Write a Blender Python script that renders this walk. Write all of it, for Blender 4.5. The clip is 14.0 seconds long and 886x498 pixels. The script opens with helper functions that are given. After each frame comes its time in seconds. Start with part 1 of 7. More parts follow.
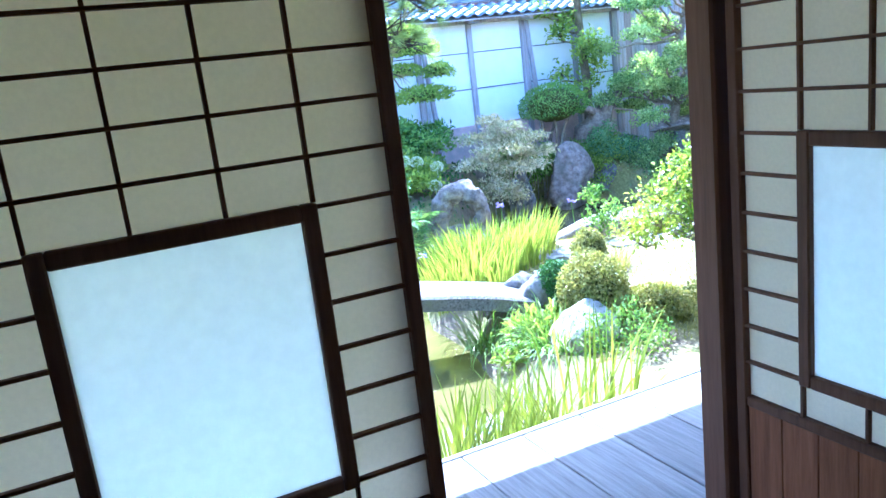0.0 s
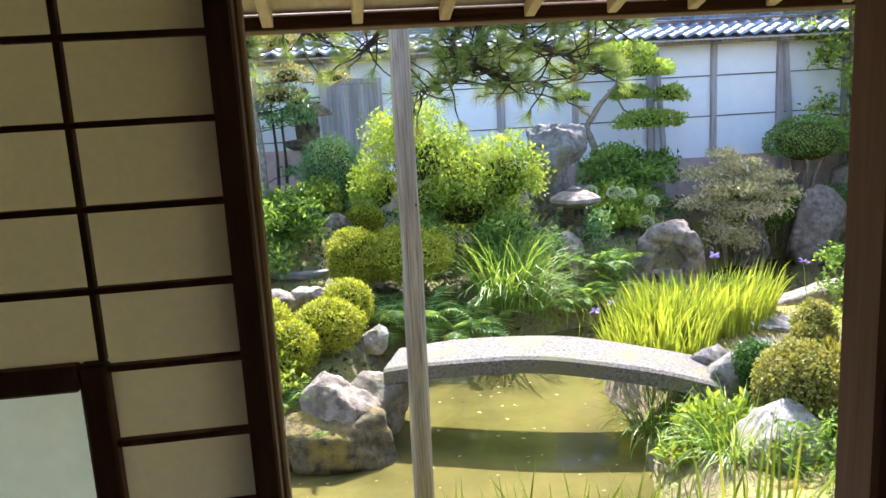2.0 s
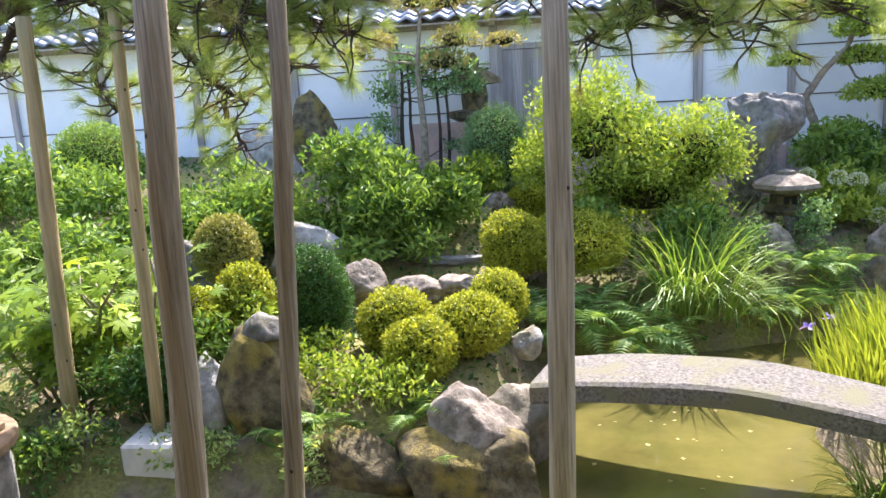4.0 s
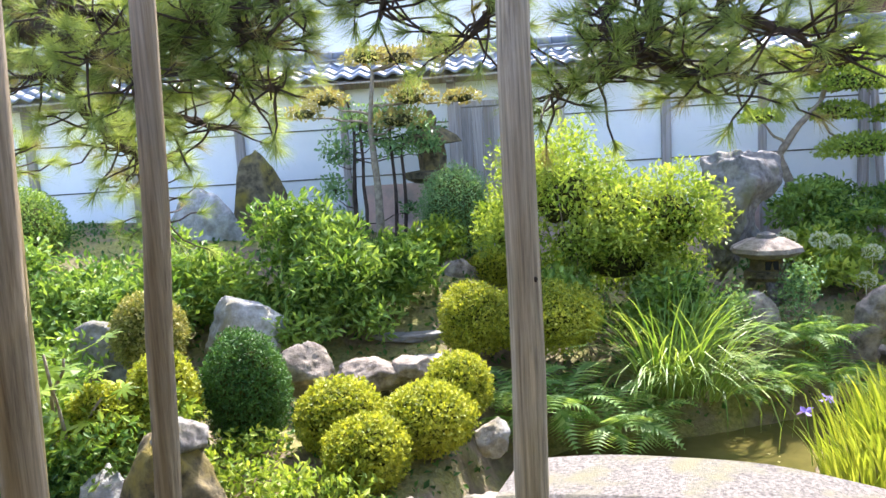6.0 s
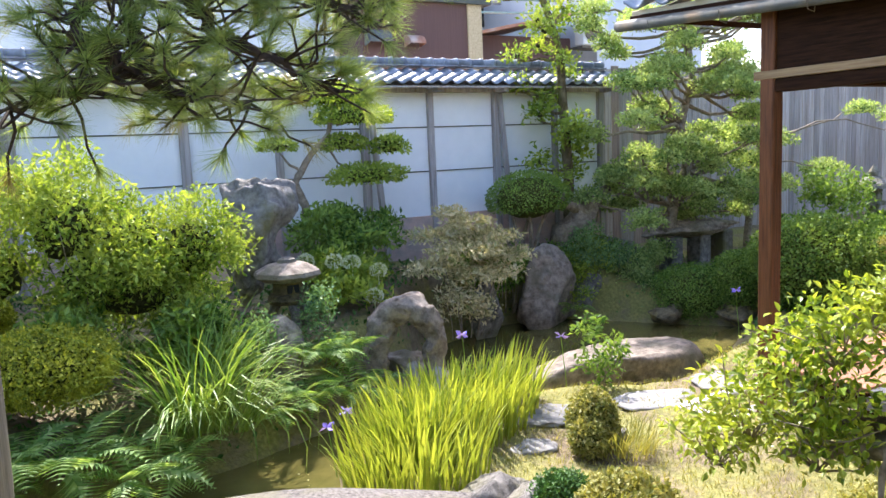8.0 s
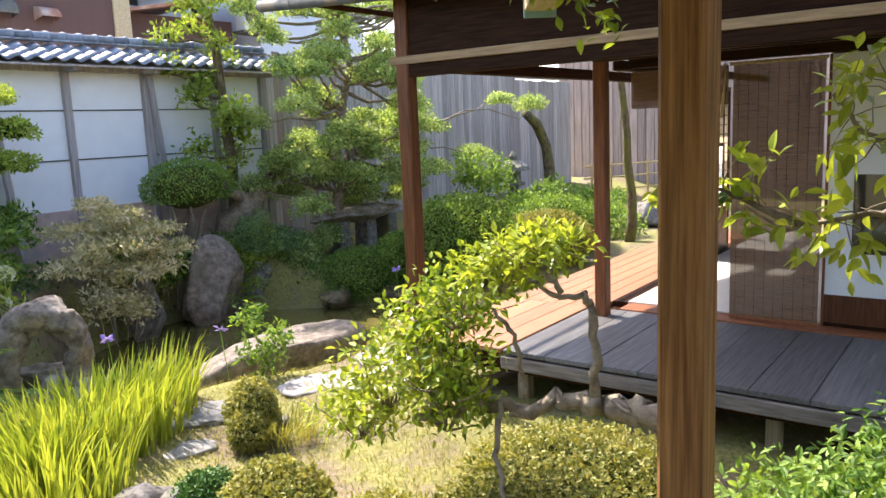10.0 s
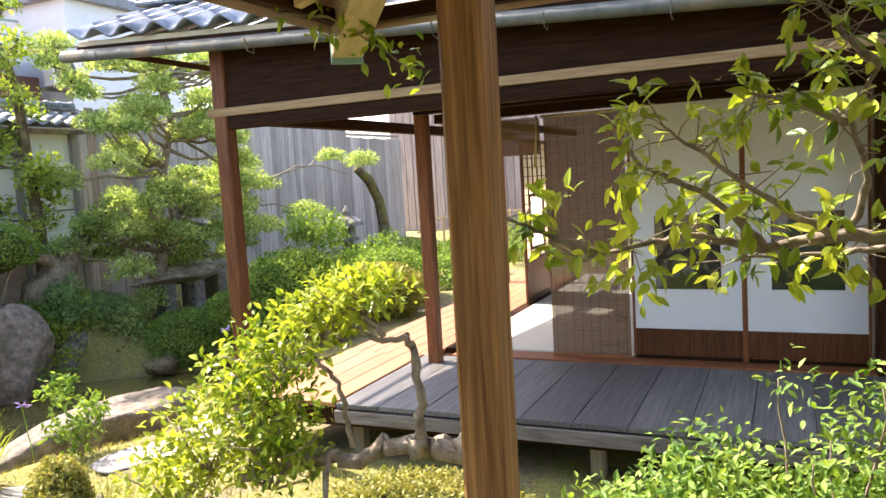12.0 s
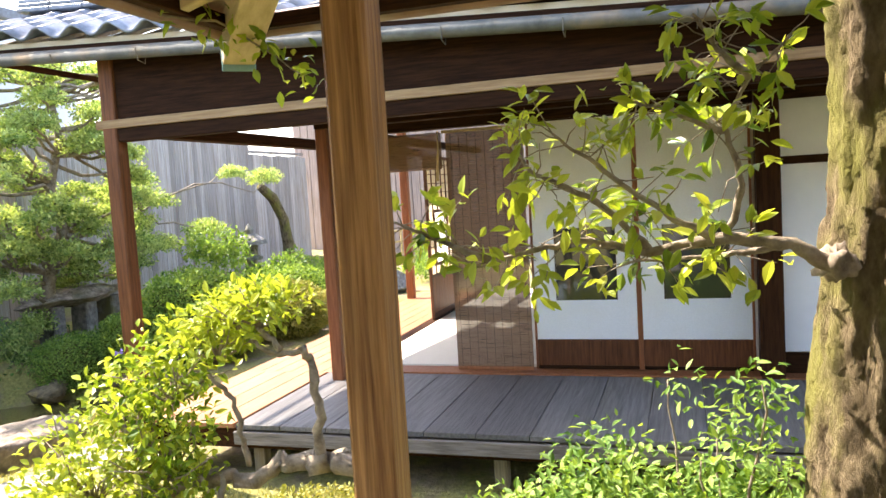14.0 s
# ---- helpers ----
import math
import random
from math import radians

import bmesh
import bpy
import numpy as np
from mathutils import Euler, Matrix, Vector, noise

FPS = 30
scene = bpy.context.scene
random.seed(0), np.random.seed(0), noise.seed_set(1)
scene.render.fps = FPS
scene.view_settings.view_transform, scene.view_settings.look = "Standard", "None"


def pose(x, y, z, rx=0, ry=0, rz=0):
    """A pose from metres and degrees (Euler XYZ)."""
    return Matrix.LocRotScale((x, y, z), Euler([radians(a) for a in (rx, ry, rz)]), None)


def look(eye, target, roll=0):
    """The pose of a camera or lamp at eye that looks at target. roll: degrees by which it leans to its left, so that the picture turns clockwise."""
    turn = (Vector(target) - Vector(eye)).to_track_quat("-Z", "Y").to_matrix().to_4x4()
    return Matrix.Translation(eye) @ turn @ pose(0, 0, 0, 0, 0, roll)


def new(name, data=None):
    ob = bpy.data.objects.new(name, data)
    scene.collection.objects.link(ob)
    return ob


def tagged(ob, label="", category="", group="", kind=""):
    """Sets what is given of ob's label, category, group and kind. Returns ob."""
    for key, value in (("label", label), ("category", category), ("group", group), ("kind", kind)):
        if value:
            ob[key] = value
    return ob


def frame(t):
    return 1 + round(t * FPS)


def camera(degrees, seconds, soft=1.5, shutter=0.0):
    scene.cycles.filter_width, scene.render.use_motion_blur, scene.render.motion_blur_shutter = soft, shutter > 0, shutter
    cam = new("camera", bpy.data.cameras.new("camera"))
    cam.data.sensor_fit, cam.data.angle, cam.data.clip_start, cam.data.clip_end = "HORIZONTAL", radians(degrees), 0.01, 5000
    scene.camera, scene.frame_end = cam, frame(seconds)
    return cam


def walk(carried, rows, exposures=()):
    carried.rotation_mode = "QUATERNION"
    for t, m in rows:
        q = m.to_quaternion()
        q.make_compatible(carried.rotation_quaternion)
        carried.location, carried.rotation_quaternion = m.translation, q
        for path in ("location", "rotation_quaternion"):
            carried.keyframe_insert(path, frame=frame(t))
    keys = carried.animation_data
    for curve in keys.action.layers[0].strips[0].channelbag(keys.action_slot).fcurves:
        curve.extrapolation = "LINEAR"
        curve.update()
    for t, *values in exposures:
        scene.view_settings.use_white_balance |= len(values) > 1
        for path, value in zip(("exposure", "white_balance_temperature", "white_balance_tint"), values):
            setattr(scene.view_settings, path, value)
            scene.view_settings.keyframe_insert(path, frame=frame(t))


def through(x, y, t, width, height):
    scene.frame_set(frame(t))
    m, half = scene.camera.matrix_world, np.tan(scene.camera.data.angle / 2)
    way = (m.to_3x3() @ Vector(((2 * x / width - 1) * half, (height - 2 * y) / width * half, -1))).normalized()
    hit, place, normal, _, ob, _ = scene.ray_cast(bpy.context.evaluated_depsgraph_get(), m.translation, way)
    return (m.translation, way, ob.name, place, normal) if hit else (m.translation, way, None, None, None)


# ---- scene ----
cam = camera(60.3, 14.0)
PATH = [
    (0, (-1.205, -1.581, 1.749), (-0.375, 0.183, 1.302), -6.8),
    (0.5, (-0.977, -1.456, 1.774), (-0.386, 0.409, 1.356), -5.8),
    (1, (-0.756, -1.296, 1.799), (-0.238, 0.595, 1.404), -5.0),
    (1.5, (-0.525, -1.173, 1.802), (-0.131, 0.75, 1.416), -4.4),
    (2, (-0.405, -1.04, 1.829), (-0.162, 0.91, 1.457), -3.3),
    (2.5, (-0.286, -0.809, 1.783), (-0.121, 1.156, 1.448), -2.9),
    (3, (-0.193, -0.53, 1.74), (-0.149, 1.442, 1.407), -3.4),
    (3.5, (-0.125, -0.259, 1.717), (-0.206, 1.706, 1.353), -3.6),
    (4, (-0.162, -0.019, 1.709), (-0.399, 1.925, 1.305), -3.3),
    (4.2, (-0.177, 0.052, 1.699), (-0.519, 1.981, 1.295), -3.7),
    (6.5, (-0.083, 0.789, 1.749), (-0.01, 2.777, 1.542), -4.0),
    (7, (-0.007, 0.816, 1.748), (0.515, 2.74, 1.59), -2.7),
    (7.5, (0.048, 0.861, 1.741), (0.836, 2.688, 1.546), -2.3),
    (8, (0.065, 0.874, 1.721), (1.05, 2.594, 1.461), -2.5),
    (8.5, (0.155, 0.865, 1.728), (1.333, 2.448, 1.4), -2.9),
    (9, (0.248, 0.858, 1.755), (1.608, 2.279, 1.392), -2.9),
    (9.2, (0.325, 0.849, 1.734), (1.74, 2.217, 1.375), -2.7),
    (11.3, (0.373, 0.753, 1.618), (2.116, 1.703, 1.378), -3.2),
    (11.5, (0.385, 0.751, 1.624), (2.147, 1.668, 1.395), -3.3),
    (12, (0.401, 0.729, 1.59), (2.21, 1.56, 1.399), -3.4),
    (12.5, (0.416, 0.726, 1.56), (2.27, 1.46, 1.4), -3.6),
    (13, (0.445, 0.686, 1.589), (2.327, 1.343, 1.424), -3.6),
    (13.5, (0.437, 0.683, 1.59), (2.328, 1.311, 1.423), -3.6),
    (14, (0.423, 0.693, 1.547), (2.323, 1.3, 1.392), -3.5),
]
EXPOSURES = [(0.0, 3.44, 4260, 15), (0.4, 3.13, 4600, 6), (0.8, 2.59, 5200, 6), (1.3, 2.39, 5800, 7), (2.0, 2.39, 6000, 16), (2.6, 2.42, 6250, 18), (3.5, 2.15, 6300, 18), (6.5, 2.37, 6200, 18), (7.5, 2.17, 6200, 18), (9.0, 1.95, 6300, 17), (11.3, 2.23, 7000, 18), (14.0, 2.68, 7050, 17)]
walk(cam, [(t, look(eye, target, roll)) for t, eye, target, roll in PATH], EXPOSURES)

# ---- world, sun, exposure ----
SUN_EL, SUN_AZ = radians(51), radians(12)   # azimuth from +y towards +x
world = bpy.data.worlds.new("sky")
scene.world = world
world.use_nodes = True
wn = world.node_tree.nodes
sky = wn.new("ShaderNodeTexSky")
sky.sky_type, sky.sun_disc = "NISHITA", False
sky.sun_elevation, sky.sun_rotation = SUN_EL, SUN_AZ
sky.air_density, sky.dust_density = 1.0, 2.0
world.node_tree.links.new(sky.outputs[0], wn["Background"].inputs[0])
wn["Background"].inputs[1].default_value = 0.15
sun = new("sun", bpy.data.lights.new("sun", "SUN"))
sun.data.energy, sun.data.angle, sun.data.color = 3.2, radians(0.6), (1.0, 0.95, 0.86)
sun.matrix_world = look((0, 0, 20), (-math.sin(SUN_AZ) * math.cos(SUN_EL), -math.cos(SUN_AZ) * math.cos(SUN_EL), 20 - math.sin(SUN_EL)))

# ---- materials ----
def nodes_of(name):
    m = bpy.data.materials.new(name)
    m.use_nodes = True
    nt = m.node_tree
    return m, nt, nt.nodes["Principled BSDF"], lambda a, b: nt.links.new(a, b)


def coords(nt, stretch=(1, 1, 1)):
    """Object coordinates, shifted by the object's own random number so that alike pieces differ."""
    tc, info = nt.nodes.new("ShaderNodeTexCoord"), nt.nodes.new("ShaderNodeObjectInfo")
    mul = nt.nodes.new("ShaderNodeVectorMath")
    mul.operation = "MULTIPLY_ADD"
    com = nt.nodes.new("ShaderNodeCombineXYZ")
    for k in range(3):
        nt.links.new(info.outputs["Random"], com.inputs[k])
    nt.links.new(com.outputs[0], mul.inputs[0])
    mul.inputs[1].default_value = (37, 23, 51)
    nt.links.new(tc.outputs["Object"], mul.inputs[2])
    mp = nt.nodes.new("ShaderNodeMapping")
    mp.inputs["Scale"].default_value = stretch
    nt.links.new(mul.outputs[0], mp.inputs[0])
    return mp.outputs[0], info.outputs["Random"]


def noise_tex(nt, vec, scale, detail=6, rough=0.6):
    n = nt.nodes.new("ShaderNodeTexNoise")
    n.inputs["Scale"].default_value, n.inputs["Detail"].default_value, n.inputs["Roughness"].default_value = scale, detail, rough
    nt.links.new(vec, n.inputs["Vector"])
    return n.outputs["Fac"]


def ramp(nt, fac, stops):
    r = nt.nodes.new("ShaderNodeValToRGB")
    e = r.color_ramp.elements
    while len(e) < len(stops):
        e.new(0.5)
    for k, (p, c) in enumerate(stops):
        e[k].position, e[k].color = p, (*c, 1)
    nt.links.new(fac, r.inputs[0])
    return r.outputs[0]


def mix(nt, fac, a, b, how="MIX"):
    m = nt.nodes.new("ShaderNodeMix")
    m.data_type, m.blend_type = "RGBA", how
    for value, k in ((fac, 0), (a, 6), (b, 7)):
        if isinstance(value, (int, float)):
            m.inputs[k].default_value = value
        elif isinstance(value, tuple):
            m.inputs[k].default_value = (*value, 1)
        else:
            nt.links.new(value, m.inputs[k])
    return m.outputs[2]


def surf(name, c1, c2, scale=6, rough=0.7, bump=0.3, stretch=(1, 1, 1), metal=0.0, stain=None, stain_scale=1.5, piece=0.12, stain_at=(0.5, 0.7), dist=0.01, spec=0.22):
    """A worn solid surface: fine grain between two colours, a broad stain, a shade of its own for each piece, and relief."""
    m, nt, bsdf, link = nodes_of(name)
    vec, rnd = coords(nt, stretch)
    fine = noise_tex(nt, vec, scale, 8, 0.65)
    col = ramp(nt, fine, [(0.3, c1), (0.7, c2)])
    if stain:
        broad = noise_tex(nt, vec, stain_scale, 5, 0.6)
        col = mix(nt, ramp(nt, broad, [(stain_at[0], (0, 0, 0)), (stain_at[1], (1, 1, 1))]), col, stain)
    if piece:
        mr = nt.nodes.new("ShaderNodeMapRange")
        mr.inputs["To Min"].default_value, mr.inputs["To Max"].default_value = 1 - piece, 1 + piece
        link(rnd, mr.inputs[0])
        hsv = nt.nodes.new("ShaderNodeHueSaturation")
        link(mr.outputs[0], hsv.inputs["Value"])
        link(col, hsv.inputs["Color"])
        col = hsv.outputs[0]
    link(col, bsdf.inputs["Base Color"])
    bsdf.inputs["Roughness"].default_value, bsdf.inputs["Metallic"].default_value = rough, metal
    bsdf.inputs["Specular IOR Level"].default_value = spec
    if bump:
        b = nt.nodes.new("ShaderNodeBump")
        b.inputs["Strength"].default_value, b.inputs["Distance"].default_value = bump, dist
        link(noise_tex(nt, vec, scale * 2, 8, 0.7), b.inputs["Height"])
        link(b.outputs[0], bsdf.inputs["Normal"])
    return m


def leafy(name, dark, mid, light, glow=0.35, rough=0.45, patch=2.0):
    """Leaves: every leaf has a shade of its own, patches of younger growth, light shining through."""
    m, nt, bsdf, link = nodes_of(name)
    geo = nt.nodes.new("ShaderNodeNewGeometry")
    col = ramp(nt, geo.outputs["Random Per Island"], [(0.0, dark), (0.5, mid), (1.0, light)])
    tc = nt.nodes.new("ShaderNodeTexCoord")
    big = ramp(nt, noise_tex(nt, tc.outputs["Object"], patch, 3), [(0.4, (0, 0, 0)), (0.62, (1, 1, 1))])
    col = mix(nt, big, col, mix(nt, 0.5, col, light))
    link(col, bsdf.inputs["Base Color"])
    bsdf.inputs["Roughness"].default_value = rough + 0.05
    bsdf.inputs["Specular IOR Level"].default_value = 0.22
    tr = nt.nodes.new("ShaderNodeBsdfTranslucent")
    link(mix(nt, 1.0, col, (1.25, 1.15, 0.5), "MULTIPLY"), tr.inputs[0])
    ms = nt.nodes.new("ShaderNodeMixShader")
    ms.inputs[0].default_value = glow
    link(bsdf.outputs[0], ms.inputs[1]), link(tr.outputs[0], ms.inputs[2])
    link(ms.outputs[0], nt.nodes["Material Output"].inputs[0])
    return m


def sheer(name, colour, through, rough=0.8, grain=90):
    """Paper or frosted glass that lets light through."""
    m, nt, bsdf, link = nodes_of(name)
    vec, rnd = coords(nt)
    col = ramp(nt, noise_tex(nt, vec, grain, 4), [(0.35, tuple(v * 0.94 for v in colour)), (0.65, colour)])
    col = mix(nt, ramp(nt, noise_tex(nt, vec, 2.5, 3), [(0.4, (0, 0, 0)), (0.7, (0.25,) * 3)]), col, tuple(v * w for v, w in zip(colour, (0.93, 0.9, 0.8))))
    link(col, bsdf.inputs["Base Color"])
    bsdf.inputs["Roughness"].default_value = rough
    tr = nt.nodes.new("ShaderNodeBsdfTranslucent")
    link(col, tr.inputs[0])
    ms = nt.nodes.new("ShaderNodeMixShader")
    ms.inputs[0].default_value = through
    link(bsdf.outputs[0], ms.inputs[1]), link(tr.outputs[0], ms.inputs[2])
    link(ms.outputs[0], nt.nodes["Material Output"].inputs[0])
    return m


WOOD_Z, WOOD_X, WOOD_Y = (14, 14, 0.9), (0.9, 14, 14), (14, 0.9, 14)
M = {}
M["dark_v"] = surf("dark_brown_timber_upright", (0.016, 0.007, 0.003), (0.062, 0.025, 0.010), 4, 0.62, 0.3, WOOD_Z, spec=0.06)
M["dark_h"] = surf("dark_brown_timber_level", (0.016, 0.007, 0.003), (0.062, 0.025, 0.010), 4, 0.62, 0.3, WOOD_X, spec=0.06)
M["dark_y"] = surf("dark_brown_timber_across", (0.013, 0.006, 0.003), (0.050, 0.021, 0.009), 4, 0.62, 0.3, WOOD_Y, spec=0.06)
M["red_v"] = surf("red_brown_cedar_upright", (0.16, 0.055, 0.022), (0.33, 0.13, 0.055), 4, 0.5, 0.25, WOOD_Z)
M["post"] = surf("weathered_veranda_post_wood", (0.12, 0.048, 0.015), (0.50, 0.27, 0.105), 3.2, 0.55, 0.35, (20, 20, 0.7), stain=(0.07, 0.035, 0.018), stain_scale=1.1)
M["foot"] = surf("dark_polished_foot_board", (0.055, 0.018, 0.008), (0.16, 0.058, 0.022), 4, 0.4, 0.2, WOOD_Z)
M["lid_wood"] = surf("brown_lid_planks", (0.16, 0.10, 0.055), (0.40, 0.29, 0.18), 3, 0.7, 0.4, WOOD_X)
M["edge_y"] = surf("weathered_edge_beam", (0.10, 0.085, 0.07), (0.32, 0.285, 0.25), 4, 0.8, 0.5, WOOD_Y)
M["tan_v"] = surf("pale_brown_door_edge", (0.34, 0.19, 0.09), (0.52, 0.32, 0.17), 4, 0.55, 0.2, WOOD_Z)
M["pipe"] = surf("brown_gutter_pipe", (0.20, 0.115, 0.065), (0.30, 0.18, 0.11), 5, 0.5, 0.1, stain=(0.34, 0.28, 0.22), stain_scale=3)
M["rail_wood"] = surf("worn_brown_rail_wood", (0.20, 0.12, 0.055), (0.40, 0.27, 0.14), 3, 0.65, 0.3, WOOD_Y)
M["red_dark"] = surf("dark_red_brown_cedar", (0.08, 0.028, 0.010), (0.22, 0.085, 0.032), 4, 0.5, 0.3, WOOD_Z)
M["shoji_v"] = surf("shoji_lattice_wood", (0.10, 0.045, 0.025), (0.17, 0.08, 0.042), 4, 0.55, 0.15, WOOD_Z)
M["grey_log"] = surf("grey_weathered_log", (0.15, 0.12, 0.088), (0.52, 0.44, 0.33), 4, 0.85, 0.8, (20, 20, 0.5), stain=(0.27, 0.20, 0.11), stain_scale=0.6, stain_at=(0.45, 0.7))
M["grey_v"] = surf("grey_weathered_boards", (0.22, 0.20, 0.19), (0.54, 0.50, 0.49), 3, 0.8, 0.5, (18, 18, 0.7), stain=(0.25, 0.19, 0.15), piece=0.22)
M["pink_v"] = surf("reddish_weathered_boards", (0.26, 0.19, 0.16), (0.52, 0.41, 0.36), 3, 0.8, 0.5, (18, 18, 0.7), stain=(0.20, 0.16, 0.14), piece=0.2)
M["floor_y"] = surf("grey_veranda_boards", (0.16, 0.155, 0.15), (0.34, 0.33, 0.31), 3, 0.55, 0.5, (18, 0.8, 18), piece=0.15)
M["floor_x"] = surf("charcoal_veranda_boards", (0.075, 0.072, 0.07), (0.19, 0.185, 0.18), 3, 0.5, 0.4, (0.8, 16, 16), piece=0.25)
M["orange_x"] = surf("honey_brown_corridor_boards", (0.29, 0.13, 0.06), (0.43, 0.21, 0.108), 3, 0.45, 0.15, (0.8, 16, 16), piece=0.1)
M["pale_wood"] = surf("pale_rafter_wood", (0.45, 0.34, 0.19), (0.66, 0.53, 0.33), 3, 0.6, 0.2, (10, 1, 10), piece=0.1)
M["cream_board"] = surf("cream_eave_boards", (0.55, 0.46, 0.30), (0.72, 0.62, 0.44), 3, 0.7, 0.15, (10, 1, 10))
M["bamboo"] = surf("aged_bamboo_pole", (0.32, 0.22, 0.10), (0.55, 0.42, 0.22), 3, 0.4, 0.1, (1, 8, 8))
M["plaster"] = surf("white_wall_plaster", (0.80, 0.82, 0.84), (0.86, 0.87, 0.88), 5, 0.85, 0.1, stain=(0.76, 0.77, 0.76), stain_scale=0.7, stain_at=(0.5, 0.8), piece=0)
M["pinkstone"] = surf("pinkish_wall_footing", (0.52, 0.35, 0.30), (0.70, 0.50, 0.43), 9, 0.85, 0.3, stain=(0.36, 0.33, 0.30), stain_scale=2)
M["tile"] = surf("silver_grey_roof_tile", (0.13, 0.15, 0.18), (0.27, 0.30, 0.35), 12, 0.42, 0.15, stain=(0.15, 0.15, 0.15), stain_scale=4, piece=0.25)
M["paper"] = sheer("shoji_paper", (0.83, 0.77, 0.63), 0.78)
M["frost"] = sheer("frosted_pane", (0.93, 0.97, 0.94), 0.97, 0.35, 30)
M["whitepaper"] = sheer("white_door_paper", (0.90, 0.91, 0.90), 0.2)
M["blind"] = surf("brown_reed_blind", (0.20, 0.10, 0.05), (0.33, 0.19, 0.10), 3, 0.6, 0.3, (2, 2, 130))
bnt, bb, blink = M["blind"].node_tree, M["blind"].node_tree.nodes["Principled BSDF"], M["blind"].node_tree.links.new
bgap, bmix = bnt.nodes.new("ShaderNodeBsdfTransparent"), bnt.nodes.new("ShaderNodeMixShader")
bmix.inputs[0].default_value = 0.30
blink(bb.outputs[0], bmix.inputs[1]), blink(bgap.outputs[0], bmix.inputs[2]), blink(bmix.outputs[0], bnt.nodes["Material Output"].inputs[0])
M["mat"] = surf("pale_straw_mat", (0.55, 0.54, 0.47), (0.66, 0.65, 0.58), 3, 0.8, 0.15, (60, 3, 3))
M["granite"] = surf("speckled_granite", (0.05, 0.044, 0.038), (0.28, 0.255, 0.225), 48, 0.85, 1.0, stain=(0.17, 0.16, 0.10), stain_scale=3.0, piece=0.05, stain_at=(0.48, 0.62))
M["rock"] = surf("grey_garden_rock", (0.06, 0.055, 0.05), (0.34, 0.32, 0.29), 11, 0.85, 0.9, stain=(0.17, 0.16, 0.08), stain_scale=2.0, piece=0.12, dist=0.03)
M["rock_tan"] = surf("tan_garden_rock", (0.10, 0.08, 0.06), (0.45, 0.38, 0.31), 11, 0.85, 0.9, stain=(0.16, 0.15, 0.10), stain_scale=2.4, piece=0.12, dist=0.03)
M["rock_moss"] = surf("mossy_rock", (0.04, 0.035, 0.022), (0.26, 0.21, 0.12), 12, 0.9, 0.9, stain=(0.30, 0.23, 0.04), stain_scale=3.0, piece=0.1, dist=0.03)
M["rock_white"] = surf("pale_lichen_rock", (0.17, 0.165, 0.155), (0.56, 0.55, 0.52), 11, 0.85, 0.9, stain=(0.26, 0.22, 0.12), stain_scale=2.0, dist=0.03)
M["step"] = surf("flat_stepping_stone", (0.16, 0.155, 0.15), (0.32, 0.31, 0.29), 12, 0.85, 0.4, piece=0.12)
M["kerb"] = surf("pale_stone_edging", (0.52, 0.50, 0.45), (0.68, 0.66, 0.60), 12, 0.85, 0.3)
M["bark"] = surf("dark_pine_bark", (0.035, 0.025, 0.02), (0.11, 0.08, 0.065), 9, 0.9, 1.0, (1, 1, 1), dist=0.02)
M["bark_grey"] = surf("grey_tree_bark", (0.045, 0.032, 0.018), (0.30, 0.235, 0.14), 20, 0.9, 1.0, (1, 1, 0.45), stain=(0.21, 0.20, 0.06), stain_scale=4, dist=0.05, stain_at=(0.45, 0.62), spec=0.1)
M["twig"] = surf("pale_branch_bark", (0.13, 0.10, 0.07), (0.38, 0.32, 0.24), 18, 0.85, 0.8, piece=0.1)
M["brownwall"] = surf("brown_metal_cladding", (0.12, 0.065, 0.055), (0.16, 0.09, 0.075), 4, 0.6, 0.05, (30, 30, 0.3))
M["bluewhite"] = surf("pale_house_wall", (0.56, 0.61, 0.66), (0.64, 0.68, 0.72), 3, 0.8, 0.05)
M["copper"] = surf("weathered_red_metal_roof", (0.30, 0.13, 0.08), (0.50, 0.26, 0.17), 6, 0.5, 0.1, stain=(0.55, 0.45, 0.38), stain_scale=2)
M["metal"] = surf("dull_gutter_metal", (0.075, 0.08, 0.07), (0.15, 0.155, 0.14), 8, 0.6, 0.1, metal=0.2, stain=(0.22, 0.17, 0.11), stain_scale=3)
M["verdigris"] = surf("green_copper_cap", (0.16, 0.30, 0.28), (0.28, 0.42, 0.38), 8, 0.6, 0.1)
M["offwhite"] = surf("off_white_casing", (0.62, 0.62, 0.58), (0.70, 0.70, 0.66), 5, 0.5, 0.02)
M["black"] = surf("flat_black", (0.02, 0.02, 0.02), (0.03, 0.03, 0.03), 5, 0.8, 0)
M["tatami"] = surf("straw_tatami", (0.42, 0.38, 0.22), (0.52, 0.47, 0.29), 3, 0.8, 0.2, (3, 90, 3))
M["inner"] = surf("sand_plaster_room_wall", (0.42, 0.36, 0.25), (0.50, 0.43, 0.31), 30, 0.9, 0.1)
M["cloth"] = surf("white_hung_cloth", (0.7, 0.7, 0.72), (0.8, 0.8, 0.8), 5, 0.9, 0.2)
M["cloth_blue"] = surf("blue_hung_cloth", (0.03, 0.06, 0.16), (0.06, 0.10, 0.24), 5, 0.9, 0.2)
M["flower"] = leafy("violet_petal", (0.16, 0.10, 0.55), (0.24, 0.17, 0.70), (0.38, 0.30, 0.80), 0.3)
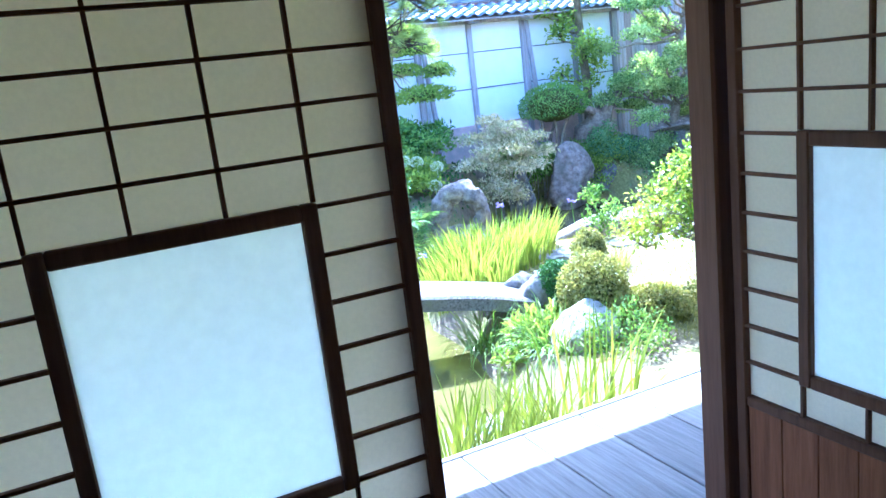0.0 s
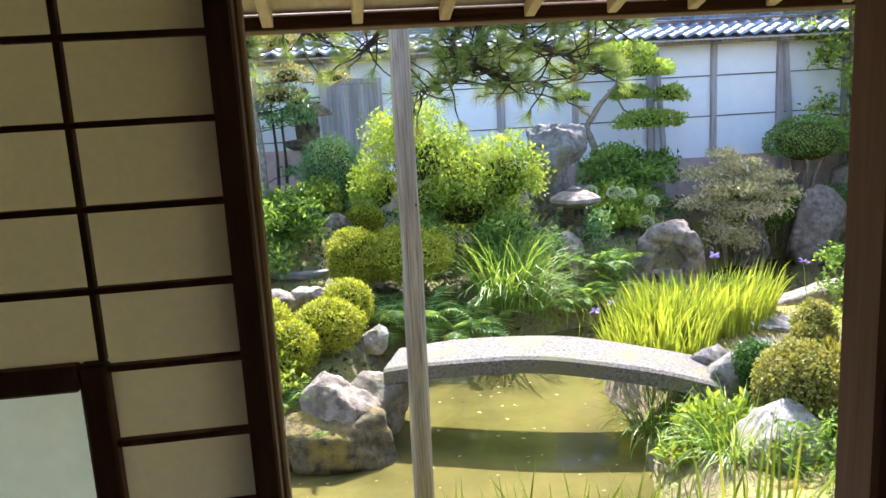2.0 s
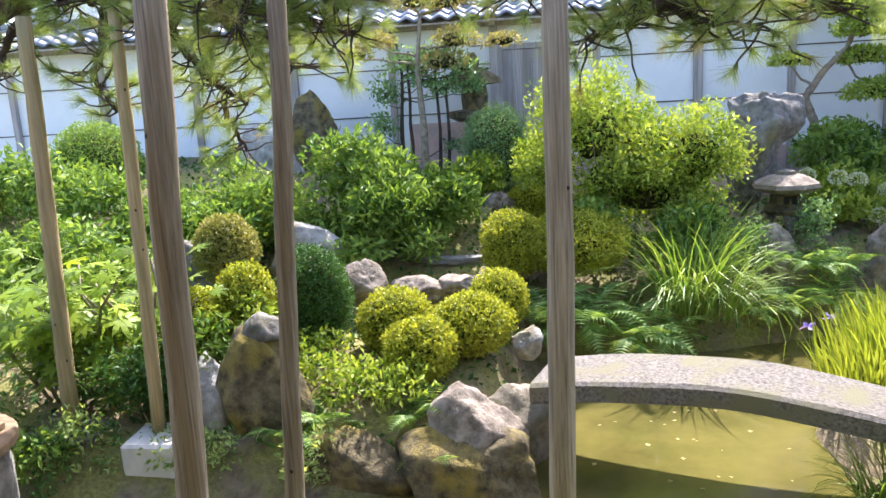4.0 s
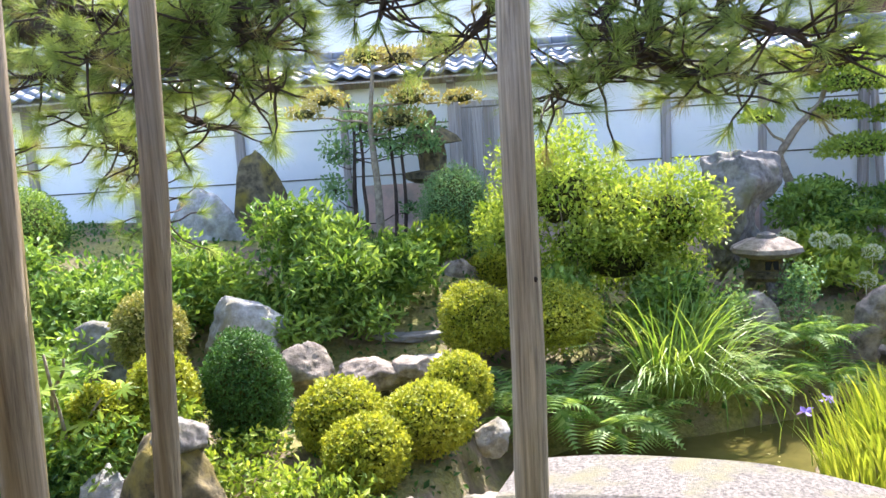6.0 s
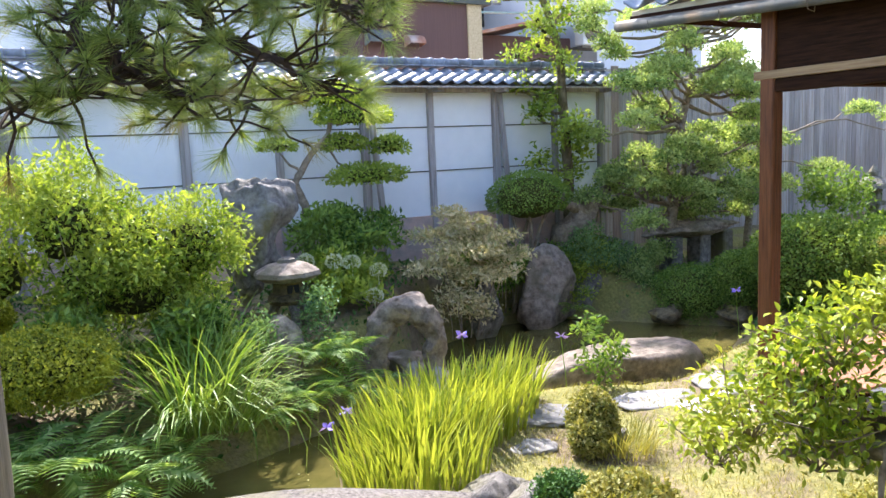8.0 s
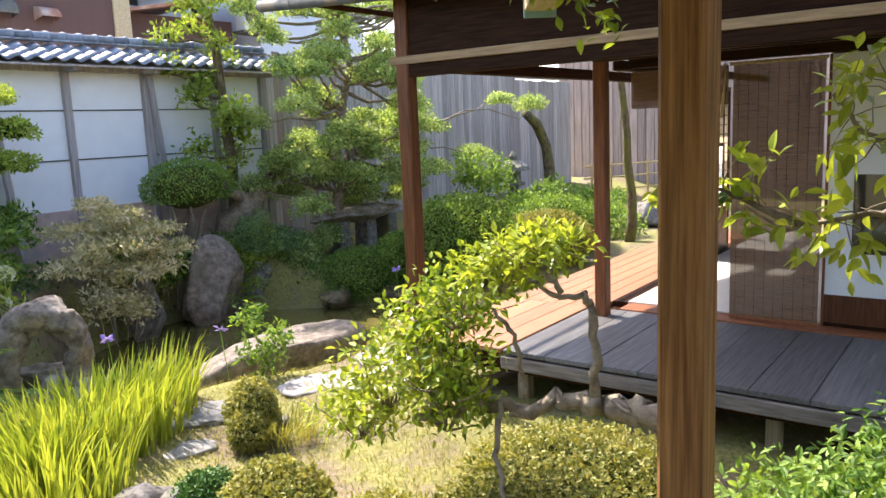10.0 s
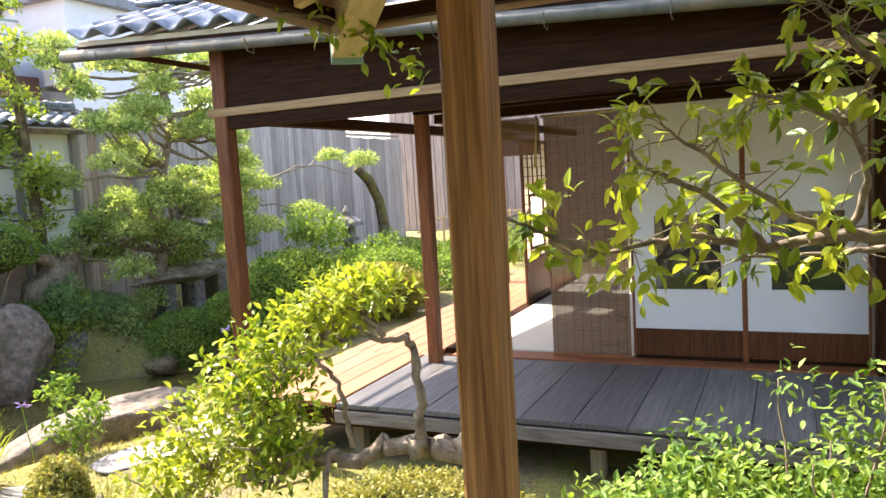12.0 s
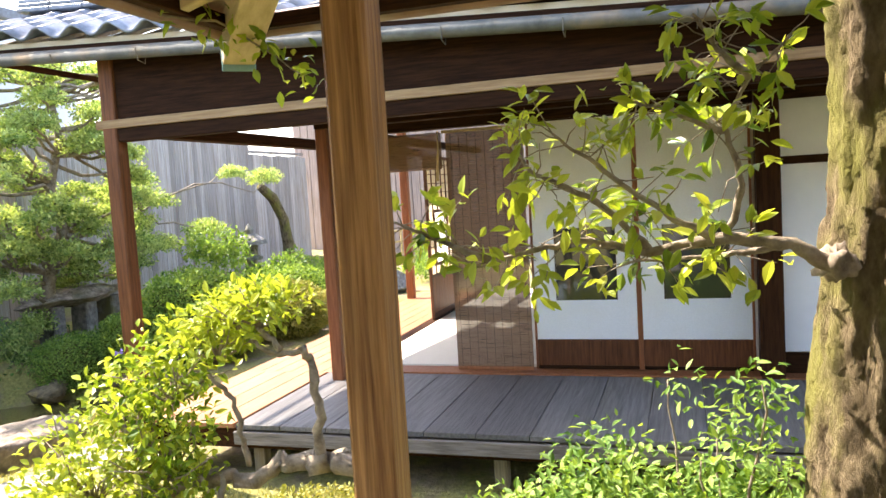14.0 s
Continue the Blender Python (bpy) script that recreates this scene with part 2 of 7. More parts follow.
M["hydrangea"] = leafy("pale_green_floret", (0.50, 0.56, 0.38), (0.62, 0.66, 0.50), (0.72, 0.74, 0.62), 0.3)
M["l_box"] = leafy("dark_box_leaf", (0.027, 0.074, 0.020), (0.061, 0.149, 0.034), (0.108, 0.230, 0.054), 0.2)
M["l_green"] = leafy("green_leaf", (0.036, 0.092, 0.018), (0.12, 0.235, 0.040), (0.32, 0.45, 0.11), 0.38)
M["l_yellow"] = leafy("yellow_green_leaf", (0.10, 0.15, 0.015), (0.27, 0.32, 0.03), (0.52, 0.54, 0.075), 0.36)
M["l_lime"] = leafy("lime_young_leaf", (0.07, 0.14, 0.018), (0.20, 0.31, 0.040), (0.47, 0.56, 0.12), 0.42)
M["l_tan"] = leafy("pale_variegated_leaf", (0.200, 0.237, 0.088), (0.475, 0.450, 0.250), (0.725, 0.625, 0.425), 0.3)
M["l_azalea"] = leafy("olive_azalea_leaf", (0.120, 0.144, 0.036), (0.240, 0.264, 0.060), (0.432, 0.396, 0.144), 0.3)
M["l_grey"] = leafy("blue_green_leaf", (0.055, 0.125, 0.055), (0.14, 0.27, 0.11), (0.30, 0.46, 0.20), 0.32)
M["l_fatsia"] = leafy("fatsia_leaf", (0.09, 0.17, 0.018), (0.19, 0.31, 0.03), (0.36, 0.47, 0.06), 0.45, 0.3)
M["l_iris"] = leafy("iris_blade", (0.10, 0.16, 0.02), (0.22, 0.31, 0.032), (0.44, 0.48, 0.09), 0.36, 0.35, 1.2)
M["l_sedge"] = leafy("sedge_blade", (0.072, 0.168, 0.024), (0.156, 0.288, 0.042), (0.360, 0.456, 0.120), 0.35, 0.35)
M["l_fern"] = leafy("fern_frond", (0.08, 0.19, 0.04), (0.20, 0.36, 0.08), (0.42, 0.56, 0.22), 0.5)
M["l_pine"] = leafy("pine_needle", (0.07, 0.13, 0.028), (0.20, 0.29, 0.075), (0.44, 0.53, 0.21), 0.44, 0.35)
M["l_pine_dry"] = leafy("browned_pine_needle", (0.20, 0.15, 0.05), (0.33, 0.28, 0.11), (0.40, 0.40, 0.18), 0.3, 0.5)
M["l_grass"] = leafy("lawn_blade", (0.14, 0.17, 0.03), (0.27, 0.28, 0.06), (0.44, 0.40, 0.14), 0.35)
M["l_camellia"] = leafy("glossy_camellia_leaf", (0.07, 0.14, 0.015), (0.22, 0.32, 0.032), (0.47, 0.53, 0.09), 0.42, 0.28)
M["l_niwaki"] = leafy("grey_green_evergreen_leaf", (0.07, 0.15, 0.05), (0.24, 0.37, 0.12), (0.54, 0.64, 0.30), 0.48)
M["warm_log"] = surf("yellow_brown_log", (0.24, 0.17, 0.08), (0.50, 0.38, 0.20), 3, 0.75, 0.4, (16, 16, 0.6), stain=(0.26, 0.22, 0.10), stain_scale=1.0)


def ground_material():
    m, nt, bsdf, link = nodes_of("garden_soil_moss_and_turf")
    tc = nt.nodes.new("ShaderNodeTexCoord")
    v = tc.outputs["Object"]
    soil = ramp(nt, noise_tex(nt, v, 14, 8), [(0.3, (0.11, 0.085, 0.05)), (0.7, (0.26, 0.20, 0.12))])
    moss = ramp(nt, noise_tex(nt, v, 30, 8), [(0.3, (0.12, 0.13, 0.03)), (0.7, (0.30, 0.27, 0.08))])
    col = mix(nt, ramp(nt, noise_tex(nt, v, 1.6, 5), [(0.42, (0, 0, 0)), (0.56, (1, 1, 1))]), soil, moss)
    link(col, bsdf.inputs["Base Color"])
    bsdf.inputs["Roughness"].default_value = 0.95
    b = nt.nodes.new("ShaderNodeBump")
    b.inputs["Strength"].default_value, b.inputs["Distance"].default_value = 0.8, 0.03
    link(noise_tex(nt, v, 40, 8), b.inputs["Height"])
    link(b.outputs[0], bsdf.inputs["Normal"])
    return m


def water_material():
    m, nt, bsdf, link = nodes_of("murky_green_pond_water")
    tc = nt.nodes.new("ShaderNodeTexCoord")
    v = tc.outputs["Object"]
    link(ramp(nt, noise_tex(nt, v, 1.8, 7), [(0.3, (0.075, 0.068, 0.02)), (0.7, (0.155, 0.135, 0.04))]), bsdf.inputs["Base Color"])
    bsdf.inputs["Roughness"].default_value = 0.06
    b = nt.nodes.new("ShaderNodeBump")
    b.inputs["Strength"].default_value, b.inputs["Distance"].default_value = 0.12, 0.01
    link(noise_tex(nt, v, 6, 3), b.inputs["Height"])
    link(b.outputs[0], bsdf.inputs["Normal"])
    return m


def clear_glass():
    m, nt, bsdf, link = nodes_of("dark_window_glass")
    bsdf.inputs["Base Color"].default_value = (0.03, 0.03, 0.025, 1)
    bsdf.inputs["Roughness"].default_value = 0.03
    bsdf.inputs["Specular IOR Level"].default_value = 0.9
    return m


# dark fills for crown interiors: the shade between leaves put into the colour
M["heart"] = surf("shaded_crown_core", (0.030, 0.030, 0.013), (0.10, 0.10, 0.04), 26, 0.95, 1.0, dist=0.03, spec=0.05)
M["heart_shade_olive"] = surf("shaded_olive_core", (0.035, 0.042, 0.012), (0.13, 0.14, 0.04), 34, 0.9, 1.0, dist=0.03, spec=0.05)
M["ground"], M["water"], M["glass"] = ground_material(), water_material(), clear_glass()


# ---- mesh tools ----
class Heap:
    """Collects vertices and faces, with a material number for each face, into one mesh."""

    def __init__(self):
        self.v, self.f, self.m, self.n = [], [], [], 0

    def add(self, v, f, m=0):
        v = np.asarray(v, float).reshape(-1, 3)
        self.v.append(v)
        self.f += [tuple(int(i) + self.n for i in face) for face in f]
        self.m += [m] * len(f)
        self.n += len(v)
        return self

    def mesh(self, name, mats, smooth=False):
        me = bpy.data.meshes.new(name)
        me.from_pydata(np.concatenate(self.v).tolist() if self.v else [], [], self.f)
        for a in mats if isinstance(mats, (list, tuple)) else [mats]:
            me.materials.append(a)
        me.polygons.foreach_set("material_index", self.m)
        me.polygons.foreach_set("use_smooth", [smooth] * len(self.f))
        me.update()
        return me


def part(name, shape, material, parent=None, label="", smooth=False, at=None):
    """Links a Heap or a mesh as one object, under a thing or a part."""
    me = shape if isinstance(shape, bpy.types.Mesh) else shape.mesh(name, material, smooth)
    ob = new(name, me)
    ob.parent = parent
    if at is not None:
        ob.matrix_basis = at
    return tagged(ob, label)


def thing(name, label, category, at=None, group="", kind=""):
    ob = new(name)
    ob.empty_display_size = 0.1
    if at is not None:
        ob.matrix_basis = at
    return tagged(ob, label, category, group, kind)


def box(x0, x1, y0, y1, z0, z1, c=0.004):
    """A box with chamfered edges, as vertices and faces."""
    c = min(c, (x1 - x0) / 3, (y1 - y0) / 3, (z1 - z0) / 3)
    lo, hi = (x0, y0, z0), (x1, y1, z1)
    v, key = [], {}
    for s in range(8):
        sg = [(s >> k) & 1 for k in range(3)]
        for ax in range(3):
            p = [(hi[k] if sg[k] else lo[k]) if k == ax else (hi[k] - c if sg[k] else lo[k] + c) for k in range(3)]
            key[s, ax] = len(v)
            v.append(p)
    f = []
    for ax in range(3):
        a, b = (ax + 1) % 3, (ax + 2) % 3
        for side in (0, 1):
            q = [key[(side << ax) | (i << a) | (j << b), ax] for i, j in ((0, 0), (1, 0), (1, 1), (0, 1))]
            f.append(q if side else q[::-1])
        for i in (0, 1):
            for j in (0, 1):
                s0, s1 = (i << a) | (j << b), (i << a) | (j << b) | (1 << ax)
                q = [key[s0, a], key[s1, a], key[s1, b], key[s0, b]]
                f.append(q if i == j else q[::-1])
    for s in range(8):
        q = [key[s, 0], key[s, 1], key[s, 2]]
        f.append(q if bin(s).count("1") % 2 else q[::-1])
    return v, f


def boxed(*args, **kw):
    return Heap().add(*box(*args, **kw))


def tube(points, radii, seg=8, wob=0.0, seed=0):
    """A tapered, closed tube along a line of points."""
    rng = np.random.RandomState(seed)
    p = np.array(points, float)
    d = np.gradient(p, axis=0)
    d /= np.linalg.norm(d, axis=1)[:, None] + 1e-9
    up = np.array((0.31, 0.17, 0.93))
    s = np.cross(d, up)
    s /= np.linalg.norm(s, axis=1)[:, None] + 1e-9
    t = np.cross(d, s)
    a = np.arange(seg) * 2 * np.pi / seg
    r = np.asarray(radii, float)[:, None] * (1 + wob * rng.randn(len(p), seg))
    v = p[:, None] + r[..., None] * (np.cos(a)[None, :, None] * s[:, None] + np.sin(a)[None, :, None] * t[:, None])
    f = [(i * seg + j, i * seg + (j + 1) % seg, (i + 1) * seg + (j + 1) % seg, (i + 1) * seg + j) for i in range(len(p) - 1) for j in range(seg)]
    f += [tuple(range(seg))[::-1], tuple((len(p) - 1) * seg + j for j in range(seg))]
    return v.reshape(-1, 3), f


def bend(a, b, n=7, sag=0.0, wiggle=0.05, seed=0):
    """A wavering line from a to b."""
    rng = np.random.RandomState(seed)
    a, b = np.array(a, float), np.array(b, float)
    s = np.linspace(0, 1, n)[:, None]
    p = a + (b - a) * s
    w = np.cumsum(rng.randn(n, 3), axis=0) * wiggle * np.linalg.norm(b - a) / np.sqrt(n)
    w -= w[0] + (w[-1] - w[0]) * s
    p += w
    p[:, 2] -= sag * np.sin(np.pi * s[:, 0])
    return p


def unit(v):
    return v / (np.linalg.norm(v, axis=-1, keepdims=True) + 1e-9)


def leaf_cloud(pos, out, size, width=0.5, rng=None, lift=0.5, spread=1.0, fold=0.25, droop=0.0):
    """Folded leaves at the points, each turned outward and at random."""
    n = len(pos)
    d = unit(out * lift + unit(rng.randn(n, 3)) * spread + np.array((0, 0, -droop)))
    side = unit(np.cross(d, out + 0.6 * rng.randn(n, 3)))
    up = unit(np.cross(side, d))
    L = size * rng.uniform(0.65, 1.25, (n, 1))
    w = L * width * 0.5
    v = np.stack([pos, pos + d * L * 0.5 + side * w + up * w * fold, pos + d * L - up * L * 0.12, pos + d * L * 0.5 - side * w + up * w * fold], 1).reshape(-1, 3)
    i = np.arange(n)[:, None] * 4
    f = np.concatenate([i + [0, 1, 2], i + [0, 2, 3]], 1).reshape(-1, 3)
    return v, f.tolist()


def oval_leaves(pos, out, size, width=0.45, rng=None, lift=0.5, spread=1.0, fold=0.3, droop=0.2):
    """Close-up leaves: pointed ovals with a midrib, curved along their length."""
    n = len(pos)
    d = unit(out * lift + unit(rng.randn(n, 3)) * spread + np.array((0, 0, -droop)))
    side = unit(np.cross(d, unit(rng.randn(n, 3)) * 0.7 + np.array((0, 0, 1.0))))
    up = unit(np.cross(side, d))
    L = size * rng.uniform(0.6, 1.2, (n, 1))
    curl = rng.uniform(0.05, 0.28, (n, 1))
    rows = [pos]
    for s, w in ((0.2, 0.30), (0.45, 0.5), (0.7, 0.38), (0.88, 0.17)):
        c = pos + d * L * s - up * L * curl * s * s
        e, q = side * L * width * w, up * L * width * w * fold
        rows += [c + e + q, c, c - e + q]
    rows.append(pos + d * L - up * L * curl)
    v = np.stack(rows, 1).reshape(-1, 3)
    one = [(0, 1, 2), (0, 2, 3)]
    for k in range(3):
        b = 1 + 3 * k
        one += [(b, b + 3, b + 4, b + 1), (b + 1, b + 4, b + 5, b + 2)]
    one += [(10, 13, 11), (11, 13, 12)]
    return v, [tuple(14 * i + j for j in f) for i in range(n) for f in one]


def wobble(u, seed, amount, freq=2.2):
    """Smooth uneven radius for unit directions."""
    rng = np.random.RandomState(seed)
    s = np.zeros(len(u))
    for k in range(9):
        s += np.sin(u @ unit(rng.randn(3)) * freq * (1 + k * 0.45) * 2 + rng.uniform(0, 6.3)) / (1 + 0.4 * k)
    return 1 + amount * s / 3


def dome_points(n, lobe, rng, shell=(0.86, 1.04), rough=0.08, seed=0, low=-0.75):
    """Points on an uneven ellipsoid shell, and the outward directions."""
    cx, cy, cz, rx, ry, rz = lobe
    u = unit(rng.randn(n * 2, 3))
    u = u[u[:, 2] > low][:n]
    r = wobble(u, seed, rough) * rng.uniform(*shell, len(u))
    R = np.array((rx, ry, rz))
    return np.array((cx, cy, cz)) + u * R * r[:, None], unit(u / R)


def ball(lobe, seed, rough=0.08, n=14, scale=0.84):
    """An uneven ball; in bushes, the dark heart that stands in for inner shade."""
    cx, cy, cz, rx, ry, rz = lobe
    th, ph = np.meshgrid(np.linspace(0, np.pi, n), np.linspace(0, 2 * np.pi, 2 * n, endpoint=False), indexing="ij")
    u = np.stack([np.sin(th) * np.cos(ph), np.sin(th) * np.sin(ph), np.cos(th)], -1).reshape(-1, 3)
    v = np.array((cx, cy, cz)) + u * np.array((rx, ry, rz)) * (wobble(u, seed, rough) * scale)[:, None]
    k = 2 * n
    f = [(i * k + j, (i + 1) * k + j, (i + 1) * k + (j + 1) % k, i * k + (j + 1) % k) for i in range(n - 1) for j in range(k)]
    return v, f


def rock_shape(rx, ry, rz, seed, n=34, cuts=12, rough=0.12, flat=0.0):
    """A boulder: an ellipsoid cut by planes and roughened; its foot is at z = 0."""
    rng = np.random.RandomState(seed)
    th, ph = np.meshgrid(np.linspace(0, np.pi, n), np.linspace(0, 2 * np.pi, 2 * n, endpoint=False), indexing="ij")
    u = np.stack([np.sin(th) * np.cos(ph), np.sin(th) * np.sin(ph), np.cos(th)], -1).reshape(-1, 3)
    r = np.ones(len(u)) * 1.15
    for k in range(cuts):
        nv = unit(rng.randn(3))
        h = rng.uniform(0.66, 0.98)
        c = u @ nv
        r = np.minimum(r, np.where(c > 0.05, h / np.maximum(c, 0.05), 9))
    if flat:
        r = np.minimum(r, np.where(u[:, 2] > 0.05, flat / np.maximum(u[:, 2], 0.05), 9))
    r *= wobble(u, seed + 5, rough, 2.2)
    p = u * r[:, None]
    fine = np.array([noise.fractal(Vector(a * 3.6) + Vector((seed, 0, 0)), 1.0, 2.0, 5) for a in p])
    p += u * (fine * (0.02 + rough * 0.45))[:, None]
    v = p * np.array((rx, ry, rz))
    v[:, 2] += rz * 0.75
    k = 2 * n
    f = [(i * k + j, (i + 1) * k + j, (i + 1) * k + (j + 1) % k, i * k + (j + 1) % k) for i in range(n - 1) for j in range(k)]
    return v, f


def rock(x, y, z, w, d, h, seed, mat="rock", label="weathered grey garden boulder beside the pond", name="rock", flat=0.0, turn=0, rough=0.075):
    """A boulder of that width, depth and height, its top at z + h."""
    ob = part(name, Heap().add(*rock_shape(w / 2, d / 2, h / 1.98, seed, flat=flat, rough=rough)), M[mat], smooth=True, at=pose(x, y, z, 0, 0, turn))
    return tagged(ob, label, "rock")


def bush(x, y, z, lobes, leaf, size, label, count=2600, name="shrub", trunk=0.0, seed=1, rough=0.07, width=0.55, lift=0.5, shell=(0.86, 1.04), heart=True, stems=5, twig="twig", category="shrub", group="", low=-0.75, spread=1.0, near=False, thick=0.012):
    """A shrub: stems, and a crown of single leaves on uneven lobes round dark hearts painted as inner shade. Lobes are
    relative to the foot.
    """
    rng = np.random.RandomState(seed)
    t = thing(name, label, category, pose(x, y, z), group)
    areas = [b[3] * b[4] + b[3] * b[5] + b[4] * b[5] for b in lobes]
    crown = Heap()
    for k, b in enumerate(lobes):
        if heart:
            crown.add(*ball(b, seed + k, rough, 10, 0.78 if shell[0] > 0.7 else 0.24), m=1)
        p, o = dome_points(int(count * areas[k] / sum(areas)), b, rng, shell, rough, seed + k, low)
        crown.add(*(oval_leaves if near else leaf_cloud)(p, o, size, width, rng, lift, spread))
    part("crown", crown, [M[leaf], M["heart_shade_olive"]], t)
    for k in range(stems):
        b = lobes[k % len(lobes)]
        a = 2 * math.pi * k / max(stems, 1) + seed
        foot = np.array((0.06 * math.cos(a), 0.06 * math.sin(a), -0.05)) if trunk else np.array((b[0] * 0.6, b[1] * 0.6, -0.05)) + 0.3 * b[3] * np.array((math.cos(a), math.sin(a), 0))
        tip = np.array(b[:3]) + 0.5 * np.array((b[3] * math.cos(a), b[4] * math.sin(a), 0.3 * b[5]))
        r = trunk or thick
        part("stem", Heap().add(*tube(bend(foot, tip, 6, 0, 0.08, seed + k), np.linspace(r, r * 0.4, 6), 7, 0.08, k)), M[twig], t, smooth=True)
    return t


def blades(n, spread, height, width, lean, rng, seg=4, curl=0.5, area=None):
    """Long narrow leaves that rise from the ground and arch over."""
    h = Heap()
    if area is None:
        a, r = rng.uniform(0, 2 * np.pi, n), spread * np.sqrt(rng.uniform(0, 1, n))
        foot = np.stack([r * np.cos(a), r * np.sin(a), np.zeros(n)], 1)
    else:
        foot = area
        n = len(foot)
        a = rng.uniform(0, 2 * np.pi, n)
    az = a + rng.randn(n) * 0.7
    L = height * rng.uniform(0.6, 1.12, n)
    ln = np.abs(lean * rng.uniform(0.3, 1.4, n))
    s = np.linspace(0, 1, seg + 1)
    tilt = ln[:, None] * (0.35 + curl * 2 * s[None] ** 1.5)
    dz, dr = np.cos(tilt), np.sin(tilt)
    zz = np.concatenate([np.zeros((n, 1)), np.cumsum(dz[:, 1:], 1)], 1) * (L / seg)[:, None]
    rr = np.concatenate([np.zeros((n, 1)), np.cumsum(dr[:, 1:], 1)], 1) * (L / seg)[:, None]
    dirx, diry = np.cos(az), np.sin(az)
    c = np.stack([foot[:, 0:1] + rr * dirx[:, None], foot[:, 1:2] + rr * diry[:, None], foot[:, 2:3] + zz], -1)
    tw = az + np.pi / 2 + rng.randn(n) * 0.6
    w = (width * rng.uniform(0.7, 1.2, n))[:, None] * np.sqrt(np.clip(1 - s[None] ** 2.2, 0.0004, 1)) * 0.5
    sd = np.stack([np.cos(tw), np.sin(tw), np.zeros(n)], -1)[:, None]
    v = np.stack([c - sd * w[..., None], c + sd * w[..., None]], 2).reshape(-1, 3)
    k = 2 * (seg + 1)
    f = [(i * k + 2 * j, i * k + 2 * j + 1, i * k + 2 * j + 3, i * k + 2 * j + 2) for i in range(n) for j in range(seg)]
    return h.add(v, f)


def fern_frond(L, rng, pairs=15):
    """One arching frond with pairs of leaflets, rising from the origin along +x."""
    s = np.linspace(0.08, 1, pairs)
    x, z = L * (s - 0.18 * s ** 2), L * (0.75 * s - 0.72 * s ** 2)
    h = Heap()
    v, f = [], []
    for k in range(pairs):
        w = L * 0.30 * math.sin(math.pi * min(0.98, 0.12 + 0.86 * s[k])) * rng.uniform(0.85, 1.1)
        for sg in (-1, 1):
            b = len(v)
            q = L * 0.032
            v += [(x[k] - q, 0, z[k]), (x[k] + w * 0.25, sg * w * 0.5, z[k] - w * 0.05), (x[k] + w * 0.35, sg * w, z[k] - w * 0.22), (x[k] + q, 0, z[k])]
            f += [(b, b + 1, b + 3), (b + 1, b + 2, b + 3)]
    return h.add(v, f).add(*tube(np.stack([x, 0 * x, z - 0.002], 1), np.linspace(0.003, 0.001, pairs), 3))


def fern(x, y, z, size, n, seed, label="green fern arching from the mossy pond bank"):
    rng = np.random.RandomState(seed)
    t = thing("fern", label, "fern", pose(x, y, z), "ferns on the pond bank")
    me = [fern_frond(size * a, rng).mesh("frond", M["l_fern"]) for a in (0.75, 0.95, 1.1)]
    for k in range(n):
        part("frond", me[k % 3], None, t, at=pose(rng.uniform(-0.05, 0.05), rng.uniform(-0.05, 0.05), 0, rng.uniform(-15, 15), rng.uniform(-25, 22), 360 * k / n + rng.uniform(-18, 18)))
    return t


def needles(tips, dirs, n, L, rng, width=0.0022, fan=0.75):
    """Tufts of fine needles at the tips."""
    N = len(tips) * n
    base = np.repeat(tips, n, 0) - np.repeat(dirs, n, 0) * rng.uniform(0, 0.05, (N, 1))
    d = unit(np.repeat(dirs, n, 0) * 0.9 + fan * unit(rng.randn(N, 3)))
    side = unit(np.cross(d, rng.randn(N, 3))) * width
    tip = base + d * L * rng.uniform(0.75, 1.1, (N, 1))
    v = np.stack([base - side, base + side, tip], 1).reshape(-1, 3)
    return v, (np.arange(N)[:, None] * 3 + [0, 1, 2]).tolist()


# ---- ground and pond ----
POND = [(-5.8, 1.6), (-5.6, 3.4), (-4.3, 3.95), (-3.3, 4.02), (-2.5, 4.05), (-1.6, 4.15), (-0.75, 4.25), (-0.35, 4.7), (-0.2, 6.2), (0.5, 6.7), (1.4, 6.75), (2.4, 7.1), (3.3, 7.8), (4.6, 9.0), (5.6, 9.4), (6.6, 9.35),
        (7.4, 8.2), (8.2, 7.2), (6.6, 6.25), (5.4, 5.95), (4.6, 6.3), (3.2, 6.35), (2.1, 6.0), (1.75, 5.0), (1.75, 4.2), (1.5, 3.3), (1.3, 1.6)]


def pond_gap(x, y):
    """Signed distance to the pond's edge, negative in the water."""
    d, inside = np.full(x.shape, 1e9), np.zeros(x.shape, bool)
    for (ax, ay), (bx, by) in zip(POND, POND[1:] + POND[:1]):
        ex, ey = bx - ax, by - ay
        s = np.clip(((x - ax) * ex + (y - ay) * ey) / (ex * ex + ey * ey), 0, 1)
        d = np.minimum(d, np.hypot(x - ax - s * ex, y - ay - s * ey))
        hit = ((ay > y) != (by > y)) & (x < ax + (y - ay) * ex / (ey if ey else 1e-9))
        inside ^= hit
    return np.where(inside, -d, d)


def soft(a, b, v):
    s = np.clip((v - a) / (b - a), 0, 1)
    return s * s * (3 - 2 * s)


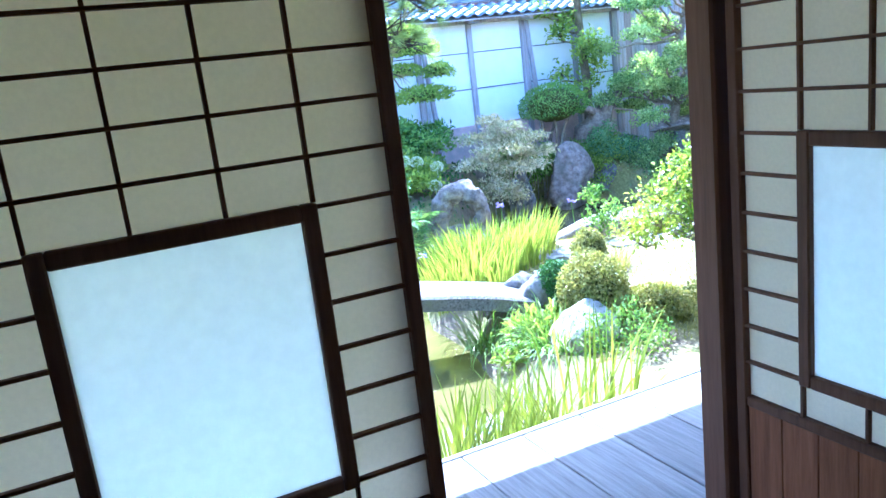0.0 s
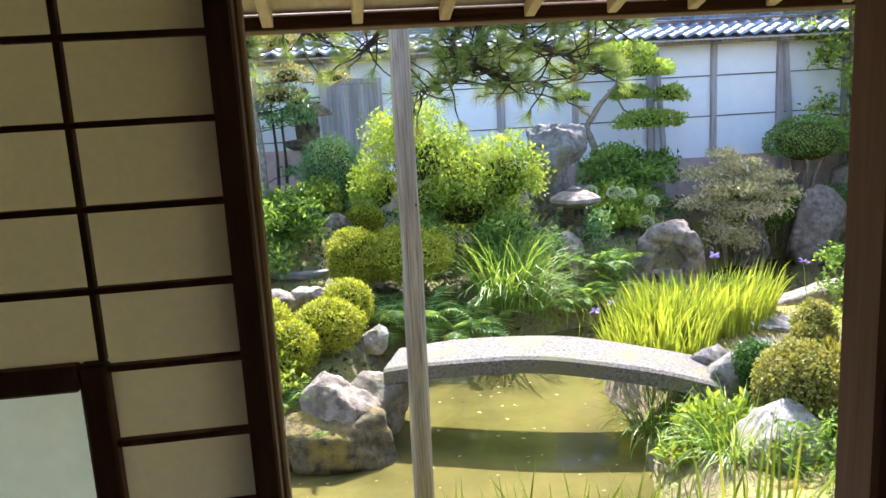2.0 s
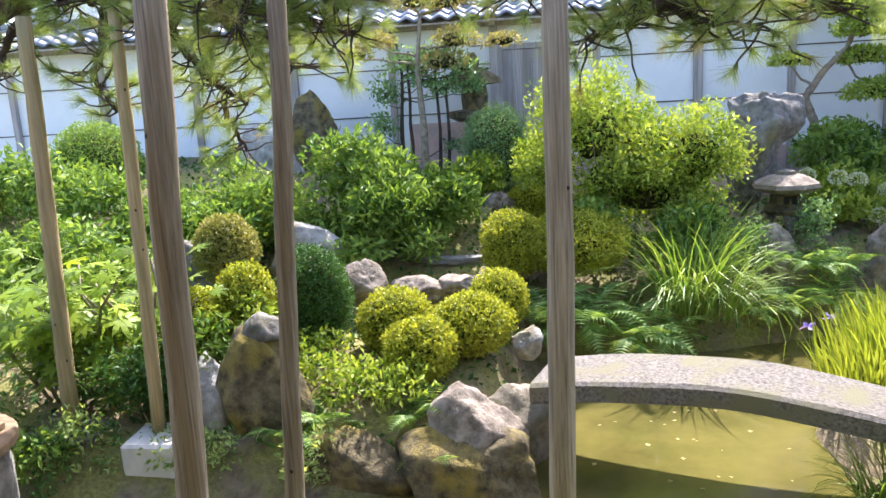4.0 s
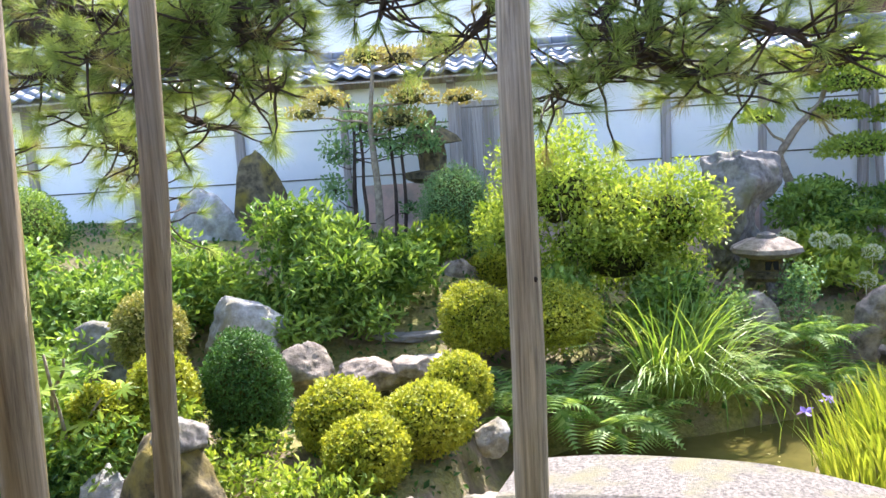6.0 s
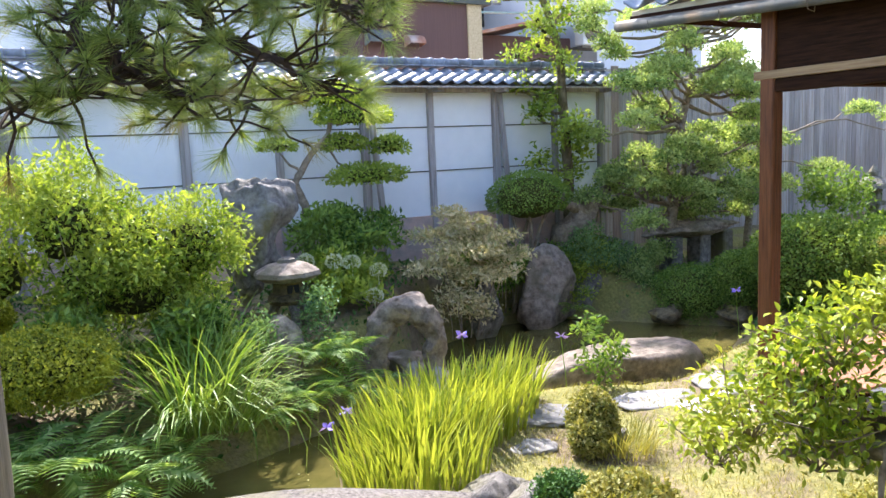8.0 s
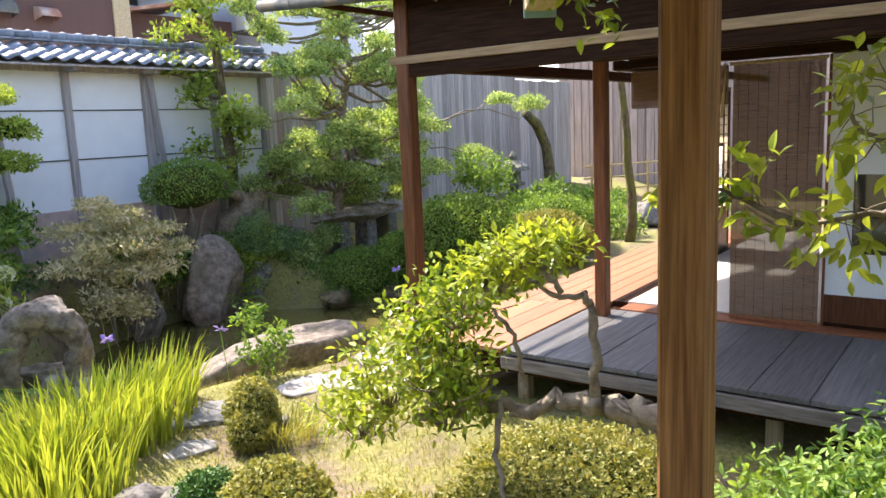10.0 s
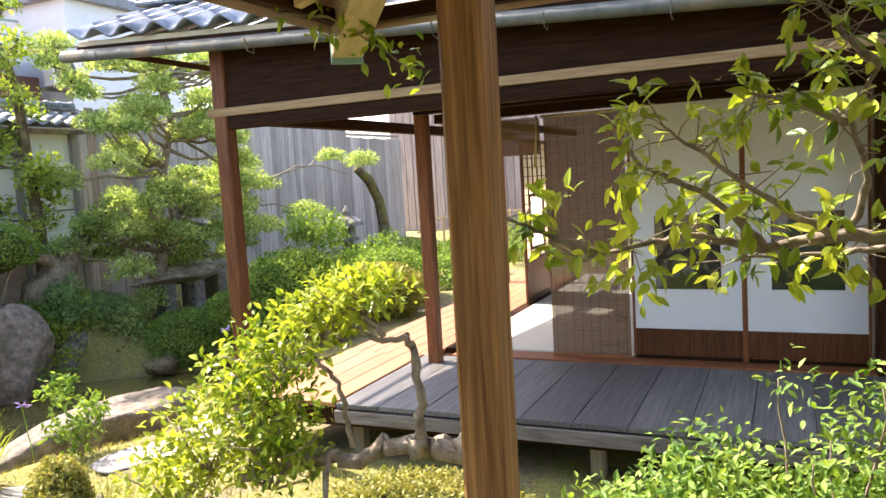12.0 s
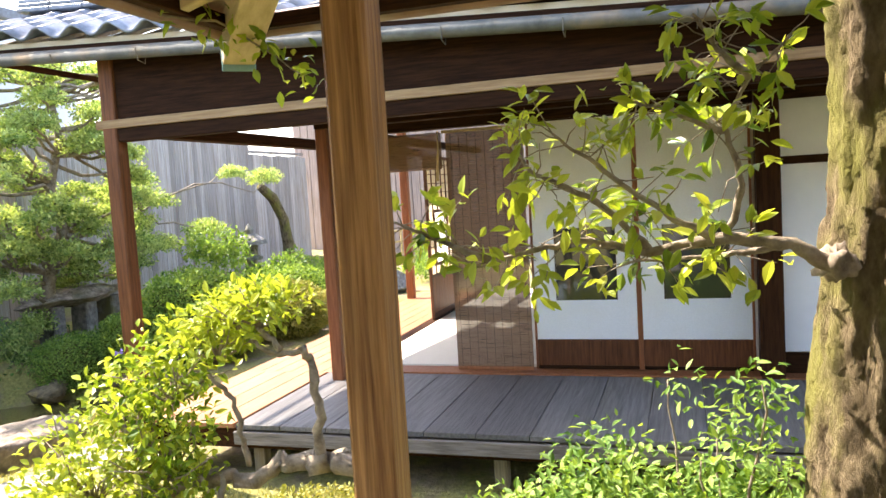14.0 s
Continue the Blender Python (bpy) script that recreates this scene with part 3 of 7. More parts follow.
def land(x, y):
    """Height of the garden ground."""
    x, y = np.asarray(x, float), np.asarray(y, float)
    g = pond_gap(x, y)
    z = -0.44 + 0 * x
    z = z + 0.62 * soft(6.2, 9.2, y) * soft(8.5, 6.0, x) + 0.42 * soft(7.5, 10.5, y) * soft(6, 9, x)
    z = z + soft(0.8, -0.9, x) * (0.26 * soft(4.1, 5.4, y) + 0.22 * soft(6.2, 8.8, y) + 0.35 * soft(-2, -4, x) * soft(7, 9, y))
    z = z + 0.03 * np.sin(3.1 * x + 1.3 * y) + 0.025 * np.sin(2.3 * y - 1.9 * x)
    near = soft(0.0, 0.28, g)
    return np.where(g < 0, -0.62 - 0.5 * soft(0, -0.3, g), -0.62 + (z + 0.62) * near)


def land_at(x, y):
    return float(land(np.array([x]), np.array([y]))[0])


gx = np.concatenate([[-400, -150, -60, -30, -18], np.arange(-12, 12, 0.12), np.arange(12, 26, 0.5), [30, 60, 150, 400]])
gy = np.concatenate([[-400, -150, -60, -30, -12], np.arange(-6, 1.5, 0.5), np.arange(1.5, 11, 0.12), np.arange(11, 20, 0.6), [30, 60, 150, 400]])
GX, GY = np.meshgrid(gx, gy, indexing="ij")
GZ = land(GX, GY)
k = len(gy)
gf = [(i * k + j, (i + 1) * k + j, (i + 1) * k + j + 1, i * k + j + 1) for i in range(len(gx) - 1) for j in range(k - 1)]
tagged(part("ground", Heap().add(np.stack([GX, GY, GZ], -1), gf), M["ground"], smooth=True), "mossy garden soil and worn turf", "ground", kind="structure")
tagged(part("water", Heap().add([(-6.2, 1.2, -0.70), (9, 1.2, -0.70), (9, 10, -0.70), (-6.2, 10, -0.70)], [(0, 1, 2, 3)]), M["water"]), "still murky green pond water", "pond", kind="structure")


# ---- main house: room, shoji, veranda, eave ----
FZ = 0.20  # floor of the room and its veranda
tagged(part("floor", boxed(-6, 0.40, -5, -0.06, FZ - 0.08, FZ), M["tatami"]), "straw tatami floor of the room", "floor", kind="structure")
tagged(part("ceiling", boxed(-6.1, 0.5, -5.1, 0.06, 2.50, 2.58), M["dark_h"]), "dark boarded room ceiling", "ceiling", kind="structure")
tagged(part("wall_south", boxed(-6.1, 0.5, -5.14, -5.0, FZ, 2.50), M["inner"]), "sand-coloured plaster room wall", "wall", kind="structure")
tagged(part("wall_west", boxed(-6.14, -6.0, -5, 0.05, FZ, 2.50), M["inner"]), "sand-coloured plaster room wall", "wall", kind="structure")
tagged(part("wall_east", boxed(0.40, 0.50, -5, -1.9, FZ, 2.50), M["inner"]), "sand-coloured plaster room wall", "wall", kind="structure")
tagged(part("wall_north", boxed(-6, 0.40, -0.05, 0.04, 2.26, 2.50), M["inner"]), "plaster panel above the sliding doors", "wall", kind="structure")
tagged(part("wall_over_side_doors", boxed(0.40, 0.50, -1.9, -0.05, 2.26, 2.50), M["inner"]), "plaster panel above the side doors", "wall", kind="structure")
for nm, a in (("lintel_north", (-6, 0.40, -0.07, 0.05, 2.16, 2.26)), ("lintel_side", (0.39, 0.51, -1.9, -0.07, 2.16, 2.26)), ("sill_north", (-6, 0.40, -0.06, 0.06, FZ - 0.05, FZ + 0.006)), ("sill_side", (0.40, 0.52, -1.9, -0.06, FZ - 0.05, FZ + 0.006))):
    tagged(part(nm, boxed(*a), M["dark_h"]), "grooved dark timber rail for the sliding doors", "trim", kind="structure")
tagged(part("corner_post", boxed(0.375, 0.475, -0.035, 0.065, FZ - 0.3, 2.5, c=0.008), M["shoji_v"]), "brown square corner post between the sliding doors", "post", kind="structure")

ROW, COL = 0.1095, 0.187


def shoji(name, at, cols, pane, label):
    """A sliding paper door in its own plane: x along it, z up from the floor; the lattice is on the room side (-y)."""
    t = thing(name, label, "sliding door", at, kind="structure")
    W, top, rail = cols * COL + 0.066, 2.16 - FZ, 0.725 - FZ
    wood = M["shoji_v"]
    for x in (0, W - 0.036):
        part("stile", boxed(x, x + 0.036, -0.018, 0.018, 0.006, top), wood, t)
    for z0, z1 in ((0.006, 0.07), (rail - 0.02, rail + 0.012), (top - 0.045, top)):
        part("rail", boxed(0.036, W - 0.036, -0.016, 0.016, z0, z1), wood, t)
    z = rail + ROW + 0.009
    px0, px1 = 0.033 + COL * pane[0], 0.033 + COL * pane[1]
    pz0, pz1 = 0.838 - FZ, 1.501 - FZ
    while z < top - 0.06:
        inside = pz0 - 0.02 < z < pz1 + 0.02
        for x0, x1 in ([(0.036, px0 - 0.004), (px1 + 0.004, W - 0.036)] if inside else [(0.036, W - 0.036)]):
            if x1 - x0 > 0.02:
                part("lattice_bar", boxed(x0, x1, -0.014, 0.002, z - 0.0045, z + 0.0045, c=0.001), wood, t)
        z += ROW
    for i in range(1, cols):
        x = 0.033 + COL * i
        for z0, z1 in ([(rail, pz0 - 0.01), (pz1 + 0.01, top - 0.04)] if pane[0] <= i <= pane[1] else [(rail, top - 0.04)]):
            part("lattice_bar", boxed(x - 0.0045, x + 0.0045, -0.012, 0.003, z0, z1, c=0.001), wood, t)
    pane_ob = part("pane", boxed(px0 + 0.030, px1 - 0.030, 0.000, 0.004, pz0 + 0.026, pz1 - 0.026, c=0.0005), M["frost"], t, "pale frosted pane")
    for x0, x1, z0, z1 in ((px0 - 0.005, px0 + 0.032, pz0 - 0.008, pz1 + 0.009), (px1 - 0.032, px1 + 0.005, pz0 - 0.008, pz1 + 0.009), (px0 + 0.032, px1 - 0.032, pz0 - 0.008, pz0 + 0.028), (px0 + 0.032, px1 - 0.032, pz1 - 0.028, pz1 + 0.009)):
        part("pane_frame", boxed(x0, x1, -0.019, 0.012, z0, z1), wood, pane_ob)
    paper = Heap()
    for x0, x1, z0, z1 in ((0.03, px0, rail, top - 0.04), (px1, W - 0.03, rail, top - 0.04), (px0, px1, pz1, top - 0.04), (px0, px1, rail, pz0)):
        paper.add(*box(x0, x1, 0.004, 0.0048, z0, z1, c=0.0001))
    part("paper", paper, M["paper"], t, "cream translucent paper")
    n = 8
    for i in range(n):
        a, b = 0.036 + (W - 0.072) * i / n, 0.036 + (W - 0.072) * (i + 1) / n
        part("board", boxed(a + 0.0007, b - 0.0007, -0.008, 0.008, 0.07, rail - 0.02, c=0.0015), M["red_v"], t)
    return t


W5 = 5 * COL + 0.066
shoji("door_1", pose(-0.53 - W5, 0.018, FZ), 5, (1, 4), "brown lattice shoji door with paper and a frosted pane, half slid open")
tagged(part("storm_door_edge", boxed(-0.60, -0.524, 0.05, 0.088, FZ, 2.16), M["tan_v"]), "pale brown edge of a sliding storm door", "door", kind="structure")
shoji("door_2", pose(-0.53 - 2 * W5 + 0.05, -0.026, FZ), 5, (1, 4), "brown lattice shoji door with paper and a frosted pane, closed")
shoji("door_3", pose(-0.53 - 3 * W5 + 0.05, 0.018, FZ), 5, (1, 4), "brown lattice shoji door with paper and a frosted pane, closed")
shoji("door_4", pose(0.43, -0.045, FZ, 0, 0, -90), 5, (1, 4), "brown lattice shoji side door with a red-brown board foot")
shoji("door_5", pose(0.46, -0.045 - W5 + 0.04, FZ, 0, 0, -90), 5, (1, 4), "brown lattice shoji side door, closed")

tagged(part("veranda_frame", boxed(-6, 1.72, 0.07, 1.00, FZ - 0.16, FZ - 0.036), M["dark_h"]), "dark joists under the veranda boards", "veranda", kind="structure")
tagged(part("veranda_frame_side", boxed(0.52, 1.72, -5, 0.07, FZ - 0.16, FZ - 0.036), M["dark_y"]), "dark joists under the side veranda", "veranda", kind="structure")

POST = (1.88, 1.325)


def house_post(name, x, y, z0, z1, w, mat, label, category="post"):
    t = part(name, boxed(x - w / 2, x + w / 2, y - w / 2, y + w / 2, z0, z1, c=0.009), M[mat])
    return tagged(t, label, category, kind="structure")


house_post("post_corner", *POST, -0.42, 2.33, 0.097, "post", "weathered brown square post at the veranda corner")
rock(POST[0], POST[1], -0.60, 0.34, 0.34, 0.20, 71, "rock", "flat grey footing stone under the veranda post", flat=0.6)
tagged(part("eave_beam_north", boxed(-7, POST[0] + 0.05, POST[1] - 0.05, POST[1] + 0.05, 2.332, 2.415), M["dark_h"]), "dark beam carrying the rafters", "beam", kind="structure")
tagged(part("eave_beam_east", boxed(POST[0] - 0.05, POST[0] + 0.05, -6, POST[1] - 0.06, 2.333, 2.417), M["dark_y"]), "dark beam carrying the side rafters", "beam", kind="structure")
EY, EX, EZ, SL = 2.27, 2.95, 2.16, 0.27  # eave edge lines, their height, roof slope


def slope_box(x0, x1, y0, y1, z, up, thick, along):
    """A slab that rises from the eave edge towards the house."""
    v, f = box(x0, x1, y0, y1, z, z + thick)
    v = np.array(v)
    v[:, 2] += up * ((y1 - v[:, 1]) if along == "y" else (x1 - v[:, 0]))
    return Heap().add(v, f)


roof_n = slope_box(-7, EX, -0.6, EY, EZ + 0.07, SL, 0.02, "y")
tagged(part("eave_ceiling_north", roof_n, M["cream_board"]), "cream boards under the house eave", "eave", kind="structure")
tagged(part("eave_ceiling_east", slope_box(-0.6, EX, -6, -0.61, EZ + 0.07, SL, 0.02, "x"), M["cream_board"]), "cream boards under the side eave", "eave", kind="structure")
tagged(part("roof_cover", slope_box(-7, EX + 0.03, -0.62, EY + 0.03, EZ + 0.10, SL, 0.07, "y"), M["tile"]), "grey tiled roof of the house", "roof", kind="structure")
tagged(part("roof_cover_east", slope_box(-6.2, EX + 0.03, -6, -0.63, EZ + 0.10, SL, 0.07, "x"), M["tile"]), "grey tiled roof of the house", "roof", kind="structure")
tagged(part("eave_edge", boxed(-7, EX, EY - 0.05, EY, EZ + 0.005, EZ + 0.055), M["dark_h"]), "brown edge batten of the eave", "eave", kind="structure")
tagged(part("eave_edge_side", boxed(EX - 0.05, EX, -6, EY - 0.055, EZ + 0.003, EZ + 0.053), M["dark_y"]), "brown edge batten of the side eave", "eave", kind="structure")
for i in range(28):
    x = -6.8 + 0.36 * i
    if x < EX - 0.12:
        tagged(part("rafter", slope_box(x, x + 0.045, 0.1, EY - 0.06, EZ + 0.010, SL, 0.055, "y"), M["pale_wood"]), "pale rafter under the eave", "rafter", kind="structure")
for i in range(10):
    y = 2.10 - 0.36 * i
    tagged(part("rafter", slope_box(POST[0] - 0.6, EX - 0.06, y, y + 0.045, EZ + 0.014, SL, 0.055, "x"), M["pale_wood"]), "pale rafter under the side eave", "rafter", kind="structure")
hip = thing("hip_rafter", "pale corner rafter with a green copper cap at the eave corner", "rafter", kind="structure")
hv, hf = box(-0.06, 0.06, -1.7, 0.06, -0.20, -0.05)
hv = np.array(hv)
hv[:, 2] += -SL * 0.72 * hv[:, 1]
part("beam", Heap().add(hv, hf), M["pale_wood"], hip, at=pose(EX, EY - 0.03, EZ + 0.115, 0, 0, -50))
part("cap", boxed(-0.063, 0.063, 0.061, 0.070, -0.235, -0.05), M["verdigris"], hip, "green copper cap", at=pose(EX, EY - 0.03, EZ + 0.115, 0, 0, -50))
gut = thing("gutter", "aged brown half-round gutter along the eave", "gutter", kind="structure")
part("trough", Heap().add(*tube([(-7, EY + 0.05, EZ + 0.045), (EX + 0.04, EY + 0.05, EZ + 0.038)], [0.045, 0.045], 14)), M["pipe"], gut, smooth=True)
part("trough", Heap().add(*tube([(EX + 0.05, EY + 0.02, EZ + 0.038), (EX + 0.05, -6, EZ + 0.045)], [0.045, 0.045], 14)), M["pipe"], gut, smooth=True)

# ---- garden wall with its tiled coping ----
WY = 10.24
wall = thing("garden_wall", "white plastered garden wall with weathered posts and grey tiled coping", "wall", kind="structure")
part("plaster", boxed(-12, 8.35, WY + 0.02, WY + 0.16, 0.72, 2.56), M["plaster"], wall, "white plaster panels")
part("footing", boxed(-12, 8.35, WY - 0.02, WY + 0.18, -0.3, 0.80), M["pinkstone"], wall, "pinkish stone footing")
part("footing_panel", boxed(-1.78, -0.60, WY + 0.012, WY + 0.03, 0.78, 1.30), M["pinkstone"], wall, "pinkish plaster patch")
part("top_plate", boxed(-12, 8.4, WY - 0.04, WY + 0.2, 2.50, 2.58), M["grey_v"], wall)
for zb in (1.42, 2.03):
    part("batten", boxed(-12, 8.35, WY + 0.006, WY + 0.024, zb - 0.008, zb + 0.008, c=0.002), M["metal"], wall)
for i, px in enumerate((-10.1, -8.75, -7.4, -6.05, -4.7, -3.3, -1.96, -0.6, 0.72, 1.98, 3.12, 4.30, 5.31, 6.40, 7.48, 8.4)):
    wdt = 0.11 if i % 2 else 0.085
    part("post", boxed(px - wdt / 2, px + wdt / 2, WY - 0.05, WY + 0.03, 0.3, 2.52, c=0.008), M["grey_v"], wall, at=pose(0, 0, 0))
    part("bracket", boxed(px - 0.04, px + 0.04, WY - 0.32, WY - 0.03, 2.49, 2.55), M["grey_v"], wall)
for px in (6.44, 4.36):
    part("brace", Heap().add(*tube([(px + 0.16, WY - 0.10, 0.3), (px, WY - 0.07, 2.48)], [0.05, 0.045], 6)), M["grey_v"], wall)
gate = part("door_frame", Heap().add(*box(-0.57, -0.495, WY - 0.045, WY + 0.02, 0.25, 2.26)).add(*box(0.165, 0.24, WY - 0.045, WY + 0.02, 0.25, 2.26)).add(*box(-0.495, 0.165, WY - 0.047, WY + 0.02, 2.19, 2.26)), M["grey_v"], wall, "weathered board door")
for i in range(5):
    a = -0.493 + 0.1315 * i
    part("door_board", boxed(a, a + 0.1295, WY - 0.025, WY + 0.015, 0.3, 2.188, c=0.003), M["grey_v"], gate)
ev, ef = box(-12, 8.5, WY - 0.40, WY + 0.06, 2.53, 2.555)
ev = np.array(ev)
ev[:, 2] += 0.42 * (ev[:, 1] - WY + 0.40)
part("eave_board", Heap().add(ev, ef), M["grey_v"], wall)


def wave_tile(w, d, amp, thick, n=10, rise=0.0):
    """One S-shaped pantile: x across, y down the slope towards -y, its top edge at y = 0."""
    xs = np.linspace(0, w, n)
    prof = amp * (np.cos(xs / w * 2 * np.pi * 0.98 + 0.6))
    v = []
    for yy in (0, -d * 0.5, -d):
        for side in (0, -thick):
            v += [(x, yy, p + side + (0.012 if yy < -d * 0.4 else 0)) for x, p in zip(xs, prof)]
    f = []
    for a in (0, 2):
        for i in range(n - 1):
            q = a * n + i
            f += [(q, q + 2 * n, q + 2 * n + 1, q + 1), (q + n, q + n + 1, q + 3 * n + 1, q + 3 * n)]
    for i in range(n - 1):
        f += [(4 * n + i, 5 * n + i, 5 * n + i + 1, 4 * n + i + 1)]
    return Heap().add(v, f)


coping = thing("wall_coping", "silver-grey wavy roof tiles on the garden wall", "roof", kind="structure")
tile_me = wave_tile(0.208, 0.21, 0.024, 0.018).mesh("roof_tile", M["tile"], True)
slope_deg = math.degrees(math.atan(0.45))
for i in range(94):
    for r in range(3):
        part("roof_tile", tile_me, None, coping, at=pose(-11.0 + 0.208 * i, WY + 0.055 - 0.155 * r, 2.805 - 0.070 * r + 0.02, slope_deg, 0, 0))
ridge_me = Heap().add(*tube([(0, 0, 0), (0.16, 0, 0), (0.162, 0, 0), (0.206, 0, 0)], [0.052, 0.052, 0.066, 0.066], 12)).mesh("ridge_tile", M["tile"], True)
flat_me = boxed(0, 0.206, -0.12, 0.12, 0, 0.022).mesh("ridge_base_tile", M["tile"])
for i in range(94):
    part("ridge_tile", ridge_me, None, coping, at=pose(-11.0 + 0.208 * i, WY + 0.10, 2.925))
    part("ridge_base_tile", flat_me, None, coping, at=pose(-11.0 + 0.208 * i, WY + 0.10, 2.855))

# ---- board fence beyond the wall's end ----
fence = thing("board_fence", "tall fence of weathered upright boards", "fence", kind="structure")
rngf = np.random.RandomState(4)
me_b = [boxed(0, 0.152, -0.011, 0.011, 0, 3.02 + a, c=0.003).mesh("board", M["pink_v" if a > 0 else "grey_v"]) for a in (-0.02, 0.0, 0.03)]
xf = 8.45
while xf < 19.2:
    part("board", me_b[int(rngf.randint(0, 3)) if xf < 10.2 else int(rngf.randint(0, 2))], None, fence, at=pose(xf, WY + 0.30 + rngf.uniform(-0.006, 0.006), -0.1 - (0.25 if xf > 16.5 else 0)))
    xf += 0.158
for zr in (0.5, 1.6, 2.7):
    part("rail", boxed(8.45, 19.3, WY + 0.32, WY + 0.37, zr, zr + 0.07), M["grey_v"], fence)

# ---- the wing across the court ----
DX, VX, PX = 6.676, 4.99, 4.95
tagged(part("wing_floor_frame", boxed(VX + 0.05, 11.6, -3, 4.60, -0.20, -0.05), M["dark_h"]), "dark floor frame of the wing", "floor", kind="structure")
edge = part("wing_veranda_edge", boxed(VX - 0.02, VX + 0.09, -3, 3.78, -0.155, -0.062), M["edge_y"])
tagged(edge, "weathered edge beam of the wing veranda", "veranda", kind="structure")
for px, py in ((5.2, 3.7), (5.2, 1.9), (5.2, 0.2), (5.2, -1.6)):
    tagged(part("veranda_leg", boxed(px - 0.045, px + 0.045, py - 0.045, py + 0.045, -0.5, -0.155), M["grey_log"]), "short grey post under the wing veranda", "post", kind="structure")
tagged(part("wing_sill", boxed(DX - 0.19, DX + 0.05, -3, 3.50, -0.05, 0.0), M["red_v"]), "red-brown sill under the sliding doors", "trim", kind="structure")
tagged(part("wing_sill_north", boxed(DX + 0.05, 11.5, 3.53, 3.67, -0.05, 0.003), M["dark_h"]), "dark sill between mat and corridor", "trim", kind="structure")
tagged(part("wing_mat_floor", boxed(DX + 0.06, 11.5, -3, 3.52, -0.05, 0.012), M["mat"]), "pale straw mat floor inside the wing", "floor", kind="structure")
tagged(part("wing_ceiling", boxed(VX - 0.1, 11.6, -3, 4.60, 2.62, 2.68), M["dark_h"]), "dark boarded ceiling of the wing", "ceiling", kind="structure")
tagged(part("wing_wall_south", boxed(DX, 11.6, -3.1, -3.0, -0.05, 2.62), M["inner"]), "plaster end wall of the wing room", "wall", kind="structure")
tagged(part("wing_wall_east", boxed(11.5, 11.6, -3, 2.4, -0.05, 2.62), M["inner"]), "plaster rear wall of the wing room", "wall", kind="structure")
house_post("post_wing_corner", PX, 4.53, -0.45, 2.75, 0.115, "red_dark", "dark red-brown post at the wing's eave corner")
rock(PX, 4.53, -0.62, 0.36, 0.36, 0.2, 72, "rock", "flat grey footing stone under the eave post", flat=0.6)
house_post("post_wing_inner", 6.262, 3.55, -0.05, 2.11, 0.105, "red_v", "red-brown cedar post on the corridor edge")
house_post("post_wing_far", 10.85, 4.55, -0.05, 2.62, 0.11, "red_v", "red-brown cedar post at the corridor's far end")
house_post("post_wing_right", DX - 0.11, 0.10, -0.10, 2.62, 0.17, "dark_v", "dark brown post beside the white doors")
for nm, a, mt in (("wing_eave_beam", (PX - 0.06, PX + 0.06, -3, 4.64, 2.115, 2.175), "rail_wood"), ("wing_eave_board", (PX - 0.03, PX + 0.03, -3, 4.47, 2.177, 2.62), "dark_y"), ("wing_eave_beam_low", (PX - 0.045, PX + 0.045, -3, 4.47, 2.02, 2.113), "dark_y"),
                  ("wing_lintel_north", (PX + 0.06, 11.5, 4.47, 4.59, 2.07, 2.17), "dark_h"), ("wing_inner_lintel", (6.20, 6.33, -3, 3.60, 2.11, 2.21), "dark_y"), ("wing_door_head", (DX - 0.06, DX + 0.05, -3, 3.46, 2.06, 2.14), "dark_y"),
                  ("wing_north_head", (DX + 0.05, 11.5, 3.55, 3.65, 2.06, 2.14), "dark_h")):
    tagged(part(nm, boxed(*a), M[mt]), "dark horizontal timber of the wing" if mt != "rail_wood" else "worn pale-brown rail under the wing eave", "beam", kind="structure")
tagged(part("wing_wall_over_doors", boxed(DX - 0.02, DX + 0.03, -3, 3.46, 2.14, 2.62), M["dark_y"]), "dark panel above the wing doors", "wall", kind="structure")
tagged(part("wing_plaster_panel", boxed(DX - 0.03, DX + 0.03, -3, 0.005, 0.16, 2.06), M["plaster"]), "white plaster panel beside the dark post", "wall", kind="structure")
tagged(part("wing_plaster_foot", boxed(DX - 0.05, DX + 0.05, -3, 0.005, -0.05, 0.158), M["dark_y"]), "dark timber foot of the plaster panel", "wall", kind="structure")
tagged(part("wing_plaster_rail", boxed(DX - 0.05, DX - 0.032, -3, 0.005, 1.58, 1.64), M["dark_y"]), "dark rail across the plaster panel", "trim", kind="structure")


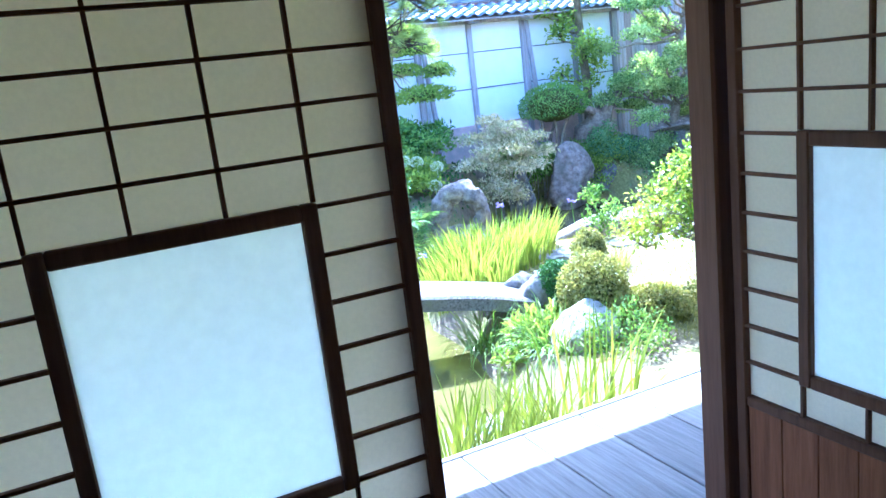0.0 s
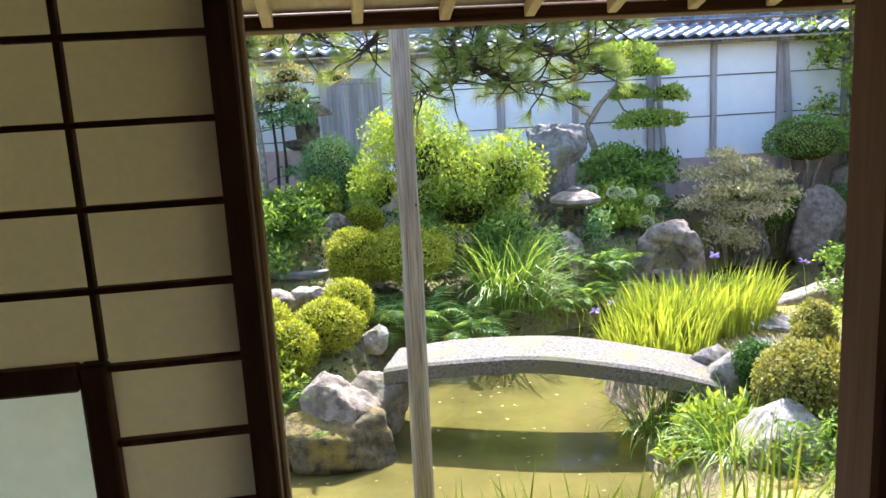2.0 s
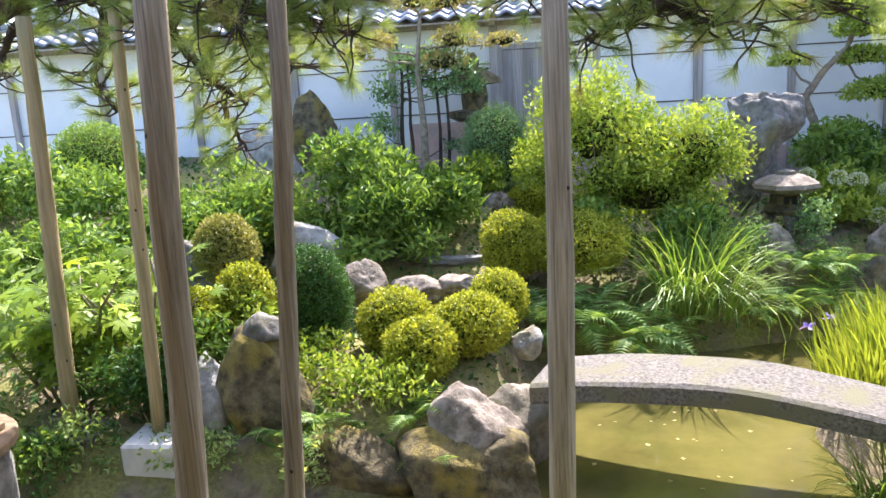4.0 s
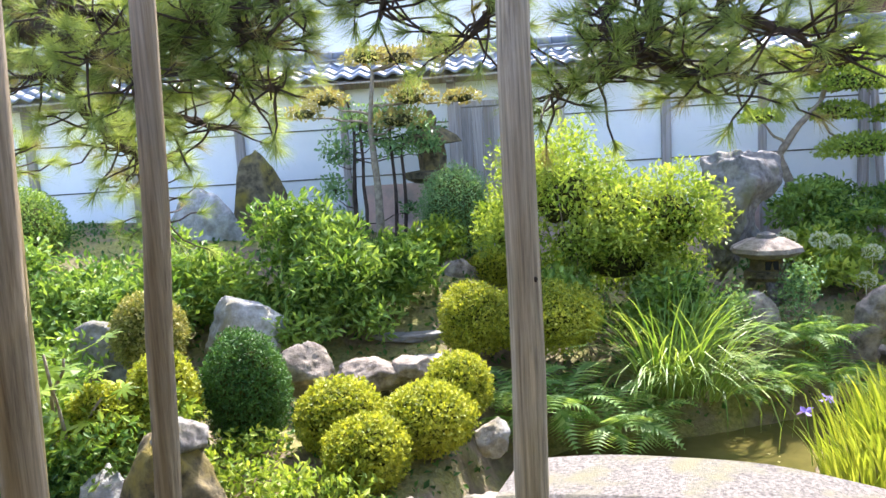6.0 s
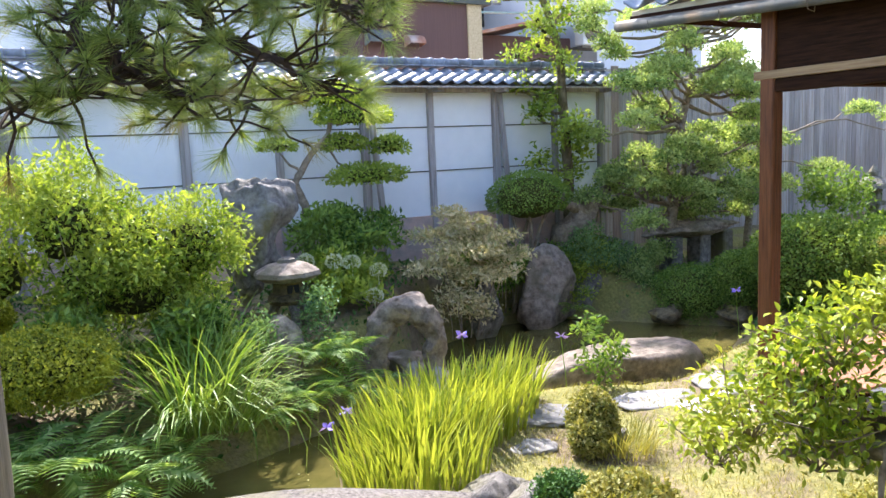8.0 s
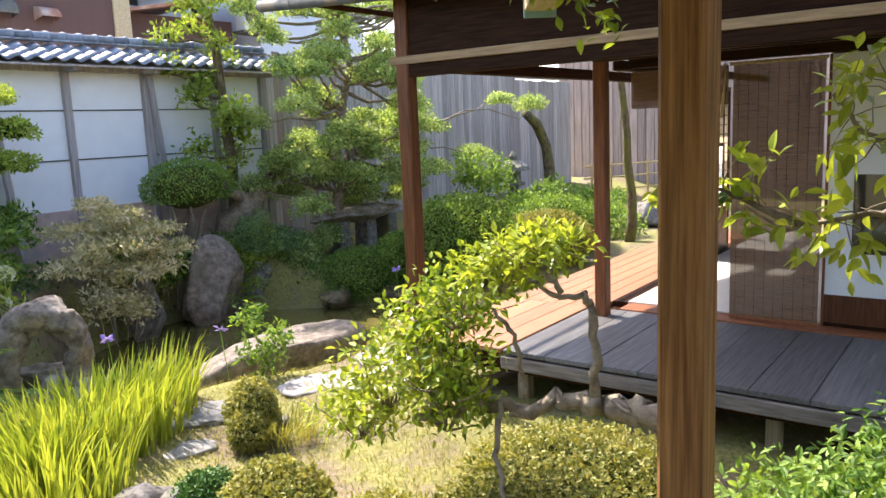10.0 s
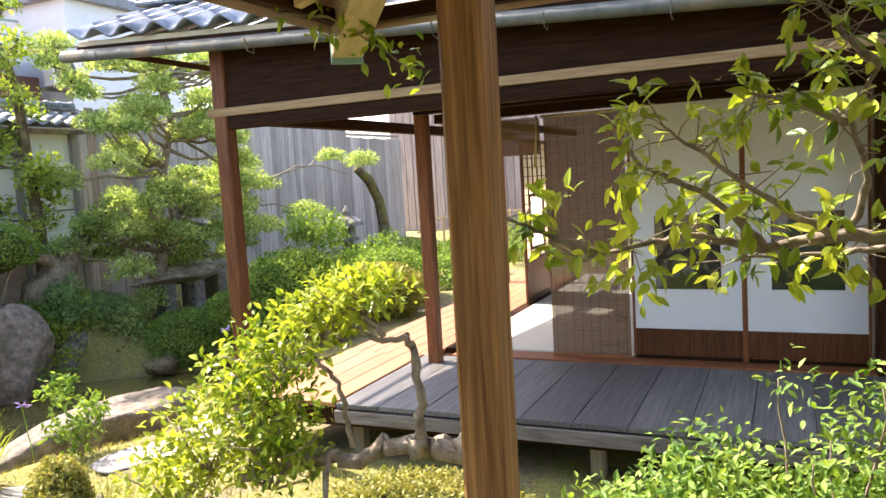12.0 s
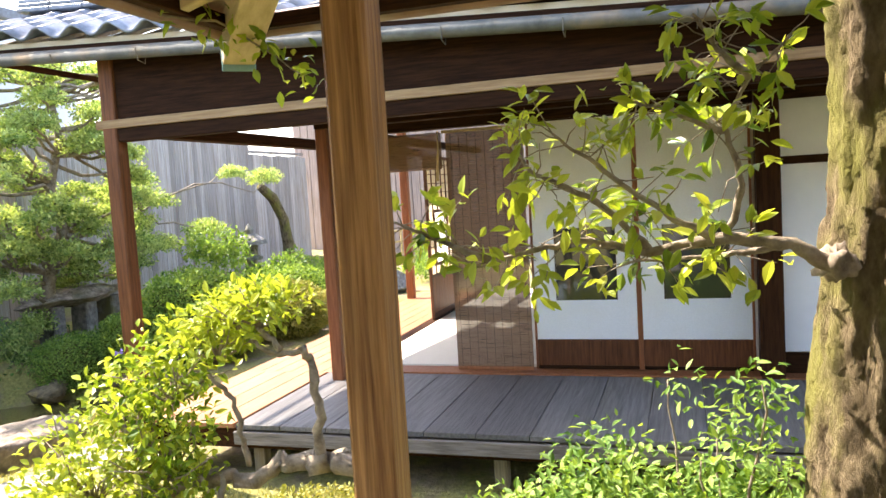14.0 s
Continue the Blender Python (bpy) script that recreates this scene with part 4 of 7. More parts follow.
def paper_door(name, y0, w, label):
    """A white papered sliding door with a low dark window and a brown foot board; faces -x."""
    t = thing(name, label, "sliding door", pose(DX, y0, 0.0), kind="structure")
    py0, py1, pz0, pz1 = 0.175, w - 0.2, 0.575, 1.17
    skin = Heap()
    for a in ((0.02, py0, 0.25, 2.05), (py1, w - 0.02, 0.25, 2.05), (py0, py1, 0.25, pz0), (py0, py1, pz1, 2.05)):
        skin.add(*box(-0.008, 0.008, a[0], a[1], a[2], a[3], c=0.0005))
    part("paper", skin, M["whitepaper"], t, "white paper")
    pane_ob = part("window_pane", boxed(-0.003, 0.003, py0, py1, pz0, pz1, c=0.0005), M["glass"], t, "dark glass pane")
    for y in (0, w - 0.02):
        part("stile", boxed(-0.015, 0.015, y, y + 0.02, 0.0, 2.05), M["red_v"], t)
    part("foot_board", boxed(-0.010, 0.010, 0.02, w - 0.02, 0.03, 0.248), M["foot"], t, "dark red-brown foot board")
    part("bottom_rail", boxed(-0.013, 0.013, 0.02, w - 0.02, 0.002, 0.03), M["dark_y"], t)
    part("top_rail", boxed(-0.013, 0.013, 0.02, w - 0.02, 2.05, 2.06), M["dark_y"], t)
    for a in ((py0 - 0.006, py0, pz0, pz1), (py1, py1 + 0.006, pz0, pz1)):
        part("pane_frame", boxed(-0.011, 0.011, *a, c=0.001), M["dark_v"], pane_ob)
    return t


paper_door("door_6", 1.063, 0.86, "white papered sliding door with a low glass pane, closed")
paper_door("door_7", 0.203, 0.86, "white papered sliding door with a low glass pane, closed")
blind = thing("reed_blind", "brown reed blind hanging to the floor in the doorway", "blind", kind="")
part("reeds", boxed(-0.004, 0.004, 0, 0.66, 0.02, 2.04, c=0.001), M["blind"], blind, at=pose(DX - 0.06, 1.935, 0))
part("hem", boxed(-0.008, 0.008, 0, 0.66, 0.0, 0.03), M["red_v"], blind, at=pose(DX - 0.062, 1.935, 0))
part("head_rail", Heap().add(*tube([(DX - 0.07, 1.92, 2.03), (DX - 0.07, 2.62, 2.03)], [0.014, 0.014], 8)), M["bamboo"], blind, smooth=True)
for k in range(9):
    part("thread", boxed(-0.0065, -0.0045, 0.03 + 0.073 * k, 0.033 + 0.073 * k, 0.02, 2.03, c=0.0004), M["dark_v"], blind, at=pose(DX - 0.06, 1.935, 0))
roll = thing("rolled_blind", "rolled brown reed blind tied under the lintel", "blind")
part("roll", boxed(-0.02, 0.02, 0, 0.80, 1.72, 2.03, c=0.012), M["blind"], roll, at=pose(DX - 0.07, 2.63, 0))
part("cord", Heap().add(*tube([(DX - 0.10, 2.65, 2.04), (DX - 0.10, 2.65, 1.9), (DX - 0.10, 2.67, 1.62)], [0.007, 0.007, 0.016], 6)), M["bamboo"], roll, "straw tie cord", smooth=True)
roll2 = thing("rolled_blind", "rolled brown reed blind over the corridor opening", "blind")
part("roll", boxed(-0.02, 0.02, 0, 1.2, 1.80, 2.05, c=0.012), M["blind"], roll2, at=pose(8.3, 3.60, 0, 0, 0, 90))
shoji("door_8", pose(8.98, 3.60, 0.0), 5, (1, 4), "lattice paper door slid open inside the wing")

# wing roof
RX, RZ = 4.80, 2.38
wroof = thing("wing_roof", "grey tiled eave of the wing with rafters and gutter", "roof", pose(0, 0, 0, 3.1, 0, 0), kind="structure")
RN = 5.92
v, f = box(RX, 9.0, -3.2, RN, RZ + 0.06, RZ + 0.10)
v = np.array(v)
v[:, 2] += 0.38 * np.minimum(v[:, 0] - RX, 1.8)
part("sheathing", Heap().add(v, f), M["cream_board"], wroof)
part("fascia", boxed(RX - 0.02, RX + 0.02, -3.2, RN, RZ - 0.01, RZ + 0.06), M["dark_y"], wroof)
part("fascia", boxed(RX + 0.02, 9, RN - 0.03, RN, RZ + 0.02, RZ + 0.07), M["dark_h"], wroof)
for i in range(26):
    y = RN - 0.2 - 0.33 * i
    v, f = box(RX + 0.03, 6.2, y, y + 0.045, RZ + 0.005, RZ + 0.058)
    v = np.array(v)
    v[:, 2] += 0.38 * np.minimum(v[:, 0] - RX, 1.8)
    part("rafter", Heap().add(v, f), M["pale_wood"], wroof)
part("gutter", Heap().add(*tube([(RX - 0.06, -3.2, RZ - 0.03), (RX - 0.06, RN + 0.1, RZ - 0.02)], [0.045, 0.045], 12)), M["metal"], wroof, "dull metal gutter", smooth=True)
for i in range(9):
    y = RN - 0.3 - 0.7 * i
    part("gutter_hook", Heap().add(*tube([(RX, y, RZ + 0.03), (RX - 0.02, y, RZ - 0.10), (RX - 0.09, y, RZ - 0.085), (RX - 0.115, y, RZ - 0.01)], [0.004] * 4, 5)), M["metal"], wroof)
part("eave_pole", Heap().add(*tube([(RX + 0.28, -3, RZ + 0.02), (RX + 0.28, RN, RZ + 0.03)], [0.018, 0.018], 8)), M["bamboo"], wroof, "thin bamboo pole", smooth=True)
noshi = boxed(-0.13, 0.13, 0.003, 0.327, 0, 0.035, c=0.006).mesh("ridge_course_tile", M["tile"])
cap_me = Heap().add(*tube([(0, 0, 0), (0, 0.27, 0), (0, 0.272, 0), (0, 0.327, 0)], [0.075, 0.075, 0.088, 0.088], 14)).mesh("ridge_cap_tile", M["tile"], True)
for i in range(18):
    y = RN + 0.1 - 0.33 * (i + 1)
    for r in range(4):
        part("ridge_course_tile", noshi, None, wroof, at=pose(5.62 + 0.012 * r, y, RZ + 0.50 + 0.038 * r))
    part("ridge_cap_tile", cap_me, None, wroof, at=pose(5.66, y, RZ + 0.70))
big_tile = wave_tile(0.30, 0.30, 0.036, 0.02, 12).mesh("roof_tile", M["tile"], True)
rs = math.degrees(math.atan(0.38))
for i in range(24):
    for r in range(5):
        part("roof_tile", big_tile, None, wroof, at=Matrix.Translation((RX - 0.05 + 0.245 * (r + 1), RN - 0.30 * i, RZ + 0.15 + 0.093 * (r + 1))) @ Matrix.Rotation(radians(-90), 4, "Z") @ pose(0, 0, 0, rs, 0, 0))


# ---- poles, bridge and stones ----
def pole(x, y, z0, z1, r, lean, seed, label, mat="grey_log"):
    p = bend((x - lean[0] * 0.5, y, z0), (x + lean[0] * 0.5, y + lean[1], z1), 12, 0, 0.006, seed)
    h = Heap().add(*tube(p, np.linspace(r * 1.08, r * 0.92, 12), 14, 0.03, seed))
    t = thing("pole", label, "post")
    part("shaft", h, M[mat], t, smooth=True)
    rng = np.random.RandomState(seed)
    for k in range(3):
        i = rng.randint(2, 11)
        a = rng.uniform(3.4, 5.6)
        c = p[i] + np.array((math.cos(a), math.sin(a), 0)) * r * 0.97
        part("knot", Heap().add(*ball((c[0], c[1], c[2], 0.007, 0.005, 0.010), k, 0.3, 7, 1.0)), M["bark"], t, smooth=True)
    return t


pole(-0.050, 3.30, -1.1, 2.62, 0.060, (0.02, 0.0), 3, "grey weathered log post standing in the pond")
pole(-1.138, 2.76, -1.1, 2.62, 0.038, (0.19, 0.0), 4, "slim grey weathered log prop with small knots")
pole(-1.620, 2.84, -1.1, 2.62, 0.064, (0.16, 0.0), 5, "thick cracked grey log post standing in the pond")
pole(-3.235, 4.42, -0.36, 2.3, 0.050, (0.02, 0.12), 6, "slim yellow-brown log prop under the pine", "warm_log")
pole(-2.615, 4.37, -0.36, 2.3, 0.042, (0.02, 0.12), 7, "slim yellow-brown log prop under the pine", "warm_log")
for x, y, w, mt in ((-3.20, 4.42, 0.30, "rock"), (-2.61, 4.33, 0.36, "kerb")):
    tagged(part("base_stone", boxed(x - w / 2, x + w / 2, y - w / 2, y + w / 2, -0.72, -0.35, c=0.02), M[mt], at=pose(0, 0, 0)), "squared pale stone block under the log prop", "stone block", group="stone blocks under the props")


def bridge():
    n, a, b = 24, np.array((-0.22, 4.60)), np.array((2.20, 3.81))
    d = (b - a) / np.linalg.norm(b - a)
    s = np.array((-d[1], d[0]))
    h = Heap()
    v = []
    for k in range(n + 1):
        q = k / n
        c = a + (b - a) * q
        zt = -0.155 - 0.10 * q + 0.155 * math.sin(math.pi * q)
        zb = zt - 0.13
        for w, z in ((-0.01, zt - 0.02), (0.02, zt), (0.53, zt), (0.56, zt - 0.02), (0.56, zb), (0.0, zb)):
            p = c + s * w
            v.append((p[0], p[1], z + 0.004 * math.sin(17 * q + 9 * w)))
    f = [(k * 6 + i, (k + 1) * 6 + i, (k + 1) * 6 + (i + 1) % 6, k * 6 + (i + 1) % 6) for k in range(n) for i in range(6)]
    f += [(5, 4, 3, 2, 1, 0), tuple(n * 6 + i for i in range(6))]
    return tagged(part("stone_bridge", h.add(v, f), M["granite"]), "arched speckled granite slab bridge over the pond", "bridge")


bridge()
BANK = "mossy weathered boulder on the pond bank"
for x, y, z, w, d, hh, sd, mt, lab in (
        (-0.30, 4.75, -0.75, 0.75, 0.6, 0.62, 11, "rock_tan", "tan boulder under the stone bridge's end"),
        (2.36, 4.42, -0.62, 0.72, 0.6, 0.56, 12, "rock", "dark flat-topped rock at the bridge's end"),
        (-0.55, 4.45, -0.72, 0.62, 0.5, 0.70, 13, "rock_tan", "pointed tan boulder on the pond bank"), (-0.62, 4.30, -0.80, 1.0, 0.6, 0.52, 14, "rock_moss", BANK),
        (-1.35, 4.35, -0.80, 0.9, 0.55, 0.50, 15, "rock_moss", BANK), (-1.98, 4.60, -0.70, 0.62, 0.55, 1.02, 16, "rock_moss", "tall ochre-stained rock on the pond bank"),
        (-2.33, 4.6, -0.75, 0.42, 0.4, 0.92, 17, "rock_white", BANK), (-1.95, 4.65, 0.12, 0.34, 0.3, 0.30, 18, "rock", "small cap stone on a mossy rock"),
        (-1.65, 6.2, -0.02, 0.42, 0.4, 0.40, 19, "rock_tan", "rounded pinkish stone among clipped shrubs"), (-1.16, 6.5, -0.10, 0.62, 0.4, 0.22, 20, "rock_tan", "low flat pinkish stone on the path"),
        (-0.85, 6.5, -0.06, 0.34, 0.3, 0.22, 21, "rock_tan", "low flat pinkish stone on the path"), (-0.25, 5.6, -0.30, 0.26, 0.25, 0.24, 22, "rock_white", "small pale stone among yellow shrubs"),
        (-0.55, 8.3, 0.08, 0.42, 0.35, 0.55, 23, "rock_tan", "pointed tan stone in the rear planting"), (-3.3, 9.0, 0.3, 0.95, 0.6, 1.18, 24, "rock_white", "large pale boulder before the garden wall"),
        (-2.92, 9.55, 0.3, 0.66, 0.5, 1.55, 25, "rock_moss", "dark brown upright rock before the wall"), (-3.3, 6.4, -0.2, 0.9, 0.5, 0.75, 26, "rock", "grey boulder behind the clipped shrubs"),
        (-2.3, 7.0, 0.0, 0.9, 0.5, 0.62, 27, "rock_white", "pale grey boulder behind the clipped shrubs"),
        (2.13, 7.6, -0.5, 0.46, 0.45, 0.80, 28, "rock_tan", "tan rock below the stone lantern"), (6.26, 9.0, -0.75, 0.80, 0.55, 1.20, 30, "rock_tan", "tall tan standing rock at the water's edge"),
        (7.06, 9.05, -0.62, 0.62, 0.5, 0.58, 31, "rock", "rounded grey rock at the water's edge"), (5.23, 8.9, -0.65, 0.45, 0.4, 0.85, 32, "rock", "dark upright rock beside the pale shrub"),
        (6.1, 9.15, -0.68, 0.34, 0.3, 0.22, 33, "rock", "small grey stone in the shallows"), (6.75, 9.1, -0.68, 0.3, 0.3, 0.26, 34, "rock", "small grey stone in the shallows"),
        (8.2, 7.35, -0.7, 0.7, 0.5, 0.35, 35, "rock_moss", BANK), (7.5, 8.0, -0.7, 0.5, 0.4, 0.3, 36, "rock_moss", BANK),
        (2.30, 4.02, -0.50, 0.55, 0.42, 0.50, 37, "rock", "grey rock beside a clipped round shrub"), (2.21, 3.15, -0.72, 0.62, 0.5, 0.62, 38, "rock_white", "white-topped boulder on the pond bank"),
        (2.05, 2.75, -0.75, 0.8, 0.5, 0.38, 39, "rock_moss", BANK), (3.75, 4.95, -0.50, 0.3, 0.25, 0.16, 40, "rock", "small grey stone in the lawn"),
        (0.55, 2.2, -0.85, 0.7, 0.5, 0.42, 41, "rock_white", "pale stone under the iris leaves"), (3.95, 0.42, -0.5, 0.8, 0.6, 0.42, 42, "rock_moss", "lichen-covered stone beside the tree trunk"),
        (8.0, 9.6, -0.3, 1.0, 0.6, 0.75, 43, "rock", "grey rock below the trained tree")):
    rock(x, y, z, w, d, hh, sd, mt, lab)
rock(5.32, 6.72, -0.92, 1.90, 0.95, 0.74, 44, "rock_tan", "broad flat-topped pinkish stone standing in the pond", flat=0.62, turn=-10, rough=0.07)


def lump(v, f, me_mat, name, label):
    return tagged(part(name, Heap().add(v, f), M[me_mat], smooth=True), label, "rock")


# hollowed standing stone: an arch of rock over a hollow, closed at the back
AC, BK = np.array((0.88, -0.48, 0)), np.array((0.48, 0.88, 0))


def roughen(v, seed, scale, amount):
    n = np.array([[noise.fractal(Vector(a * scale) + Vector((seed + 9 * k, 0, 0)), 1.0, 2.0, 5) for k in range(3)] for a in v])
    return v + n * amount


arch = [(-0.46, -0.05), (-0.36, 0.20), (-0.27, 0.52), (-0.12, 0.80), (0.10, 0.88), (0.27, 0.74), (0.31, 0.50), (0.30, 0.22), (0.36, -0.05)]
q = np.linspace(0, 8, 60)
ax, az = np.interp(q, range(9), [a[0] for a in arch]), np.interp(q, range(9), [a[1] for a in arch])
rad = np.interp(q, range(9), [0.18, 0.15, 0.12, 0.12, 0.13, 0.12, 0.10, 0.11, 0.15])
av, af = tube(np.outer(ax, AC) + np.outer(az, (0, 0, 1)), rad, 28, 0.08, 4)
av = roughen(np.array(av), 4, 4.5, 0.045)
bv2, bf2_ = rock_shape(0.34, 0.14, 0.20, 55, n=30, rough=0.14)
bv2 = bv2 @ np.array((AC, BK, (0, 0, 1))) + BK * 0.34
foot = np.array((3.36, 7.5, -0.66))
lump_heap = Heap().add(av + foot, af).add(bv2 + foot, bf2_)
tagged(part("hollow_rock", lump_heap, M["rock_tan"], smooth=True), "weathered standing stone with a deep hollow", "rock")
for dx, dy, w, hh, sd in ((0.05, -0.08, 0.20, 0.36, 52), (0.22, -0.22, 0.24, 0.30, 56), (-0.14, -0.06, 0.24, 0.24, 57)):
    rock(3.36 + dx, 7.5 + dy, -0.68, w, 0.22, hh, sd, "rock_white", "small pale stone inside the hollowed rock")
# sculptural rock that leans over with a waist
sv, sf = rock_shape(0.44, 0.26, 0.70, 53, n=44, rough=0.13, flat=0.72)
head = 1 / (1 + np.exp(-(sv[:, 2] - 0.62) / 0.05))
waist = np.exp(-((sv[:, 2] - 0.45) / 0.16) ** 2)
sv[:, 0] = sv[:, 0] * (1 - 0.30 * waist) * (1 + 0.25 * head) + 0.14 * head - 0.05
sv[:, 0] *= 0.85
sv = roughen(sv, 8, 3.4, 0.05)
lump(sv + np.array((2.26, 8.55, 0.42)), sf, "rock", "scholar_rock", "tall grey sculptural rock with a waist and overhang")


def ring(profile, seg=6, turn=0.0):
    """A turned solid from (radius, height) pairs."""
    a = np.arange(seg) * 2 * np.pi / seg + turn
    v = np.array([(r * math.cos(q), r * math.sin(q), z) for r, z in profile for q in a])
    f = [(i * seg + j, i * seg + (j + 1) % seg, (i + 1) * seg + (j + 1) % seg, (i + 1) * seg + j) for i in range(len(profile) - 1) for j in range(seg)]
    return v, f + [tuple(range(seg))[::-1], tuple((len(profile) - 1) * seg + j for j in range(seg))]


def roughen_ring(profile, seg=28):
    """A turned stone, worn uneven."""
    v, f = ring(profile, seg)
    return roughen(v, 3, 5.0, 0.012), f


lan = thing("stone_lantern", "squat stone lantern with a wide flat cap", "lantern", pose(2.39, 8.0, 0.04))
part("cap", Heap().add(*ring([(0.06, 0.665), (0.18, 0.645), (0.32, 0.575), (0.335, 0.535), (0.26, 0.49), (0.13, 0.46)][::-1], 8, 0.2)), M["rock_tan"], lan, "flat overhanging cap")
part("finial", Heap().add(*ring([(0.10, 0.655), (0.085, 0.69), (0.03, 0.71)], 10)), M["granite"], lan)
lbox = part("light_box", Heap().add(*ring([(0.19, 0.26), (0.22, 0.30), (0.20, 0.35), (0.16, 0.36), (0.15, 0.46)], 8)), M["rock_moss"], lan)
# a solid black slab painted as the shaded inside of an opening
part("opening", boxed(-0.06, 0.06, -0.152, -0.138, 0.37, 0.45), M["black"], lbox)
for q in range(3):
    a = 2 * math.pi * q / 3 + 0.5
    part("leg", Heap().add(*tube([(0.20 * math.cos(a), 0.20 * math.sin(a), 0.0), (0.17 * math.cos(a), 0.17 * math.sin(a), 0.16), (0.12 * math.cos(a), 0.12 * math.sin(a), 0.28)], [0.05, 0.045, 0.06], 8)), M["granite"], lan, smooth=True)
lan2 = thing("stone_lantern", "tall dark pedestal stone lantern by the fence", "lantern", pose(13.3, 8.7, -0.2))
for nm, pr, sg in (("pedestal", [(0.16, 0), (0.11, 0.1), (0.09, 0.55), (0.13, 0.62)], 10), ("light_box", [(0.22, 0.62), (0.22, 0.68), (0.14, 0.70), (0.14, 0.90)], 6), ("cap", [(0.12, 0.90), (0.34, 0.92), (0.30, 1.0), (0.12, 1.12)], 6), ("finial", [(0.07, 1.12), (0.09, 1.2), (0.02, 1.32)], 8)):
    part(nm, Heap().add(*ring(pr, sg)), M["rock"], lan2)
lan3 = thing("stone_lantern", "mossy stone lantern half hidden by leaves at the wall", "lantern", pose(-0.84, 9.72, 0.42))
for nm, pr, sg in (("pedestal", [(0.15, -0.2), (0.10, 0.1), (0.09, 0.8), (0.13, 0.9)], 10), ("platform", [(0.22, 0.90), (0.34, 0.96), (0.34, 1.03), (0.18, 1.05)], 6), ("light_box", [(0.16, 1.05), (0.17, 1.2), (0.15, 1.34)], 6), ("cap", [(0.15, 1.34), (0.36, 1.36), (0.30, 1.44), (0.10, 1.56)], 6), ("finial", [(0.06, 1.56), (0.08, 1.64), (0.02, 1.74)], 8)):
    part(nm, Heap().add(*ring(pr, sg)), M["rock_moss"], lan3)
basin = thing("water_basin", "upright stone water basin with a round wooden lid beside the veranda", "basin", pose(-2.03, 1.92, -0.75))
part("basin_stone", Heap().add(*roughen_ring([(0.27, 0), (0.25, 0.3), (0.235, 1.0), (0.24, 1.40), (0.22, 1.46)])), M["rock"], basin, smooth=True)
lid = part("lid", Heap().add(*ring([(0.262, 1.462), (0.27, 1.47), (0.27, 1.492), (0.262, 1.50)], 40)), M["lid_wood"], basin, "brown wooden lid")
for q in (-0.11, 0.11):
    part("batten", boxed(-0.20, 0.20, q - 0.02, q + 0.02, 1.50, 1.525), M["lid_wood"], lid)
bench = thing("stone_bench", "rough stone slab bench on short legs", "bench", pose(9.15, 9.0, -0.05))
bv, bf = rock_shape(0.88, 0.38, 0.16, 61, flat=0.7)
part("slab", Heap().add(bv + np.array((0, 0, 0.30)), bf), M["rock_tan"], bench, smooth=True)
for lx in (-0.5, 0.1, 0.6):
    part("leg", boxed(lx - 0.11, lx + 0.11, -0.15, 0.15, -0.2, 0.33, c=0.02), M["rock"], bench)
drift_pts = bend((6.9, 9.5, 0.25), (7.75, 9.35, 1.05), 9, -0.05, 0.12, 5)
drift = part("driftwood_stump", Heap().add(*tube(drift_pts, [0.14, 0.17, 0.15, 0.19, 0.16, 0.14, 0.15, 0.10, 0.05], 12, 0.16, 3)).add(*tube(bend(drift_pts[4], drift_pts[4] + np.array((-0.5, -0.1, 0.35)), 6, 0, 0.2, 4), np.linspace(0.11, 0.03, 6), 9, 0.15, 5)), M["twig"], smooth=True)
tagged(drift, "gnarled dead trunk leaning before the garden wall", "tree stump")

for x, y, w, d, sd in ((3.72, 5.65, 0.85, 0.62, 1), (4.58, 5.31, 0.80, 0.55, 2), (5.46, 5.38, 0.60, 0.46, 3), (3.2, 5.2, 0.4, 0.3, 4), (-0.95, 7.3, 0.6, 0.35, 5), (-0.75, 7.0, 0.5, 0.3, 6), (3.0, 4.4, 0.5, 0.35, 7)):
    rock(x, y, land_at(x, y) - 0.06, w, d, 0.13, 80 + sd, "step", "flat grey stepping stone in the turf", "stepping_stone", flat=0.45)
for x0, x1, y0, y1 in ((4.55, 5.65, 5.00, 5.10), (4.55, 4.66, 4.62, 4.98), (4.68, 5.3, 4.62, 4.72)):
    tagged(part("edging_stone", boxed(x0, x1, y0, y1, -0.5, -0.385, c=0.012), M["kerb"]), "pale squared edging stone set in the turf", "edging stone", group="edging stones of the path")


# ---- planting ----
def clipped(x, y, z, w, h, leaf, label, seed, size=0.030, dense=1.0, depth=None, lobes=None):
    """A clipped mound whose top is at z + h."""
    d = depth or w
    b = lobes or [(0, 0, h * 0.48, w / 2, d / 2, h * 0.52)]
    area = sum(l[3] * l[4] + l[3] * l[5] + l[4] * l[5] for l in b) * 4.2
    return bush(x, y, z, b, leaf, size, label, int(min(16000, dense * area / (size * size * 0.11))), "clipped_shrub", seed=seed, rough=0.09, lift=0.45, shell=(0.78, 1.06), stems=3, low=-0.85)


